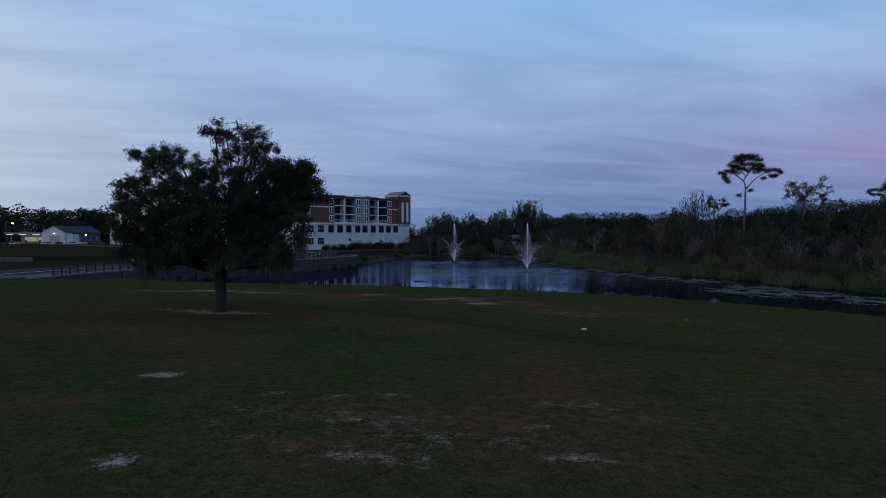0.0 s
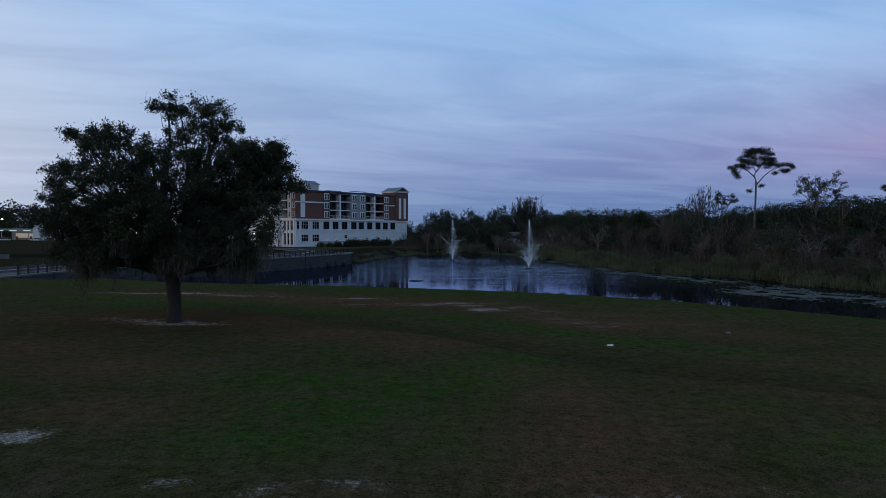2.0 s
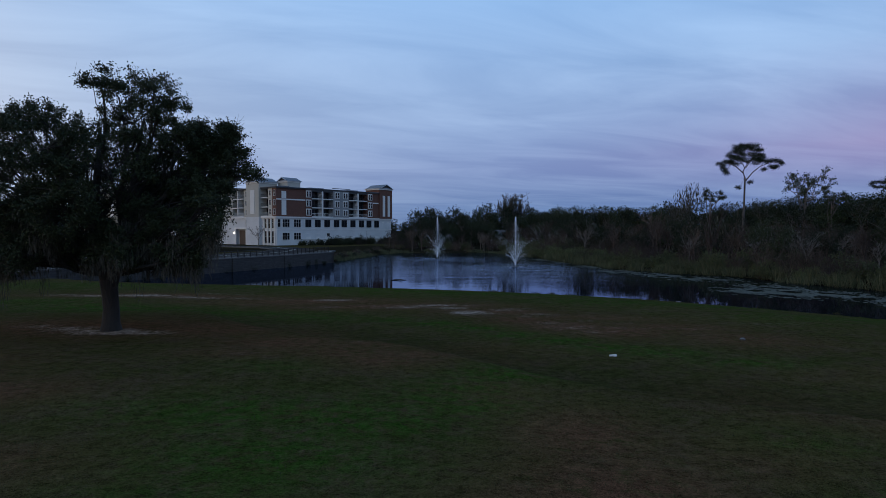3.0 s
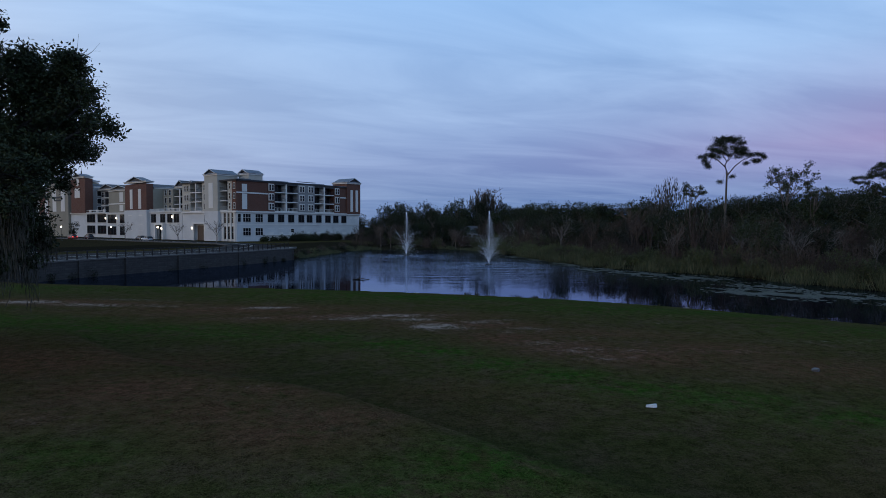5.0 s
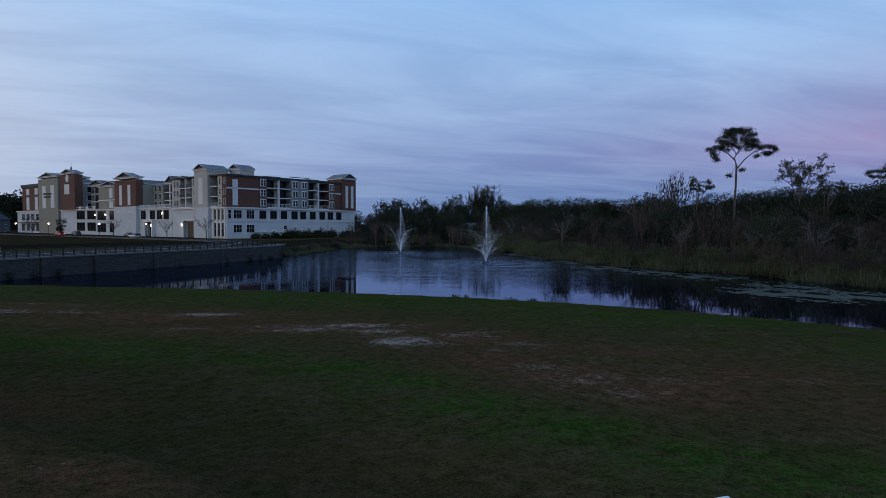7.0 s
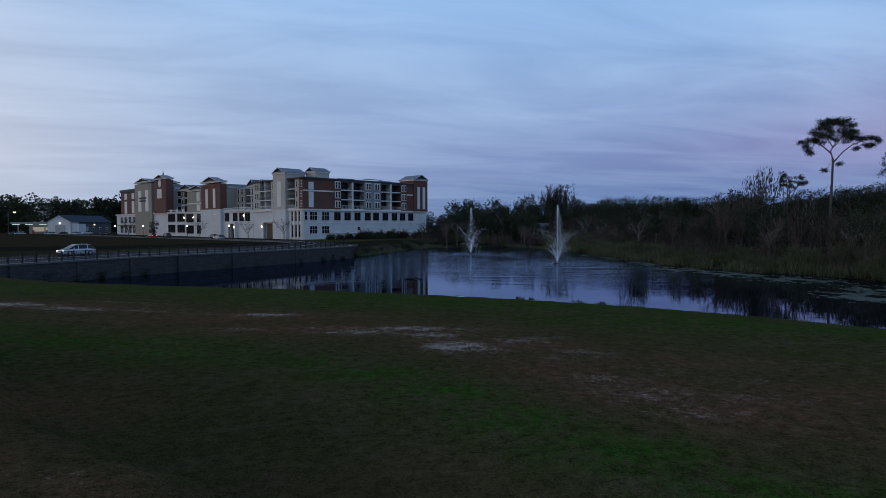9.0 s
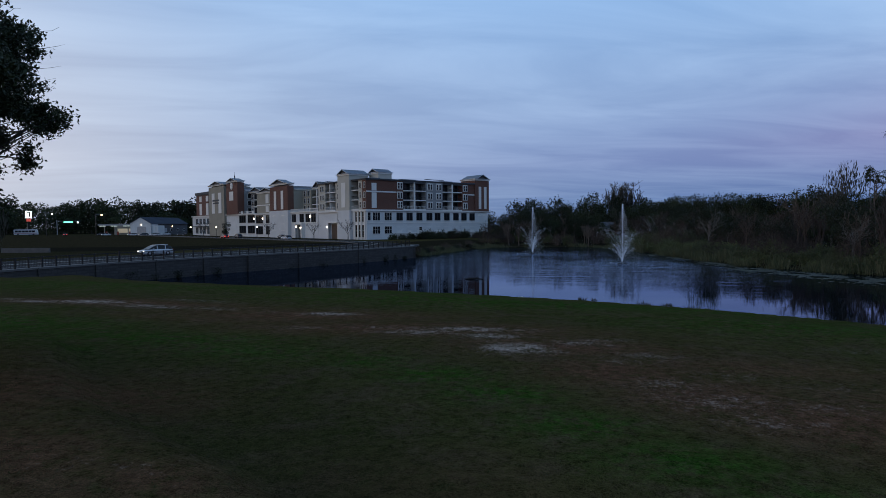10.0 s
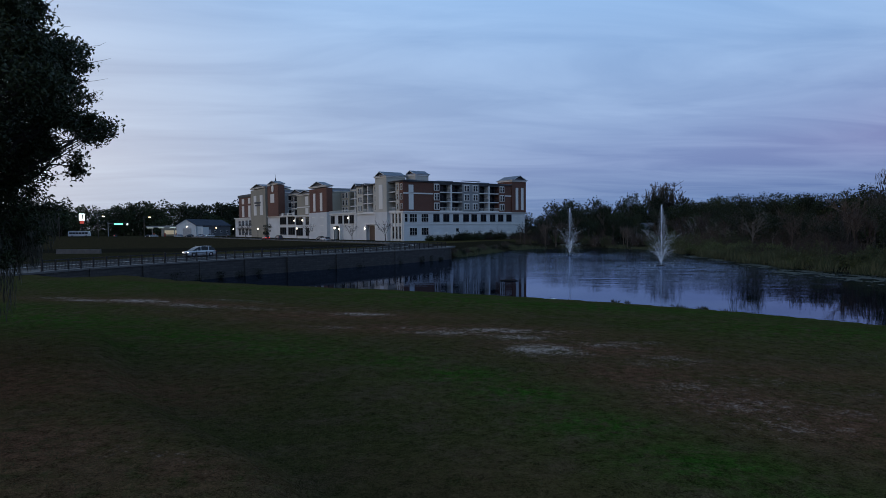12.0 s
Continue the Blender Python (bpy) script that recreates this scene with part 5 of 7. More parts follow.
def live_oak():
    """The big oak on the lawn: forked trunk, spreading limbs, clumped evergreen crown, hanging moss."""
    rng = np.random.default_rng(11)
    lobes = [(-0.3, 0.0, 10.0, 0.65, 0.8, 0.65), (0.3, 0.3, 9.4, 0.8, 0.9, 0.8), (1.9, 0.0, 9.8, 0.75, 0.9, 0.5), (2.2, -0.3, 9.1, 0.8, 0.9, 0.7), (1.0, 0.2, 8.4, 1.5, 1.6, 1.2),
             (-3.6, 0.0, 8.7, 0.95, 1.2, 0.45), (-2.4, 0.3, 8.6, 0.9, 1.3, 0.55), (-4.6, -0.2, 8.75, 0.45, 0.6, 0.25), (-1.2, 0.5, 7.8, 1.0, 1.3, 0.9), (-3.3, -0.6, 7.5, 1.3, 1.5, 0.9),
             (-4.5, 0.4, 6.9, 0.9, 1.4, 0.8), (-5.4, 0.2, 6.8, 0.6, 0.9, 0.45), (-5.5, 0.0, 5.9, 0.65, 0.9, 0.5), (-4.6, -0.6, 5.6, 0.9, 1.3, 0.8), (-5.8, 0.2, 4.9, 0.45, 0.7, 0.3),
             (-4.1, 0.2, 4.3, 0.9, 1.3, 0.6), (-4.2, -0.3, 3.2, 0.8, 1.1, 0.5), (-5.1, 0.0, 3.3, 0.5, 0.8, 0.3), (-3.0, 0.4, 3.4, 1.0, 1.2, 0.6), (-3.9, 0.0, 2.6, 0.5, 0.8, 0.35),
             (-2.6, 1.6, 6.2, 1.5, 1.5, 1.4), (-2.4, -1.8, 6.0, 1.6, 1.5, 1.5), (-0.8, -2.4, 7.0, 1.6, 1.3, 1.3), (-0.5, 2.4, 6.8, 1.7, 1.4, 1.4), (0.0, 0.0, 6.2, 1.9, 1.9, 1.8), (1.2, -2.3, 6.4, 1.7, 1.5, 1.6), (1.4, 2.4, 6.4, 1.7, 1.5, 1.5),
             (3.0, 0.1, 8.3, 0.7, 1.1, 0.6), (3.7, 0.2, 7.6, 0.7, 1.1, 0.55), (3.0, -0.6, 7.1, 1.3, 1.5, 0.9), (4.4, 0.0, 7.1, 0.8, 1.2, 0.5), (4.9, 0.1, 7.75, 0.3, 0.4, 0.4), (5.2, 0.0, 6.8, 0.5, 0.8, 0.5), (5.7, -0.1, 6.35, 0.3, 0.5, 0.2), (4.2, 0.3, 6.1, 1.0, 1.4, 0.7),
             (3.6, -1.0, 5.2, 1.2, 1.4, 0.9), (4.8, -2.2, 4.9, 0.8, 1.0, 0.6), (2.6, 1.2, 5.6, 1.0, 1.2, 0.9), (5.2, -2.7, 4.2, 0.4, 0.6, 0.4), (4.2, -2.2, 3.9, 0.8, 1.0, 0.6), (3.6, -1.8, 3.1, 0.8, 1.0, 0.5), (4.4, -2.4, 3.1, 0.45, 0.6, 0.3),
             (2.0, -1.6, 4.3, 1.2, 1.2, 0.8), (1.2, 1.4, 4.2, 1.1, 1.1, 0.7), (-1.8, -1.6, 4.2, 1.3, 1.2, 0.9), (-1.8, 1.6, 4.2, 1.3, 1.2, 0.9), (0.2, -2.6, 4.6, 1.5, 1.2, 0.9), (0.2, 2.6, 4.6, 1.5, 1.2, 1.0),
             (2.0, 0.0, 3.1, 0.9, 1.0, 0.5), (-1.7, 0.0, 3.1, 1.0, 1.0, 0.6), (0.3, -1.2, 3.6, 1.0, 0.9, 0.5), (0.3, 3.2, 5.8, 1.5, 1.0, 1.1), (0.2, -3.2, 5.5, 1.4, 0.9, 1.0),
             (4.7, 0.4, 7.2, 0.5, 0.6, 0.3), (4.9, -0.6, 5.7, 0.5, 0.5, 0.2), (4.2, 1.0, 8.0, 0.5, 0.6, 0.35), 
             (3.6, 1.7, 7.0, 0.8, 0.8, 0.5), (3.8, 1.8, 6.2, 0.5, 0.6, 0.3), (3.0, 2.4, 7.6, 0.8, 0.8, 0.6), (1.8, 1.8, 4.7, 0.7, 0.7, 0.5), (4.1, 1.3, 7.7, 0.5, 0.5, 0.35), (2.7, 2.0, 8.3, 0.7, 0.7, 0.5), (3.0, 2.5, 6.0, 0.9, 0.9, 0.8), (2.2, 2.0, 3.4, 0.7, 0.7, 0.5), (2.4, 1.2, 2.9, 0.8, 0.7, 0.45), (1.9, 2.7, 4.1, 0.7, 0.7, 0.5), (1.2, 2.6, 3.2, 0.8, 0.8, 0.5),
             (-3.4, -1.6, 4.9, 1.2, 1.1, 0.8), (-3.2, -1.4, 3.4, 1.0, 1.0, 0.6), (-2.2, -2.2, 3.2, 0.9, 0.9, 0.5), (-4.8, -0.9, 4.4, 0.8, 0.9, 0.5), (1.4, -2.2, 3.2, 0.9, 0.9, 0.5), (-4.9, 0.6, 3.9, 0.7, 0.8, 0.4), (-3.6, 1.2, 5.2, 1.2, 1.1, 0.8),
             (2.4, 3.7, 7.8, 0.8, 0.8, 0.5), (2.8, 4.2, 6.3, 0.6, 0.6, 0.2), (1.8, 3.5, 8.3, 0.7, 0.7, 0.45), (2.2, 3.7, 6.9, 0.9, 0.9, 0.6), (1.9, 3.6, 5.2, 0.7, 0.7, 0.4), (1.4, 4.3, 6.6, 1.1, 0.9, 0.9), (-0.6, 4.4, 6.2, 1.2, 0.9, 1.0), (1.2, 3.6, 8.0, 0.9, 0.8, 0.6)]
    oak = thing("live_oak", pose(-15.1, 34.4, height(-15.1, 34.4) - 0.05), "broad evergreen live oak with hanging moss on worn sandy ground", "tree")
    # trunk: two stems from one flared foot
    foot = tube_data([(0, 0, -0.3), (0, 0, 0.05), (0.0, 0, 0.35), (0.02, 0, 0.9), (-0.02, 0, 1.5), (-0.08, 0, 2.1)], [0.52, 0.41, 0.335, 0.30, 0.30, 0.34], 14)
    stem_a = tube_data([(-0.06, 0, 1.75), (-0.28, 0.05, 2.5), (-0.45, 0.1, 3.4), (-0.6, 0.1, 4.6), (-0.5, 0, 6.2), (-0.3, 0, 8.2)], [0.27, 0.24, 0.20, 0.16, 0.12, 0.06], 10)
    stem_b = tube_data([(0.0, 0, 1.75), (0.22, -0.05, 2.5), (0.42, -0.1, 3.3), (0.75, -0.1, 4.5), (1.0, 0, 6.0), (1.4, 0.1, 8.4)], [0.26, 0.22, 0.19, 0.15, 0.11, 0.05], 10)
    v, f = join([foot, stem_a, stem_b])
    put("trunk", mesh_of("trunk", v, f, M["bark"], True), oak)
    limbs, leaves, dirs, moss = [], [], [], []
    for i, (x, y, z, rx, ry, rz) in enumerate(lobes):
        c = np.array([x, y, z])
        sx = -0.45 if x < 0.3 else 0.45
        a = (sx * (0.7 if z < 5 else 1.1), 0, max(2.3, z * 0.52))
        (tb, pts) = limb(a, c, 0.10 if z > 5 else 0.085, 0.03, rng, 7, 7, 0.10, -0.04)
        limbs.append(tb)
        n = int(6 + (9.0 if rx >= 1.2 else 5.6) * rx * ry)
        q = rng.normal(size=(n, 3))
        q /= np.linalg.norm(q, axis=1)[:, None]
        q *= rng.uniform(0.35, 1.08, size=(n, 1)) ** 0.6
        for p in c + q * (rx, ry, rz):
            s = np.array(pts[rng.integers(2, 7)])
            limbs.append(limb(s, p, 0.028, 0.008, rng, 4, 4, 0.12)[0])
            size = rng.uniform(0.20, 0.44)
            out_ = (p - np.array([0, 0, 5.0])) / np.linalg.norm(p - np.array([0, 0, 5.0]))
            # leafy sprays from each clump, so that the outline breaks into twigs and gaps
            for _ in range(rng.integers(5, 10)):
                d = out_ * 0.45 + rng.normal(size=3) * (0.75, 0.75, 0.5) + (0, 0, 0.1)
                tip = p + d / np.linalg.norm(d) * size * rng.uniform(0.7, 1.5)
                limbs.append(tube_data([tuple(p), tuple(tip)], [0.008, 0.003], 3))
                m = rng.integers(20, 34)
                t = rng.uniform(0.15, 1.05, size=(m, 1))
                leaves.append(p + (tip - p) * t + rng.normal(size=(m, 3)) * 0.085)
            if rng.random() < 0.25:
                limbs.append(limb(p, p + out_ * rng.uniform(0.4, 0.85) + rng.normal(size=3) * 0.15, 0.010, 0.003, rng, 3, 4, 0.12)[0])
            if z < 4.6 and rng.random() < 0.62:
                moss.append(p - (0, 0, rng.uniform(0.0, 0.3)))
    v, f = join(limbs)
    put("limb", mesh_of("limb", v, f, M["bark"], True), oak)
    c = np.concatenate(leaves)
    lv, lf = blades(c, rng.uniform(0.07, 0.14, len(c)), rng.uniform(0.038, 0.068, len(c)), rng)
    put("crown", mesh_of("crown", lv, lf, M["oak_leaf"]), oak)
    strands, ups = [], []
    for p in moss:
        n = rng.integers(14, 34)
        drop = rng.uniform(0.3, 1.0) * (1.9 if rng.random() < 0.3 else 1.0)
        o = rng.normal(size=(n, 3)) * (0.16, 0.16, 0.08)
        for q in o:
            k = rng.integers(3, 7)
            for j in range(k):
                strands.append(p + q + np.array([0.03 * math.sin(j * 2 + q[0] * 30), 0.03 * math.cos(j * 2), -drop * (1 - 1.8 * np.hypot(q[0], q[1])) * j / k]))
                ups.append((rng.normal() * 0.12, rng.normal() * 0.12, -1))
    strands = np.array(strands)
    mv, mf = blades(strands, rng.uniform(0.18, 0.34, len(strands)), rng.uniform(0.012, 0.028, len(strands)), rng, np.array(ups))
    put("moss", mesh_of("moss", mv, mf, M["oak_moss"]), oak, None, "grey-green hanging moss")
    return oak


def leafy_tree(name, label, seed, h, r, leaf, count, material, base=0.25, flat=0.8, bark="grey_bark", group="trees round the pond"):
    """A wood-edge tree: trunk, limbs and an uneven crown of leaf clumps, standing at the origin."""
    rng = np.random.default_rng(seed)
    t = thing(name, Matrix(), label, "tree", group)
    bits = [limb((0, 0, -0.4), (rng.normal() * 0.3, rng.normal() * 0.3, h * 0.75), 0.022 * h, 0.05, rng, 7, 6, 0.03)[0]]
    cl = []
    for i in range(17):
        z = h * rng.uniform(base, 0.93)
        w = r * math.sqrt(max(0.12, 1 - ((z / h - 0.55) / 0.5) ** 2))
        a = rng.uniform(0, 2 * math.pi)
        d = w * rng.uniform(0.25, 0.9)
        c = np.array([d * math.cos(a), d * math.sin(a), z])
        cl.append((c, r * rng.uniform(0.26, 0.46)))
        bits.append(limb((0, 0, z * 0.62), c, 0.012 * h, 0.02, rng, 4, 4, 0.08)[0])
    pts = []
    for c, cr in cl:
        n = count // 17
        q = rng.normal(size=(n, 3))
        q /= np.linalg.norm(q, axis=1)[:, None]
        sub = c + q * cr * (rng.uniform(0.3, 1.05, (n, 1)) ** 0.5) * (1, 1, flat)
        pts.append(sub + rng.normal(size=(n, 3)) * 0.12)
    c = np.concatenate(pts)
    lv, lf = blades(c, rng.uniform(0.7, 1.3, len(c)) * leaf, rng.uniform(0.4, 0.7, len(c)) * leaf, rng)
    put("trunk", mesh_of("trunk", *bits[0], M[bark], True), t)
    tagged(put("limb", mesh_of("limb", *join(bits[1:]), M[bark], True), t), kind="stuff")
    put("crown", mesh_of("crown", lv, lf, M[material]), t)
    return t


def twigs(rng, start, way, length, r, level, out_, tips):
    """Bare branching, each level finer."""
    way = way / np.linalg.norm(way)
    end = start + way * length + np.array([0, 0, 0.04 * length])
    mid = (start + end) / 2 + rng.normal(size=3) * length * 0.07
    sides = 6 if level == 0 else 4 if level == 1 else 3
    out_.append(tube_data([tuple(start), tuple(mid), tuple(end)], [r, r * 0.78, r * 0.5], sides))
    if level >= 4:
        tips.append(end)
        return
    n = (5, 4, 3, 3)[level]
    for i in range(n):
        t = rng.uniform(0.35, 1.0)
        p = start + (end - start) * t
        w = way + rng.normal(size=3) * (0.55, 0.55, 0.3) + np.array([0, 0, 0.12])
        twigs(rng, p, w, length * rng.uniform(0.45, 0.75), max(r * 0.5, 0.022), level + 1, out_, tips)


def bare_tree(name, label, seed, h, material="twig", moss=0.0, leaves=None, group="trees round the pond", splay=0.35):
    """A leafless tree with fine branching; moss or a few leaves on the tips where asked."""
    rng = np.random.default_rng(seed)
    t = thing(name, Matrix(), label, "tree", group)
    bits, tips = [], []
    fork = h * 0.30
    bits.append(tube_data([(0, 0, -0.4), (0.05, 0, fork * 0.5), (0.0, 0.08, fork)], [0.020 * h, 0.016 * h, 0.013 * h], 7))
    for i in range(4):
        a = i * 1.6 + rng.uniform(-0.4, 0.4)
        twigs(rng, np.array([0, 0.08, fork * rng.uniform(0.7, 1.0)]), np.array([splay * math.cos(a), splay * math.sin(a), 1.0]), h * rng.uniform(0.26, 0.36), 0.009 * h, 1, bits, tips)
    v, f = join(bits)
    k = h / max(p[2] for p in v)
    v = [(x * k, y * k, z * k) for x, y, z in v]
    tips = [p * k for p in tips]
    put("bough", mesh_of("bough", v, f, M[material], False), t)
    if moss:
        pick = [p for p in tips if rng.random() < moss]
        c = np.array([p + rng.normal(size=3) * 0.2 - (0, 0, 0.35 * j) for p in pick for j in range(6)])
        mv, mf = blades(c, rng.uniform(0.5, 1.0, len(c)), rng.uniform(0.12, 0.26, len(c)), rng, np.stack([rng.normal(size=len(c)) * 0.15, rng.normal(size=len(c)) * 0.15, -np.ones(len(c))], 1))
        tagged(put("moss", mesh_of("moss", mv, mf, M["moss"]), t), kind="stuff")
    if leaves:
        mname, n, size = leaves
        c = np.array([p + rng.normal(size=3) * (0.24 if n > 4 else 0.12) for p in tips for _ in range(n)])
        mv, mf = blades(c, rng.uniform(0.7, 1.3, len(c)) * size, rng.uniform(0.45, 0.7, len(c)) * size, rng)
        put("crown", mesh_of("crown", mv, mf, M[mname]), t)
    return t


def clump_tree(name, label, seed, h, r, limbs):
    """An open tree: a crooked stem, limbs that show against the sky and small separate clumps of leaves at their ends."""
    rng = np.random.default_rng(seed)
    t = thing(name, Matrix(), label, "tree", "trees round the pond")
    stem, pts = limb((0, 0, -0.4), (rng.normal() * 0.4, rng.normal() * 0.4, h * 0.72), 0.017 * h, 0.09, rng, 7, 9, 0.05)
    put("trunk", mesh_of("trunk", *stem, M["grey_bark"], True), t)
    bits, ends = [], []
    for i in range(limbs):
        a = 2.4 * i + rng.uniform(-0.4, 0.4)
        s0 = np.array(pts[rng.integers(4, 9)])
        e = np.array([r * rng.uniform(0.45, 0.95) * math.cos(a), r * rng.uniform(0.45, 0.95) * math.sin(a), h * rng.uniform(0.70, 0.94)])
        tb, line = limb(s0, e, 0.10, 0.04, rng, 5, 7, 0.10)
        bits.append(tb)
        ends.append(e)
        for k in range(5):
            p = np.array(line[rng.integers(3, 7)])
            q = p + rng.normal(size=3) * (0.26 * r, 0.26 * r, 0.5) + (0, 0, 0.5)
            bits.append(limb(p, q, 0.045, 0.018, rng, 4, 4, 0.10)[0])
            ends.append(q)
    c = []
    for e in ends:
        for _ in range(rng.integers(1, 4)):
            o = e + rng.normal(size=3) * (0.34, 0.34, 0.22)
            c.append(o + rng.normal(size=(26, 3)) * (0.22, 0.22, 0.14))
    c = np.concatenate(c)
    tagged(put("limb", mesh_of("limb", *join(bits), M["grey_bark"], True), t), kind="stuff")
    lv, lf = blades(c, rng.uniform(0.16, 0.30, len(c)), rng.uniform(0.10, 0.17, len(c)), rng)
    put("crown", mesh_of("crown", lv, lf, M["wood_leaf"]), t)
    return t


def brush(name, label, seed, h, r, material, n_stems=34, n_leaves=900, leaf=0.18, group="shrubs on the shore", stem="twig"):
    """A dense thicket bush: many thin stems from the ground and withered or green leaves between them."""
    rng = np.random.default_rng(seed)
    t = thing(name, Matrix(), label, "shrub", group)
    bits, c = [], []
    for i in range(n_stems):
        a, d = rng.uniform(0, 2 * math.pi), r * math.sqrt(rng.random())
        p = np.array([0.55 * d * math.cos(a), 0.55 * d * math.sin(a), -0.3])
        top = np.array([d * math.cos(a) * 1.1, d * math.sin(a) * 1.1, h * rng.uniform(0.5, 1.05) * math.sqrt(max(0.25, 1 - (d / r) ** 2 * 0.8))]) + rng.normal(size=3) * 0.25
        bits.append(limb(p, top, 0.034, 0.010, rng, 3, 4, 0.08)[0])
        for k in range(3):
            s = p + (top - p) * rng.uniform(0.4, 0.95)
            e = s + rng.normal(size=3) * 0.16 * h + (0, 0, 0.14 * h)
            bits.append(tube_data([tuple(s), tuple(e)], [0.016, 0.006], 3))
            c += [s + (e - s) * rng.random() + rng.normal(size=3) * 0.14 for _ in range(max(1, n_leaves // (3 * n_stems)))]
    c = np.array(c)
    lv, lf = blades(c, rng.uniform(0.7, 1.3, len(c)) * leaf, rng.uniform(0.4, 0.7, len(c)) * leaf, rng)
    v, f = join(bits)
    put("stem", mesh_of("stem", v, f, M[stem]), t)
    put("foliage", mesh_of("foliage", lv, lf, M[material]), t)
    return t


def tall_pine():
    """The tall pine over the wood: bare curved trunk, forked limbs, umbrella of needle tufts."""
    rng = np.random.default_rng(5)
    t = thing("pine_tree", pose(57.5, 139.2, -1.5), "tall slender pine with an open umbrella crown above the wood", "tree")
    bits = [tube_data([(0, 0, -0.4), (0.1, 0, 5), (0.2, 0, 9), (0.3, 0, 12), (0.35, 0, 15), (0.4, 0, 16.9)], [0.27, 0.24, 0.21, 0.19, 0.18, 0.17], 8)]
    main = [[(0.4, 0, 16.6), (0.0, 0.1, 18.2), (1.0, 0.2, 20.0), (1.6, 0.2, 22.6)], [(0.5, 0, 16.2), (1.9, -0.2, 18.0), (3.4, -0.2, 19.2), (5.0, 0.0, 19.8), (7.4, 0.1, 20.2)],
            [(0.1, 0.1, 17.8), (-1.4, 0.2, 19.2), (-3.0, 0.2, 19.9), (-4.9, 0.2, 19.6)], [(0.9, 0.2, 19.8), (-0.4, 0.6, 21.2), (-1.4, 0.8, 22.8)], [(0.9, 0.2, 19.8), (2.4, -0.8, 21.2), (3.6, -1.0, 22.2)],
            [(0.4, 0.1, 18.8), (0.2, 1.6, 20.6), (0.0, 2.8, 22.0)], [(0.6, 0.0, 19.0), (1.0, -1.8, 20.6), (1.2, -2.8, 21.8)], [(-2.6, 0.2, 19.8), (-3.2, 0.1, 18.6), (-3.5, 0.0, 17.9)]]
    twig_to = []
    for line in main:
        r0 = 0.13 if line[0][2] < 18 else 0.09
        bits.append(tube_data(line, [r0 * (1 - 0.75 * i / (len(line) - 1)) for i in range(len(line))], 6))
        for a, b in zip(line, line[1:]):
            twig_to += [tuple(np.array(a) * (1 - q) + np.array(b) * q) for q in (0.3, 0.65, 1.0)]
    twig_to = np.array(twig_to)
    ends = []
    while len(ends) < 44:
        d = rng.normal(size=3)
        d /= np.linalg.norm(d)
        d[2] = abs(d[2]) - 0.06
        e = np.array([0.6, 0, 20.2]) + d * (3.9, 3.2, 4.2) * rng.uniform(0.78, 1.0)
        if all(np.linalg.norm(e - o) > 1.05 for o in ends):
            ends.append(e)
    for x, y, z in ((-4.1, 0.2, 19.4), (-4.9, 0.1, 19.8), (-3.4, 0.0, 17.8), (-4.3, -0.3, 18.8), (-3.6, 0.4, 20.2), (-3.8, 0.1, 18.3), (4.9, 0.0, 20.1), (5.7, 0.2, 20.4), (6.6, 0.0, 20.4), (7.5, 0.1, 20.3), (7.8, -0.1, 19.8), (6.4, 0.2, 18.9),
                    (5.6, -0.3, 19.1), (4.4, 0.3, 18.6), (7.0, 0.3, 19.2), (-0.9, 0.1, 14.8), (1.6, 0.2, 15.9)):
        ends.append(np.array((x, y, z)))
    for e in ends:
        q = twig_to[np.argmin(np.linalg.norm(twig_to - e, axis=1))]
        bits.append(limb(q, e, 0.045, 0.016, rng, 3, 4, 0.08)[0])
    c, u = [], []
    for k, e in enumerate(ends):
        n, r = 230, rng.uniform(0.34, 0.46) * (1.0 if k < 44 else 0.8)
        c.append(e + rng.normal(size=(n, 3)) * (r, r, r * 0.62))
        u.append(rng.normal(size=(n, 3)) + (0, 0, 0.4))
    c, u = np.concatenate(c), np.concatenate(u)
    lv, lf = blades(c, rng.uniform(0.22, 0.42, len(c)), 0.09, rng, u)
    v, f = join(bits)
    put("trunk", mesh_of("trunk", v, f, M["grey_bark"], True), t)
    put("crown", mesh_of("crown", lv, lf, M["pine_leaf"]), t)
    return t


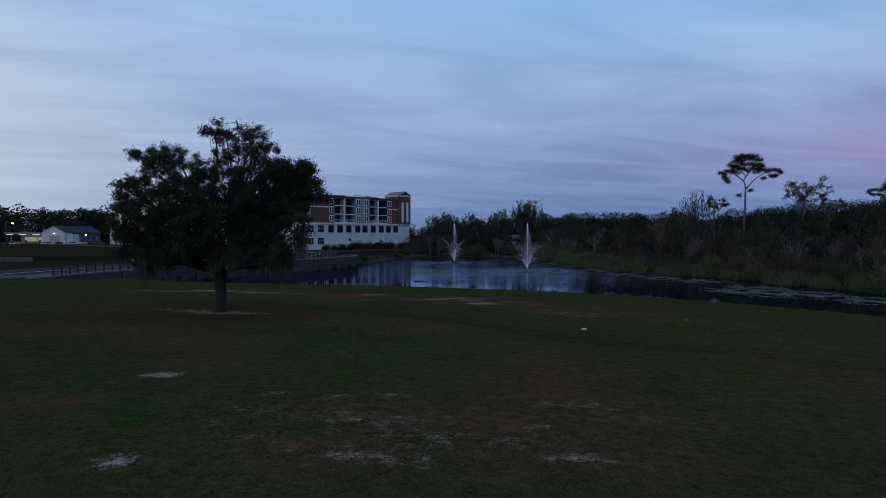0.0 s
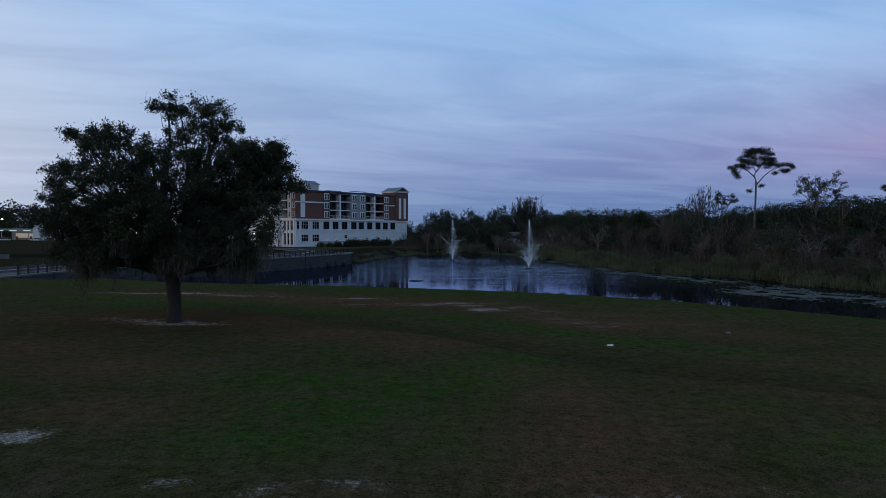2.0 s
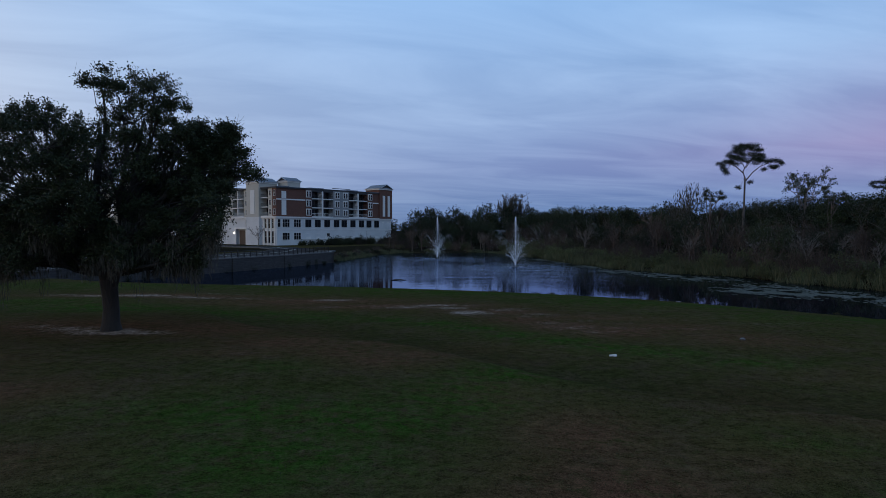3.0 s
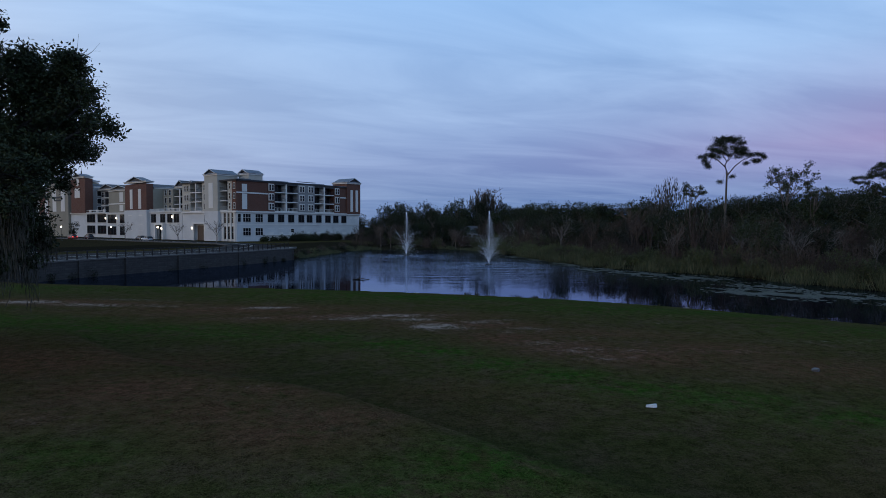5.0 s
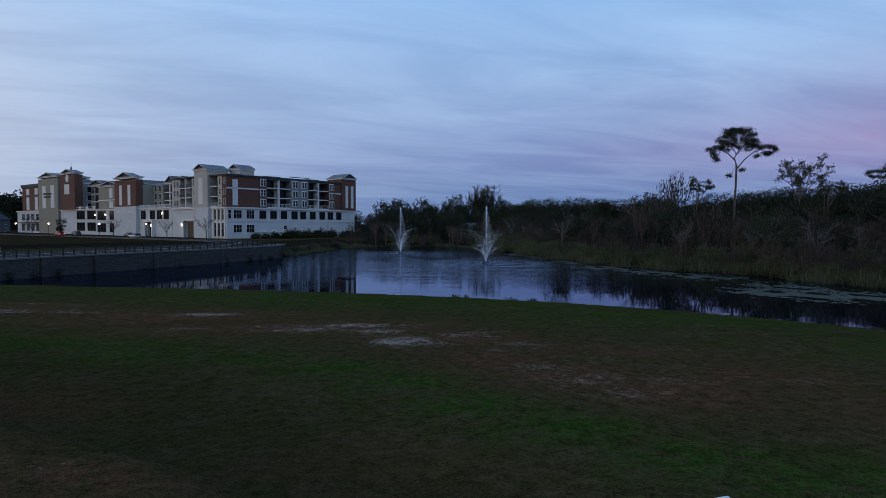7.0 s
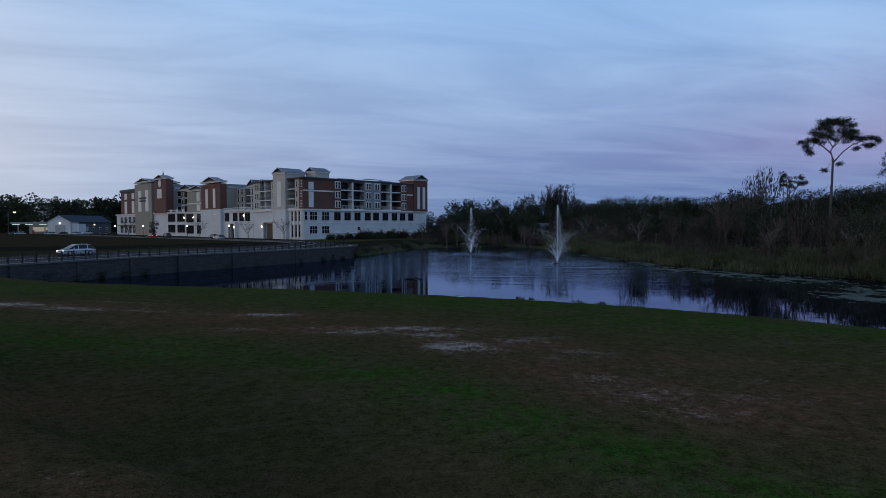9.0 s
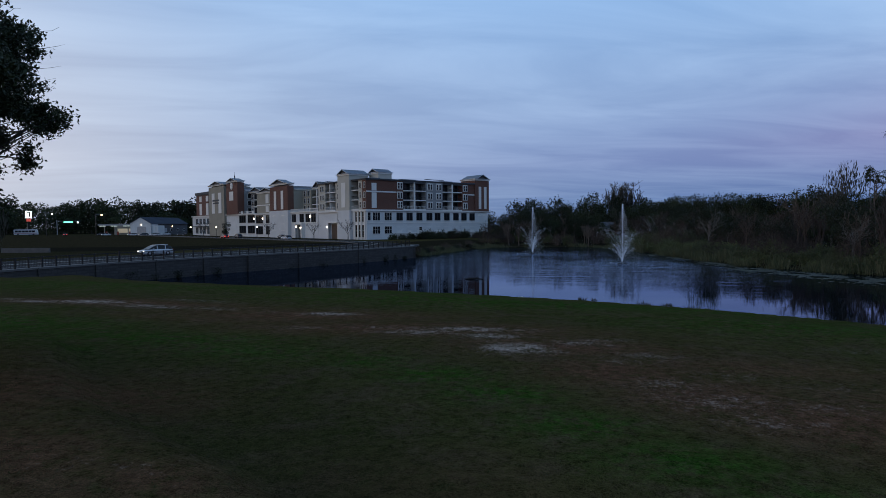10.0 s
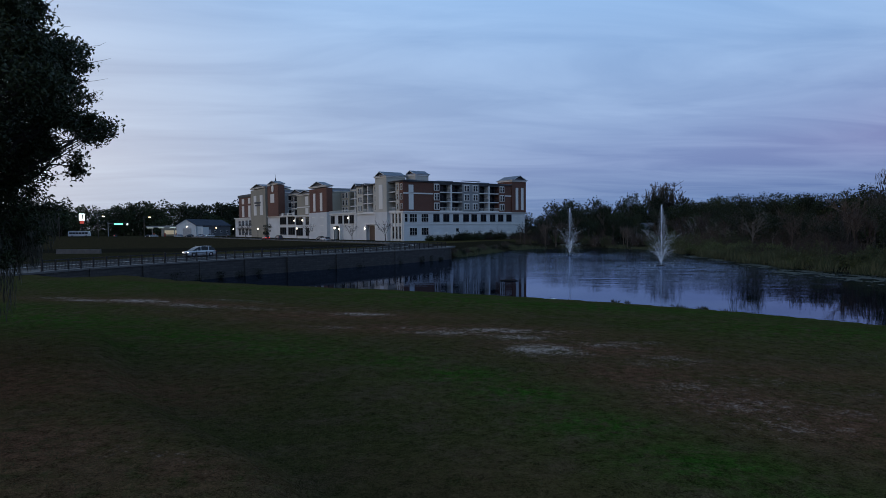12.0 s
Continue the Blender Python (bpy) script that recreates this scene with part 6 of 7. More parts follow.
def moss_tree():
    """A bare domed tree: limbs rising to a brush of fine twigs, moss hanging from the sides."""
    rng = np.random.default_rng(62)
    t = thing("moss_tree", Matrix(), "large leafless domed tree draped with grey moss", "tree", "trees round the pond")
    put("trunk", mesh_of("trunk", *tube_data([(0, 0, -0.4), (0.1, 0, 3), (0.0, 0.1, 7)], [0.62, 0.46, 0.36], 9), M["grey_bark"], True), t)
    bits, hang = [], []
    for i in range(15):
        a, w = i * 2.4, 0.6 + 6.2 * math.sqrt((i + 0.5) / 15)
        top = np.array([w * math.cos(a), w * math.sin(a), 19.2 - 0.10 * w * w + rng.normal() * 0.5])
        tb, pts = limb((0, 0.1, rng.uniform(4.5, 7)), top, 0.20, 0.07, rng, 5, 8, 0.07, -0.05)
        bits.append(tb)
        for k in range(15):
            p = np.array(pts[rng.integers(3, 8)])
            q = p + np.array([math.cos(a), math.sin(a), 0]) * rng.normal() * 0.8 + rng.normal(size=3) * (0.9, 0.9, 0.4) + (0, 0, rng.uniform(0.3, 1.1))
            tb, sub = limb(p, q, 0.10, 0.05, rng, 4, 4, 0.08)
            bits.append(tb)
            for _ in range(6):
                z = np.array(sub[rng.integers(1, 4)])
                bits.append(tube_data([tuple(z), tuple(z + rng.normal(size=3) * (0.5, 0.5, 0.3) + (0, 0, rng.uniform(0.2, 0.9)))], [0.06, 0.03], 3))
            if q[2] < 18.4 and w > 2.5:
                hang += [q, p, (p + q) / 2]
    tagged(put("limb", mesh_of("limb", *join(bits), M["grey_bark"]), t), kind="stuff")
    c = np.array([p + rng.normal(size=3) * (0.35, 0.35, 0.2) - (0, 0, 0.55 * j) for p in hang for j in range(5)])
    mv, mf = blades(c, rng.uniform(0.7, 1.5, len(c)), rng.uniform(0.16, 0.38, len(c)), rng, np.column_stack([rng.normal(size=(len(c), 2)) * 0.15, -np.ones(len(c))]))
    tagged(put("moss", mesh_of("moss", mv, mf, M["moss"]), t, None, "grey hanging moss"), kind="stuff")
    return t


live_oak()
pine = tall_pine()
copy_thing(pine, Matrix.Translation((93, 142, -1.4)) @ Matrix.Rotation(2.2, 4, "Z") @ Matrix.Diagonal((0.85, 0.85, 0.80, 1)))

# wood types, each built once and then copied about the shore
OAKS = [leafy_tree("wood_oak", "dark evergreen tree in the wood round the pond", 21, 11.5, 4.4, 0.36, 3000, "wood_leaf"),
        leafy_tree("wood_oak", "dark evergreen tree in the wood round the pond", 22, 12.5, 3.8, 0.36, 3000, "wood_leaf", 0.3),
        leafy_tree("wood_oak", "rounded evergreen tree in the wood round the pond", 23, 9.5, 4.6, 0.36, 3000, "wood_leaf", 0.15)]
FAROAK = [leafy_tree("far_oak", "dark evergreen tree on the far skyline", 25, 19.0, 8.0, 0.85, 2000, "wood_leaf", 0.12, group="far trees"),
          leafy_tree("far_oak", "dark evergreen tree on the far skyline", 26, 18.0, 8.5, 0.85, 2000, "wood_leaf", 0.10, group="far trees")]
TOWNTREE = [leafy_tree("far_tree", "dark evergreen tree beyond the town street", 27, 19.0, 8.0, 1.4, 760, "wood_leaf", 0.12, group="far trees"),
            leafy_tree("far_tree", "dark evergreen tree beyond the town street", 28, 17.0, 8.5, 1.4, 760, "wood_leaf", 0.10, group="far trees")]
BARE = [bare_tree("bare_tree", "leafless grey-brown tree in the shore thicket", 31, 9.0),
        bare_tree("bare_tree", "leafless grey-brown tree in the shore thicket", 32, 10.5, moss=0.10),
        bare_tree("bare_tree", "slender leafless tree with a few withered leaves", 33, 8.0, leaves=("brown_leaf", 2, 0.22), splay=0.25)]
SPARSE = [clump_tree("sparse_tree", "thin-leaved tree standing above the thicket", 41, 13.2, 2.7, 6),
          clump_tree("sparse_tree", "wide open-crowned tree standing above the thicket", 42, 12.0, 4.0, 9)]
BROWN = [brush("brown_shrub", "tangled brown winter shrub on the shore", 51, 4.2, 2.6, "brown_leaf"),
         brush("brown_shrub", "tangled brown winter shrub on the shore", 52, 5.4, 2.4, "brown_leaf", 46, 800),
         brush("green_shrub", "dull green shrub in the shore thicket", 53, 3.4, 2.4, "shrub_leaf", 36, 1700, 0.29),
         brush("olive_shrub", "low rounded olive-green bush at the water's edge", 55, 2.2, 2.0, "shrub_leaf", 30, 1300, 0.27)]
PALE = bare_tree("dead_tree", "bleached dead tree with bare pale branches in the thicket", 63, 8.0, "pale_bark", splay=0.55)
SNAG = bare_tree("dead_snag", "broken dead trunk with stubby moss-hung branches", 61, 12.0, "grey_bark", moss=0.5, splay=0.10)
GREY = moss_tree()


def stand(src, x, y, s=1.0, turn=0.0, tall=1.0, sink=0.15):
    own = src.scale
    return copy_thing(src, Matrix.Translation((x, y, height(x, y) - sink)) @ Matrix.Rotation(turn, 4, "Z") @ Matrix.Diagonal((s / own.x, s / own.y, s * tall / own.z, 1)))


def place_first(src, x, y, s=1.0, turn=0.0, tall=1.0):
    src.matrix_basis = Matrix.Translation((x, y, height(x, y) - 0.15)) @ Matrix.Rotation(turn, 4, "Z") @ Matrix.Diagonal((s, s, s * tall, 1))


place_first(SNAG, 54.0, 160.0, 1.1, 0.3, 1.32)
stand(SNAG, 51.5, 159.0, 0.9, 2.0, 1.15)
place_first(GREY, 18.8, 262.8, 1.0, 0.4, 1.04)
place_first(SPARSE[0], 55.6, 150.0, 0.95, 0.0, 1.30)
place_first(SPARSE[1], 71.2, 141.3, 1.2, 1.0, 1.3)
for i, (x, y, s, tall) in enumerate([(76.2, 139, 0.95, 1.2), (65.0, 146, 0.8, 1.25), (33, 172, 0.6, 1.1), (82.5, 140, 0.9, 1.15), (60.4, 148, 0.55, 1.5), (47.0, 166, 0.62, 1.2), (89.0, 139, 1.05, 1.1)]):
    stand(SPARSE[i % 2], x, y, s, i * 1.3, tall)
firsts = {id(o): False for o in OAKS + BARE + BROWN + FAROAK + TOWNTREE + [PALE]}


def grow(src, x, y, s, turn, tall=1.0):
    if not firsts[id(src)]:
        firsts[id(src)] = True
        place_first(src, x, y, s, turn, tall)
    else:
        stand(src, x, y, s, turn, tall)


def scatter(n, x0, x1, y0, y1, s0, s1, kinds, scale, seed, tall=(0.9, 1.15), gap=2.0, keep=None):
    """Stands of one sort on the far shore: only where the pond's edge is s0 to s1 metres away."""
    rng = np.random.default_rng(seed)
    done, tries = [], 0
    while len(done) < n and tries < n * 60:
        tries += 1
        x, y = rng.uniform(x0, x1), rng.uniform(y0, y1)
        s, kind = pond_distance(np.array([x]), np.array([y]))
        if kind[0] != 1 or not s0 < s[0] < s1 or any((x - a) ** 2 + (y - b) ** 2 < gap ** 2 for a, b in done) or (keep and not keep(x, y)):
            continue
        done.append((x, y))
        near = min(1.0, max(0.85, math.hypot(x, y - 20) / 125))
        grow(kinds[rng.integers(len(kinds))], x, y, rng.uniform(*scale) * near, rng.uniform(0, 6.28), rng.uniform(*tall))


east_side = lambda x, y: x > 12  # noqa: E731
scatter(60, 14, 95, 40, 205, 0.8, 4.0, [BROWN[3], BROWN[3], BROWN[2]], (0.6, 1.05), 11, gap=1.8, keep=east_side)
scatter(110, 14, 95, 40, 205, 2.5, 9.0, [BROWN[0], BROWN[1], BROWN[2], BROWN[2], BROWN[3]], (0.6, 1.15), 1, gap=1.9, keep=east_side)
scatter(80, 16, 100, 45, 205, 7.0, 18.0, [BROWN[0], BROWN[1], BARE[2], BROWN[2], OAKS[2]], (0.62, 1.05), 2, gap=2.4, keep=east_side)
scatter(10, 20, 90, 60, 195, 8.0, 18.0, [PALE], (0.7, 1.05), 12, gap=6.0, keep=east_side)
scatter(48, 18, 105, 50, 210, 13.0, 28.0, BARE + [BROWN[1], OAKS[2]], (0.60, 0.82), 3, gap=3.0, keep=east_side)
scatter(44, 25, 125, 55, 215, 24.0, 50.0, OAKS + BARE[:1], (0.60, 0.80), 4, gap=4.5, keep=east_side)
scatter(44, 30, 150, 60, 240, 42.0, 80.0, FAROAK, (0.54, 0.68), 5, gap=5.5, keep=east_side)
scatter(40, 38, 100, 45, 150, 7.0, 22.0, [BARE[0], BARE[1], BARE[2], PALE], (0.78, 1.12), 14, gap=3.2, keep=east_side)
# the closed dark row at the back of the wood, its tops rising towards the east
row_rng = np.random.default_rng(77)
for k in range(46):
    b = 0.112 + 0.66 * k / 45
    y = float(np.interp(b, [0.10, 0.31, 0.45, 0.78], [252, 196, 176, 150])) + row_rng.normal() * 4
    x = 0.5 + b * (y - 24.3)
    top = 3.6 + (y - 24.3) * float(np.interp(b, [0.119, 0.166, 0.213, 0.308, 0.355, 0.45, 0.50, 0.60, 0.69, 0.78], [0.033, 0.043, 0.042, 0.045, 0.042, 0.047, 0.056, 0.060, 0.067, 0.080])) + row_rng.normal() * 0.35
    i = int(row_rng.integers(3))
    grow(OAKS[i], x, y, (top - height(x, y)) / (11.2, 12.1, 9.2)[i], row_rng.uniform(0, 6.28))
# far end of the pond
scatter(40, -26, 30, 196, 216, 1.5, 14.0, [BROWN[0], BROWN[2], BROWN[1], BARE[0]], (0.55, 0.85), 6, gap=2.4)
scatter(34, -22, 40, 208, 240, 12.0, 42.0, OAKS + [BARE[1]], (0.68, 0.9), 7, gap=4.0)
scatter(36, -20, 70, 238, 310, 40.0, 110.0, FAROAK, (0.62, 0.80), 8, gap=6.0)
for i, (x, y, s) in enumerate([(-15.7, 284.8, 0.86), (-34, 258, 0.56), (-30, 250, 0.52), (-38, 268, 0.62), (-24, 262, 0.56), (-20, 248, 0.5), (-8, 270, 0.58), (2, 262, 0.54), (32, 268, 0.6), (8, 252, 0.48)]):
    grow(FAROAK[i % 2], x, y, s, i * 0.9)
for i, (x, y, s) in enumerate([(7.5, 219, 1.0), (10.5, 221, 0.9), (14.5, 219.5, 1.05), (12.5, 216, 0.8)]):
    grow(BROWN[2 if i % 2 else 0], x, y, s, i * 1.1)
# trees far off beyond the town
rng = np.random.default_rng(9)
for i in range(120):
    t = i / 119
    x, y = -500 + 330 * t + rng.normal() * 10, 295 + 165 * t + rng.normal() * 14
    grow(TOWNTREE[i % 2], x, y, rng.uniform(1.05, 1.35), rng.uniform(0, 6.28), rng.uniform(0.85, 1.08))
LAKE = brush("lakeside_shrub", "dense dark evergreen shrub before the white facade", 54, 4.0, 2.2, "wood_leaf", 50, 3000, 0.32)
firsts[id(LAKE)] = False
for i in range(60):
    t = i / 59
    grow(TOWNTREE[i % 2], -470 + 300 * t + rng.normal() * 6, 280 + 150 * t + rng.normal() * 6, rng.uniform(0.7, 0.95), rng.uniform(0, 6.28), rng.uniform(0.6, 0.85))
# shrubs before the lakeside front of the corner block
for i, (u, d, s, k) in enumerate([(5.5, 6, 0.55, 2), (8.5, 6.5, 0.5, 2), (11.5, 7, 0.6, 2), (15.5, 8, 0.75, 2), (17.5, 8.5, 0.85, 2), (22.5, 8, 0.8, 2), (27, 8.5, 0.85, 2), (29.5, 8, 0.95, 0), (31.5, 9, 0.8, 2),
                                  (37, 9, 0.6, 2), (39.5, 8.5, 0.8, 2), (41.5, 9, 0.75, 2), (44, 9, 0.6, 2), (50, 8, 0.9, 2), (53, 6, 1.0, 2), (55, 1, 1.1, 2), (13, 10, 0.6, 2), (34, 11, 0.6, 0), (47, 11, 0.6, 0), (25, 11, 0.5, 0)]):
    p = CORNER @ Vector((u, -d, 0))
    grow(LAKE if k == 2 else BROWN[0], p.x, p.y, s * 1.1, i * 0.7, 0.85)
for i in range(15):
    a = 142 + 3.4 * i
    grow(BROWN[i % 2] if i % 3 else LAKE, -32 + 0.12 * (a - 142) + 0.8 * math.sin(i * 2.2), a, 0.42 + 0.1 * math.sin(i), i * 0.9, 0.8)
STREET = bare_tree("street_tree", "small leafless street tree in front of the block", 71, 6.5, "grey_bark", group="street trees", splay=0.6)
place_first(STREET, -63.9, 191.7, 1.0)
for x, y, s in ((-81.0, 205.5, 0.9), (-104.1, 218.7, 0.95), (-146.5, 243.0, 1.1)):
    stand(STREET, x, y, s, x)
stand(OAKS[1], -125.4, 226.2, 0.52, 0.5, 1.0)

# ---- reeds, lily pads and grass ----


def shore_points(n, s0, s1, seed, box, keep=None):
    rng = np.random.default_rng(seed)
    got = []
    while sum(len(g) for g in got) < n:
        p = rng.uniform((box[0], box[2]), (box[1], box[3]), size=(20000, 2))
        s, kind = pond_distance(p[:, 0], p[:, 1])
        ok = (kind == 1) & (s > s0) & (s < s1)
        if keep is not None:
            ok &= keep(p, s)
        got.append(p[ok])
    return np.concatenate(got)[:n], rng


def reeds():
    clumps, rng = shore_points(430, -1.4, 3.4, 81, (-32, 78, 42, 206), lambda p, s: (np.sin(p[:, 1] * 0.31) + np.sin(p[:, 0] * 0.47 + p[:, 1] * 0.13) > -0.5) & ((p[:, 0] > -24) | (p[:, 1] > 141)))
    c, tall, lean = [], [], []
    for x, y in clumps:
        n, r, h = rng.integers(24, 80), rng.uniform(0.35, 1.2), rng.uniform(0.9, 2.3) * (1.0 if x > 12 else 0.5)
        q = rng.normal(size=(n, 2)) * r * 0.6
        c.append(np.column_stack([x + q[:, 0], y + q[:, 1]]))
        tall.append(h * rng.uniform(0.5, 1.1, n))
        lean.append(q * 0.22 + rng.normal(size=(n, 2)) * 0.2)
    p, tall, lean = np.concatenate(c), np.concatenate(tall), np.concatenate(lean)
    z = np.maximum(land(p[:, 0], p[:, 1]), WATER - 0.1)
    v, f = blades(np.column_stack([p, z]), tall, rng.uniform(0.035, 0.08, len(p)), rng, np.column_stack([lean, np.ones(len(p))]), 0.1)
    tagged(new("reeds", mesh_of("reeds", v, f, M["reed"])), "clumped grey-green and straw-coloured reeds along the shore", "reeds", kind="stuff")


def lily_pads():
    rng = np.random.default_rng(82)
    rafts = [(29, 104, 3.0, 4.0), (33, 97, 3.5, 4.0), (25, 112, 2.5, 4.0), (36, 84, 3.0, 4.5), (39, 77, 3.0, 4.0), (42, 70, 3.0, 4.0), (22.5, 126, 1.6, 5.0), (20, 142, 1.6, 5.0), (17.5, 152, 1.4, 4.0), (45, 66, 3.0, 3.5), (31, 80, 2.4, 3.0), (34, 77, 2.4, 3.0)]
    p = np.concatenate([np.array((x, y)) + rng.normal(size=(620, 2)) * (a * 0.6, b_ * 0.6) for x, y, a, b_ in rafts])
    s, _ = pond_distance(p[:, 0], p[:, 1])
    p = p[(s < -0.6) & (np.sin(p[:, 0] * 1.7 + 1.1 * np.sin(p[:, 1] * 0.9)) + np.sin(p[:, 1] * 1.3 + p[:, 0] * 0.6) > -0.6)]
    r = rng.uniform(0.12, 0.30, len(p))
    a = np.linspace(0.25, 2 * math.pi - 0.25, 8)
    turn = rng.uniform(0, 6.28, len(p))
    v = np.zeros((len(p), 9, 3))
    v[:, 0, :2] = p
    v[:, 1:, 0] = p[:, :1] + r[:, None] * np.cos(a + turn[:, None])
    v[:, 1:, 1] = p[:, 1:] + r[:, None] * np.sin(a + turn[:, None])
    v[:, :, 2] = WATER + 0.012 + rng.uniform(0, 0.012, (len(p), 1)) + rng.uniform(0, 0.02, (len(p), 9))
    k = 9 * np.arange(len(p))[:, None]
    f = np.concatenate([k + [0, i, i + 1] for i in range(1, 8)])
    tagged(new("lily_pads", mesh_of("lily_pads", v.reshape(-1, 3), f, M["pad"])), "floating lily pads in rafts near the reeds", "lily pads", kind="stuff")


def grass_blades():
    rng = np.random.default_rng(83)
    n = 130000
    y = 8 + 54 * rng.random(n) ** 1.5
    x = rng.uniform(-1, 1, n) * (6 + 0.55 * y) - 2
    keep = np.hypot(x + 15.1, y - 34.4) > 1.3
    x, y = x[keep], y[keep]
    s, _ = pond_distance(x, y)
    x, y = x[s > 3], y[s > 3]
    c = np.column_stack([x, y, land(x, y) - 0.005])
    up = np.column_stack([rng.normal(size=(len(x), 2)) * 0.35, np.ones(len(x))])
    v, f = blades(c, rng.uniform(0.022, 0.062, len(x)), rng.uniform(0.007, 0.015, len(x)), rng, up, 0.1)
    tagged(new("grass", mesh_of("grass", v, f, M["grass"])), "short uneven blades of mown winter grass", "grass", kind="stuff")


def shore_tufts():
    rng = np.random.default_rng(84)
    line = offset(CREST, 0.5)
    c, up, tall = [], [], []
    for i in range(90):
        k = rng.integers(5, len(line) - 3)
        t = rng.random()
        x, y = line[k][0] * (1 - t) + line[k + 1][0] * t, line[k][1] * (1 - t) + line[k + 1][1] * t + rng.normal() * 0.3
        n = rng.integers(14, 44)
        q = rng.normal(size=(n, 2)) * rng.uniform(0.06, 0.22)
        c.append(np.column_stack([x + q[:, 0], y + q[:, 1], np.full(n, height(x, y) - 0.02)]))
        up.append(np.column_stack([q * 2.2 + rng.normal(size=(n, 2)) * 0.3, np.ones(n)]))
        tall.append(rng.uniform(0.10, 0.34) * rng.uniform(0.6, 1.1, n))
    v, f = blades(np.concatenate(c), np.concatenate(tall), 0.03, rng, np.concatenate(up), 0.1)
    tagged(new("shore_tufts", mesh_of("shore_tufts", v, f, M["grass"])), "rough dark grass tufts along the top of the bank", "grass", kind="stuff")


shore_tufts()
reeds()
lily_pads()
grass_blades()

# ---- the fountains ----


def fountain(x, y, tall, seed):
    """A floating fountain: ring float with nozzle, one high jet and a fan of lower ones."""
    rng = np.random.default_rng(seed)
    t = thing("fountain", pose(x, y, WATER), "floating pond fountain throwing a tall white jet and lower sprays", "fountain", "fountains in the pond")
    v, f = lathe([(0.2, -0.15), (0.62, -0.1), (0.70, 0.02), (0.62, 0.10), (0.25, 0.12)], 18)
    put("float", mesh_of("float", v, f, M["rail"], True), t)
    v, f = lathe([(0.10, 0.1), (0.10, 0.32), (0.06, 0.42)], 10)
    put("nozzle", mesh_of("nozzle", v, f, M["metal"], True), t)

    def arc(n, vx, vz, az, jitter, t0=0.0, t1=1.0, size=(0.10, 0.24)):
        """Drops thrown out at speeds vx, vz towards the bearing az."""
        life = 2 * vz / 9.81
        tt = rng.uniform(t0, t1, n) * life
        g = rng.normal(size=(n, 3)) * (0.03 + jitter * tt[:, None] / life)
        r, z = vx * tt, vz * tt - 4.905 * tt ** 2
        c = np.column_stack([r * np.cos(az), r * np.sin(az), z + 0.35]) + g
        d = np.column_stack([vx * np.cos(az) * np.ones(n), vx * np.sin(az) * np.ones(n), vz - 9.81 * tt]) + rng.normal(size=(n, 3)) * 0.3
        ok = c[:, 2] > 0.02
        return c[ok], d[ok], rng.uniform(*size, n)[ok]

    vz = math.sqrt(2 * 9.81 * tall)
    # the thin core, pointed at its top, and the veil of falling drops blown to one side
    core = arc(2000, 0.03, vz, 0.0, 0.035, 0.0, 0.5, (0.05, 0.13))
    n = 8200
    h = tall * (1 - rng.beta(1.3, 2.2, n))
    w = 0.05 + 0.10 * (tall - h)
    veil = np.column_stack([rng.normal(size=n) * w + 0.07 * (tall - h), rng.normal(size=n) * w, h + 0.3])
    some = [core, (veil, np.column_stack([rng.normal(size=(n, 2)) * 0.2, -np.ones(n)]), rng.uniform(0.02, 0.055, n))]
    v, f = blades(np.concatenate([a[0] for a in some]), np.concatenate([a[2] for a in some]), 0.011, rng, np.concatenate([a[1] for a in some]), 0.3)
    put("jet", mesh_of("jet", v, f, M["spray"]), t, None, "tall white central jet")
    low = []
    for k in range(16):
        az = 2 * math.pi * (k + rng.uniform(-0.25, 0.25)) / 16
        up_, reach = tall * rng.uniform(0.46, 0.62), rng.uniform(2.6, 3.8)
        w = math.sqrt(2 * 9.81 * up_)
        out_ = reach * 9.81 / w
        low.append(arc(170, out_, w, az, 0.06, 0.0, 0.40, (0.03, 0.08)))
        low.append(arc(120, out_, w, az, 0.25, 0.25, 0.6, (0.02, 0.05)))
        low.append(arc(110, out_, w, az, 0.9, 0.5, 1.0, (0.015, 0.035)))
    for k in range(52):
        az, up_, reach = rng.uniform(0, 6.28), tall * rng.uniform(0.18, 0.5), rng.uniform(0.5, 2.5)
        w = math.sqrt(2 * 9.81 * up_)
        low.append(arc(260, reach * 9.81 / w, w, az, 0.12, 0.0, 0.5, (0.03, 0.08)))
    n = 5200
    mist = np.column_stack([rng.normal(size=(n, 2)) * 1.2 + (0.5, 0), np.abs(rng.normal(size=n)) * 1.9 + 0.1])
    low.append((mist, rng.normal(size=(n, 3)), rng.uniform(0.02, 0.045, n)))
    v, f = blades(np.concatenate([a[0] for a in low]), np.concatenate([a[2] for a in low]), 0.009, rng, np.concatenate([a[1] for a in low]), 0.3)
    tagged(put("spray", mesh_of("spray", v, f, M["spray"]), t, None, "ring of lower white sprays"), kind="stuff")
    n = 320
    r, a = np.abs(rng.normal(size=n)) * 1.6 + 0.3, rng.uniform(0, 6.28, n)
    c = np.column_stack([r * np.cos(a), r * np.sin(a), rng.uniform(0.005, 0.03, n)])
    v, f = blades(c, rng.uniform(0.02, 0.07, n), 0.025, rng, np.column_stack([rng.normal(size=(n, 2)), np.full(n, 0.05)]), 0.2)
    tagged(put("foam", mesh_of("foam", v, f, M["spray"]), t), kind="stuff")
    return t


fountain(8.65, 124.1, 9.0, 91)
fountain(-7.6, 156.6, 9.6, 92)

# ---- vehicles, lamps and small things ----


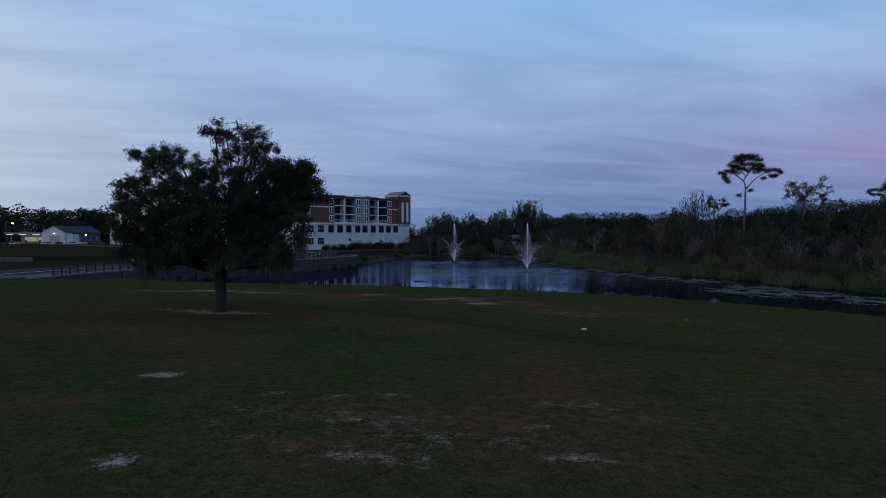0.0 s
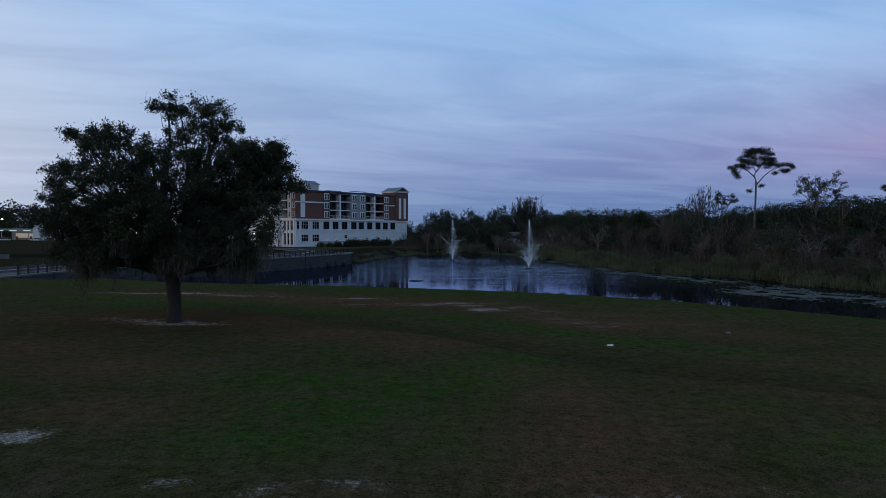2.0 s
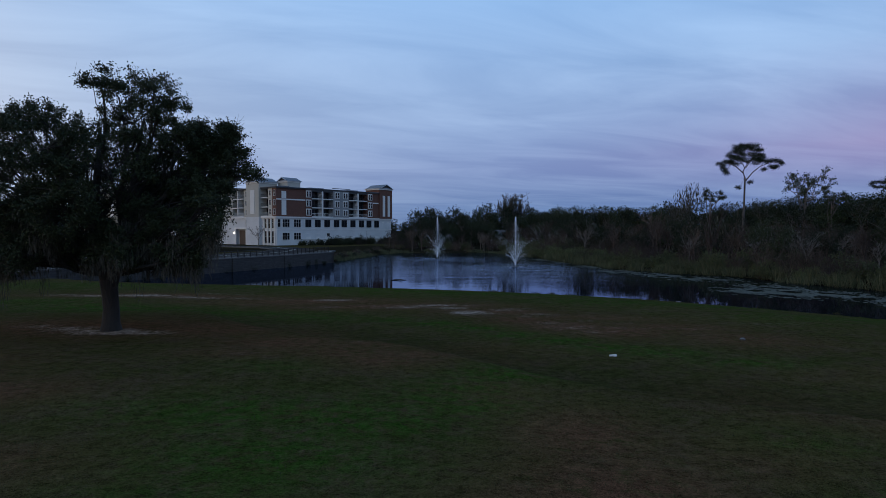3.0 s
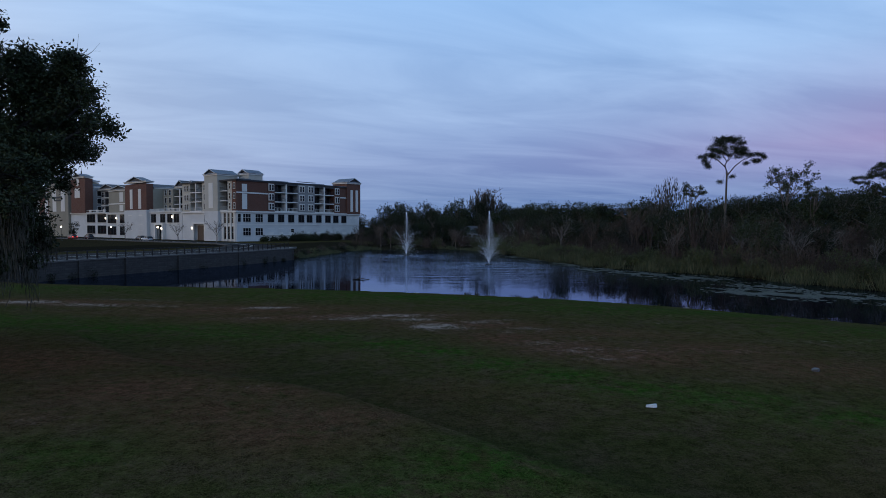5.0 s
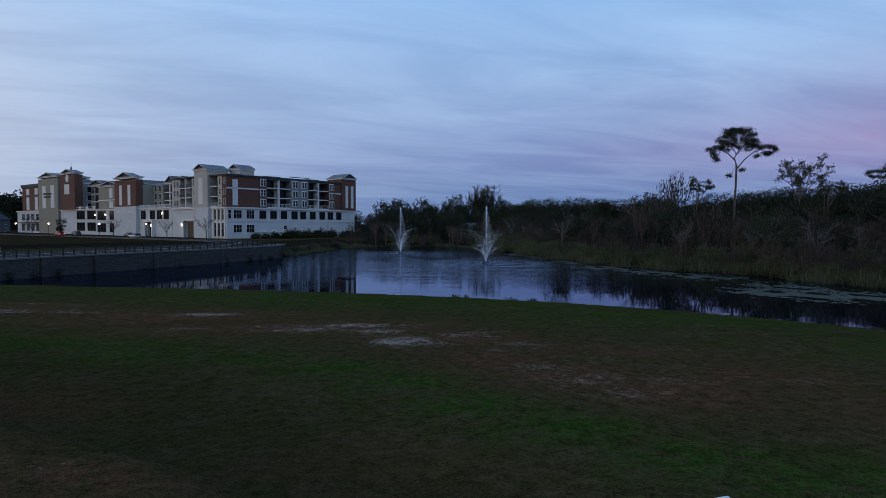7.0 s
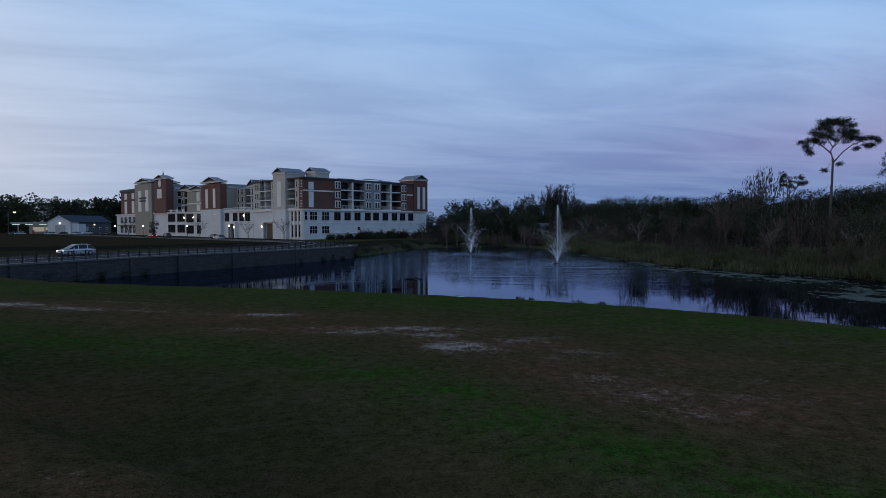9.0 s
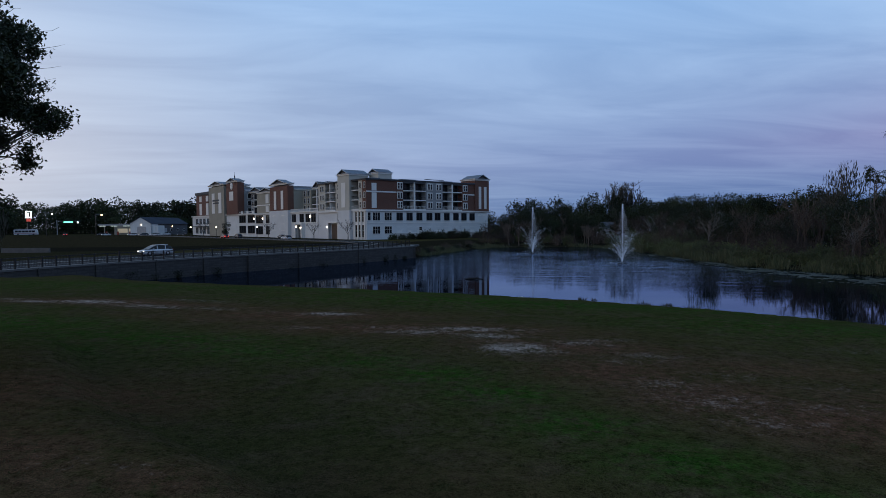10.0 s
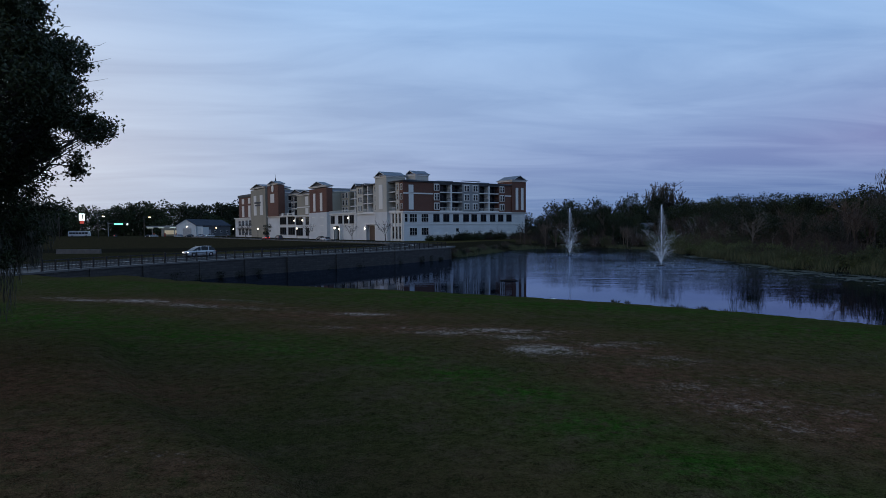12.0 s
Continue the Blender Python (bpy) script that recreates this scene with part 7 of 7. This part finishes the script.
def car(name, x, y, heading, paint, label, lights="", length=4.6, width=1.85, tall=1.66, z=-0.36):
    """A car standing on its wheels: lofted body, glasshouse with panes, wheels with rims, lamps, mirrors."""
    t = thing(name, pose(x, y, z, 0, 0, heading), label, "car", "cars")
    L, W = length, width / 2
    low = [(-0.50, 0.42, 0.72, 0.80), (-0.47, 0.24, 0.86, 0.94), (-0.30, 0.20, 0.98, 1.0), (0.0, 0.20, 0.98, 1.0), (0.22, 0.20, 0.97, 1.0), (0.40, 0.22, 0.86, 0.97), (0.48, 0.26, 0.74, 0.90), (0.50, 0.40, 0.62, 0.74)]
    v, f = [], []
    for px, z0, z1, w in low:
        z0, z1 = z0 * tall / 1.66, z1 * tall / 1.66
        zm = z0 + (z1 - z0) * 0.55
        v += [(px * L, -W * w * 0.94, z0), (px * L, -W * w, zm), (px * L, -W * w * 0.93, z1), (px * L, W * w * 0.93, z1), (px * L, W * w, zm), (px * L, W * w * 0.94, z0)]
    for i in range(len(low) - 1):
        for k in range(6):
            k2 = (k + 1) % 6
            f.append((6 * i + k, 6 * (i + 1) + k, 6 * (i + 1) + k2, 6 * i + k2))
    f += [tuple(range(6)), tuple(6 * (len(low) - 1) + k for k in range(6))[::-1]]
    body = put("body", mesh_of("body", v, f, paint, True), t)
    top = [(-0.485, 0.92, 0.02), (-0.43, 0.95, 0.36), (-0.33, 0.96, 0.56), (-0.10, 0.97, 0.64), (0.04, 0.97, 0.62), (0.14, 0.97, 0.46), (0.33, 0.95, 0.02)]
    v, f = [], []
    for px, zb, rise in top:
        zb = zb * tall / 1.66
        zt = zb + rise * tall / 1.66
        v += [(px * L, -W * 0.90, zb), (px * L, -W * 0.72, zt), (px * L, W * 0.72, zt), (px * L, W * 0.90, zb)]
    for i in range(len(top) - 1):
        for k in range(4):
            k2 = (k + 1) % 4
            f.append((4 * i + k, 4 * (i + 1) + k, 4 * (i + 1) + k2, 4 * i + k2))
    f += [(0, 1, 2, 3), tuple(4 * (len(top) - 1) + k for k in (3, 2, 1, 0))]
    put("glasshouse", mesh_of("glasshouse", v, f, M["glass"], False), t, None, "dark tinted glass")
    k = tall / 1.66
    put("roof", boxes("roof", [(-0.34 * L, 0.05 * L, -W * 0.70, W * 0.70, 1.54 * k, 1.61 * k)], paint), t)
    for s in (-1, 1):
        for px in (-0.24, 0.03):
            q = [(px * L, s * W * 0.91, 0.95 * k), (px * L + 0.09, s * W * 0.91, 0.95 * k), (px * L + 0.05, s * W * 0.73, 1.62 * k), (px * L - 0.03, s * W * 0.73, 1.62 * k)]
            q2 = [(a, b - s * 0.04, c) for a, b, c in q]
            put("pillar", mesh_of("pillar", q + q2, [(0, 1, 2, 3), (7, 6, 5, 4), (0, 4, 5, 1), (1, 5, 6, 2), (2, 6, 7, 3), (3, 7, 4, 0)], paint), t)
        put("mirror", boxes("mirror", [(0.17 * L, 0.17 * L + 0.12, min(s * W * 0.95, s * W * 1.12), max(s * W * 0.95, s * W * 1.12), 0.98 * k, 1.12 * k)], paint), t)
        put("headlight", boxes("headlight", [(0.455 * L, 0.492 * L, min(s * W * 0.55, s * W * 0.86), max(s * W * 0.55, s * W * 0.86), 0.66 * k, 0.78 * k)], M["headlight" if "front" in lights else "rim"]), t)
        put("tail_light", boxes("tail_light", [(-0.503 * L, -0.46 * L, min(s * W * 0.6, s * W * 0.84), max(s * W * 0.6, s * W * 0.84), 0.74 * k, 0.92 * k)], M["tail" if "rear" in lights else "car_red"]), t)
        for px in (-0.30, 0.30):
            v, f = lathe([(0.20, -0.11), (0.33, -0.11), (0.35, -0.06), (0.35, 0.06), (0.33, 0.11), (0.20, 0.11)], 18)
            wv = [(px * L + a, s * W * 0.88 + c, 0.35 + b) for a, b, c in v]
            wheel = put("wheel", mesh_of("wheel", wv, f, M["tyre"], True), t)
            v, f = lathe([(0.05, -0.115), (0.21, -0.10), (0.21, 0.10), (0.05, 0.118)], 12)
            put("rim", mesh_of("rim", [(px * L + a, s * W * 0.88 + c * 1.05, 0.35 + b) for a, b, c in v], f, M["rim"]), wheel)
    put("bumper", boxes("bumper", [(0.45 * L, 0.505 * L, -W * 0.8, W * 0.8, 0.30, 0.46)], M["tyre"]), t)
    return t


car("suv", -57.3, 100.2, -112, M["car_white"], "silver-white sport utility car on the road behind the railing", "front", 4.5, 1.82, 1.58)
TOWN = math.degrees(math.atan2(0.78, 0.626)) + 90
for i, (x, y, paint, lights, tall, what) in enumerate([
        (-88.9, 202.2, "car_white", "front", 1.5, "white car parked before the apartment block"), (-123.3, 221.6, "car_red", "rear", 1.7, "dark red car with lit tail lights in the street"),
        (-117.5, 221.0, "car_dark", "", 1.8, "dark parked van before the white block"), (-96.0, 212.5, "car_dark", "", 1.5, "dark parked car beside the block"),
        (-221.0, 292.5, "car_white", "front", 1.5, "pale car with lit headlights by the metal shed"), (-215.5, 294.0, "car_dark", "front", 1.5, "dark car with lit headlights by the metal shed"),
        (-210.0, 295.6, "car_white", "", 1.5, "pale car parked by the metal shed"), (-204.5, 297.0, "car_white", "front", 1.9, "white van parked by the metal shed"), (-197.5, 299.0, "car_dark", "", 1.5, "dark car parked by the metal shed"),
        (-240.0, 296.0, "car_white", "front", 1.5, "pale car at the filling station"), (-247.0, 300.0, "car_dark", "rear", 1.5, "dark car at the filling station"), (-262.0, 292.0, "car_dark", "rear", 1.6, "dark car with red lights in the far street")]):
    car("car", x, y, TOWN if "street" in what or "block" in what else 195 + 20 * (i % 2), M[paint], what, lights, 4.5, 1.8, tall, height(x, y))


def street_lamp(x, y, h=4.0, label="lit globe lamp on a dark post by the street", globe="lamp", r=0.26):
    t = thing("street_lamp", pose(x, y, height(x, y) - 0.03), label, "street lamp", "street lamps")
    v, f = lathe([(0.22, 0), (0.22, 0.25), (0.09, 0.5), (0.06, h - 0.3), (0.14, h - 0.2), (0.14, h - 0.1)], 10)
    put("post", mesh_of("post", v, f, M["rail"], True), t)
    v, f = lathe([(r * math.sin(a), h + r * 0.7 - r * math.cos(a)) for a in np.linspace(0.25, math.pi - 0.05, 9)], 14)
    put("globe", mesh_of("globe", v, f, M[globe], True), t)
    v, f = lathe([(r * 0.5, h + r * 1.62), (r * 0.2, h + r * 1.9), (0.03, h + r * 2.2)], 10)
    put("cap", mesh_of("cap", v, f, M["rail"]), t)
    return t


for x, y in ((-135.8, 235.7), (-111.6, 223.9), (-88.2, 207.6), (-160.0, 254.0)):
    street_lamp(x, y)


def wall_lamp(u, z, out_):
    t = thing("wall_lamp", CORNER @ Matrix.Translation((-out_, u, z)), "small lit lantern fixed to the white facade", "lamp", "facade lanterns")
    put("bracket", boxes("bracket", [(-0.1, 0.3, -0.06, 0.06, 0.25, 0.37)], M["rail"]), t)
    v, f = lathe([(0.10, -0.3), (0.18, 0.2), (0.05, 0.34)], 8)
    put("lantern", mesh_of("lantern", [(a - 0.12, b, c) for a, b, c in v], f, M["lamp"]), t)


for u, z, o in ((24.9, 3.4, 0.12), (16.9, 3.4, 0.12), (37.4, 7.2, 0.12), (81.0, 7.0, -0.48), (90.0, 7.0, -0.48), (42.4, 3.2, 1.35)):
    wall_lamp(u, z, o)


def shed():
    """The pale metal warehouse with a blue-grey roof."""
    t = thing("warehouse", Matrix.Translation((-230.4, 302.3, 0.0)) @ Matrix.Rotation(radians(101.5), 4, "Z"), "pale metal warehouse with a gable end and blue-grey roof", "building")
    W, L, H, R = 11.0, 44.0, 6.0, 3.2
    # local: gable end at x = 0 faces -x, width along -y, length along +x
    v = [(0, 0, -1), (0, -W, -1), (0, -W, H), (0, -W / 2, H + R), (0, 0, H), (L, 0, -1), (L, -W, -1), (L, -W, H), (L, -W / 2, H + R), (L, 0, H)]
    f = [(0, 1, 2, 3, 4)[::-1], (5, 6, 7, 8, 9), (0, 4, 9, 5)[::-1], (1, 6, 7, 2)[::-1], (0, 5, 6, 1)]
    put("wall", mesh_of("wall", v, f, M["siding"]), t)
    for s in (0, 1):
        e = -W - 0.6 if s else 0.6
        a, b = (-0.5, e, H - 0.35), (-0.5, -W / 2, H + R + 0.08)
        pts = [a, (L + 0.5, e, H - 0.35), (L + 0.5, -W / 2, H + R + 0.08), b]
        pts += [(x, y, z + 0.15) for x, y, z in pts]
        put("roof", mesh_of("roof", pts, [(0, 1, 2, 3), (7, 6, 5, 4), (0, 4, 5, 1), (1, 5, 6, 2), (2, 6, 7, 3), (3, 7, 4, 0)], M["blue_roof"]), t)
    put("roller_door", boxes("roller_door", [(-0.08, 0.02, -8.5, -3.6, -0.2, 4.2)], M["metal"]), t)
    put("lamp", boxes("lamp", [(-0.3, 0.0, -6.2, -5.8, 5.0, 5.3)], M["lamp"]), t)
    # thin dark sheet over the siding, shade of the long side as colour
    put("side_wall", boxes("side_wall", [(8.0, L - 0.1, -W - 0.04, -W + 0.02, -0.5, H - 0.4)], M["slate"]), t, None, "long side coloured dark for its shade")
    put("annex", boxes("annex", [(1.0, 8.0, -W - 3.5, -W - 0.01, -0.5, 4.8)], M["siding"]), t)
    put("side_door", boxes("side_door", [(14, 18, -W - 0.09, -W + 0.02, -0.2, 3.4)], M["metal"]), t)
    for u in (22, 30, 38):
        o = put("window", boxes("window", [(u, u + 2.2, -W - 0.10, -W + 0.02, 1.6, 3.0)], M["trim"]), t)
        put("pane", boxes("pane", [(u + 0.15, u + 2.05, -W - 0.14, -W - 0.09, 1.75, 2.85)], M["glass"]), o)
    put("lamp", boxes("lamp", [(24, 24.5, -W - 0.4, -W, 4.2, 4.6)], M["warm"]), t)


def filling_station():
    t = thing("filling_station", Matrix.Translation((-256.0, 308.0, 0.0)) @ Matrix.Rotation(radians(20), 4, "Z"), "lit filling station canopy with bright tube lights", "building")
    put("canopy", boxes("canopy", [(0, 22, 0, 9, 4.8, 5.8)], M["grey"]), t)
    for u in (1.5, 7.5, 14, 20):
        put("column", boxes("column", [(u, u + 0.4, 4.2, 4.6, -0.5, 4.8)], M["metal"]), t)
        put("tube_light", boxes("tube_light", [(u - 0.9, u + 2.2, 0.4, 1.2, 4.55, 4.78)], M["cool"]), t)
        put("pump", boxes("pump", [(u + 0.9, u + 1.6, 4.1, 4.7, -0.3, 1.6)], M["car_red"]), t)
    put("shop", boxes("shop", [(3, 20, 14, 22, -0.5, 5.2)], M["tan"]), t)
    put("shop_window", boxes("shop_window", [(5, 18, 13.9, 14.0, 0.8, 3.2)], M["shop"]), t)
    put("shop_sign", boxes("shop_sign", [(14, 21, 13.7, 13.95, 5.2, 7.6)], M["siding"]), t)
    put("shop_sign_bar", boxes("shop_sign_bar", [(15, 20, 13.6, 13.7, 6.0, 6.8)], M["slate"]), t)


def roadside_sign():
    t = thing("roadside_sign", pose(-284.7, 292.0, 0, 0, 0, 42), "tall lit roadside pole sign with a white and a red panel", "sign")
    put("pole", boxes("pole", [(-0.3, 0.3, -0.2, 0.2, -0.5, 6.5)], M["rail"]), t)
    put("upper_panel", boxes("upper_panel", [(-1.3, 1.3, -0.3, 0.3, 9.2, 13.0)], M["sign_white"]), t)
    put("panel_mark", boxes("panel_mark", [(-0.9, 0.9, -0.36, -0.3, 12.0, 12.5), (0.2, 0.8, -0.36, -0.3, 9.9, 12.0)], M["rail"]), t)
    put("lower_panel", boxes("lower_panel", [(-1.0, 1.0, -0.3, 0.3, 7.4, 8.9)], M["sign_red"]), t)


def bus():
    t = thing("bus", pose(-281.9, 287.6, 0.0, 0, 0, 38), "white shuttle bus parked in the far street", "bus")
    prof = [(-5.2, 0.45), (-5.25, 2.9), (-4.9, 3.15), (4.6, 3.15), (5.0, 2.8), (5.3, 1.5), (5.35, 0.45)]
    v = [(x, -1.25, z) for x, z in prof] + [(x, 1.25, z) for x, z in prof]
    n = len(prof)
    f = [tuple(range(n))[::-1], tuple(range(n, 2 * n))] + [(i, (i + 1) % n, n + (i + 1) % n, n + i) for i in range(n)]
    put("body", mesh_of("body", v, f, M["car_white"]), t)
    for i in range(6):
        put("window", boxes("window", [(-4.7 + 1.5 * i, -3.4 + 1.5 * i, -1.29, 1.29, 1.6, 2.6)], M["glass"]), t)
    put("stripe", boxes("stripe", [(-5.0, 5.0, -1.28, 1.28, 1.0, 1.2)], M["car_red"]), t)
    for x in (-3.4, 3.4):
        v, f = lathe([(0.25, -1.3), (0.45, -1.3), (0.45, 1.3), (0.25, 1.3)], 16)
        put("wheel", mesh_of("wheel", [(x + a, c, 0.45 + b) for a, b, c in v], f, M["tyre"]), t)


def utility_pole(x, y, h, arm=True, lamp=None):
    t = thing("utility_pole", pose(x, y, 0, 0, 0, 40), "weathered wooden utility pole with a crossarm" if arm else "tall street light on a metal pole", "pole", "poles in the far street")
    v, f = lathe([(0.20, -0.5), (0.17, h * 0.5), (0.12, h)], 8)
    put("pole", mesh_of("pole", v, f, M["pole_wood"], True), t)
    if arm:
        put("crossarm", boxes("crossarm", [(-1.3, 1.3, -0.07, 0.07, h - 0.9, h - 0.7)], M["pole_wood"]), t)
        for u in (-1.1, -0.5, 0.5, 1.1):
            put("insulator", boxes("insulator", [(u - 0.06, u + 0.06, -0.06, 0.06, h - 0.7, h - 0.45)], M["metal"]), t)
    if lamp:
        put("arm", boxes("arm", [(0, 2.4, -0.05, 0.05, lamp, lamp + 0.12)], M["metal"]), t)
        put("lamp_head", boxes("lamp_head", [(2.2, 3.1, -0.2, 0.2, lamp - 0.16, lamp + 0.12)], M["warm"]), t)
    return t


shed()
filling_station()
roadside_sign()
bus()
utility_pole(-265.9, 261.0, 14.5)
utility_pole(-263.7, 282.4, 12.5, True, 11.0)
utility_pole(-232.4, 280.9, 10.5, False, 10.2)
sig = thing("traffic_signal", pose(-300.7, 334.3, 0, 0, 0, 40), "traffic signal arm with a green light over the far street", "signal")
put("pole", boxes("pole", [(-6.2, -5.9, -0.15, 0.15, -0.5, 8.6)], M["metal"]), sig)
put("arm", boxes("arm", [(-6.2, 6.0, -0.08, 0.08, 7.9, 8.1)], M["metal"]), sig)
put("street_board", boxes("street_board", [(-2.6, 2.2, -0.2, -0.1, 7.1, 7.7)], M["sign_green"]), sig)
put("signal_light", boxes("signal_light", [(4.4, 5.2, -0.4, 0.2, 6.7, 7.7)], M["sign_white"]), sig)


def house(x, y):
    t = thing("house", pose(x, y, height(x, y), 0, 0, 12), "small pale house half hidden in the trees", "house")
    put("wall", boxes("wall", [(0, 4.6, 0, 5, -0.4, 3.4)], M["white"]), t)
    v = [(-0.6, -0.6, 3.3), (5.2, -0.6, 3.3), (5.2, 6.6, 3.3), (-0.6, 6.6, 3.3), (-0.6, 3, 5.4), (5.2, 3, 5.4)]
    put("roof", mesh_of("roof", v, [(0, 1, 5, 4), (2, 3, 4, 5), (0, 4, 3), (1, 2, 5), (3, 2, 1, 0)], M["slate"]), t)
    for u in (0.5, 2.7):
        o = put("window", boxes("window", [(u, u + 1.4, -0.06, 0.02, 1.2, 2.5)], M["trim"]), t)
        put("pane", boxes("pane", [(u + 0.1, u + 1.3, -0.08, -0.05, 1.3, 2.4)], M["glass"]), o)


house(9.5, 228.0)


def slab(x, y, size, turn, label, material="litter"):
    """A broken piece of pale slab lying in the grass."""
    rng_ = np.random.default_rng(int(abs(x * 100)))
    n = 8
    a = np.sort(rng_.uniform(0, 6.28, n))
    r = size * rng_.uniform(0.55, 1.0, n)
    v = [(r[i] * math.cos(a[i]), 0.6 * r[i] * math.sin(a[i]), 0.0) for i in range(n)] + [(0.9 * r[i] * math.cos(a[i]), 0.54 * r[i] * math.sin(a[i]), 0.05 + 0.03 * rng_.random()) for i in range(n)]
    f = [tuple(range(n))[::-1], tuple(range(n, 2 * n))] + [(i, (i + 1) % n, n + (i + 1) % n, n + i) for i in range(n)]
    ob = new("stone", mesh_of("stone", v, f, M[material]))
    ob.matrix_basis = pose(x, y, height(x, y) + 0.01, 0, 0, turn)
    return tagged(ob, label, "stone")


slab(4.45, 32.35, 0.17, 10, "cracked white slab lying in the grass")
slab(10.7, 36.2, 0.22, 40, "pale flat stone lying in the grass", "cap")
slab(-2.2, 63.2, 0.45, 0, "pale stone on the grassy bank", "litter")
slab(14.5, 54.3, 0.40, 0, "pale stone on the grassy bank", "cap")

log = thing("floating_log", pose(-10.1, 93.6, WATER, 0, 0, 8), "dark waterlogged branch floating on the pond", "log")
v, f = tube_data([(-1.0, 0, 0.02), (-0.4, 0.06, 0.08), (0.3, 0.0, 0.10), (1.1, -0.05, 0.03)], [0.05, 0.08, 0.07, 0.03], 7)
put("stem", mesh_of("stem", v, f, M["bark"], True), log)
v, f = tube_data([(0.2, 0, 0.1), (0.35, 0.05, 0.28), (0.5, 0.1, 0.36)], [0.04, 0.03, 0.015], 5)
put("stub", mesh_of("stub", v, f, M["bark"], True), log)

low = thing("low_wall", pose(-92.5, 107.5, -0.4, 0, 0, 12), "low pale concrete barrier between road and field", "barrier")
for k in range(3):
    put("block", boxes("block", [(2.7 * k, 2.7 * k + 2.66, -0.2, 0.2, -0.2, 0.75)], M["cap"]), low)
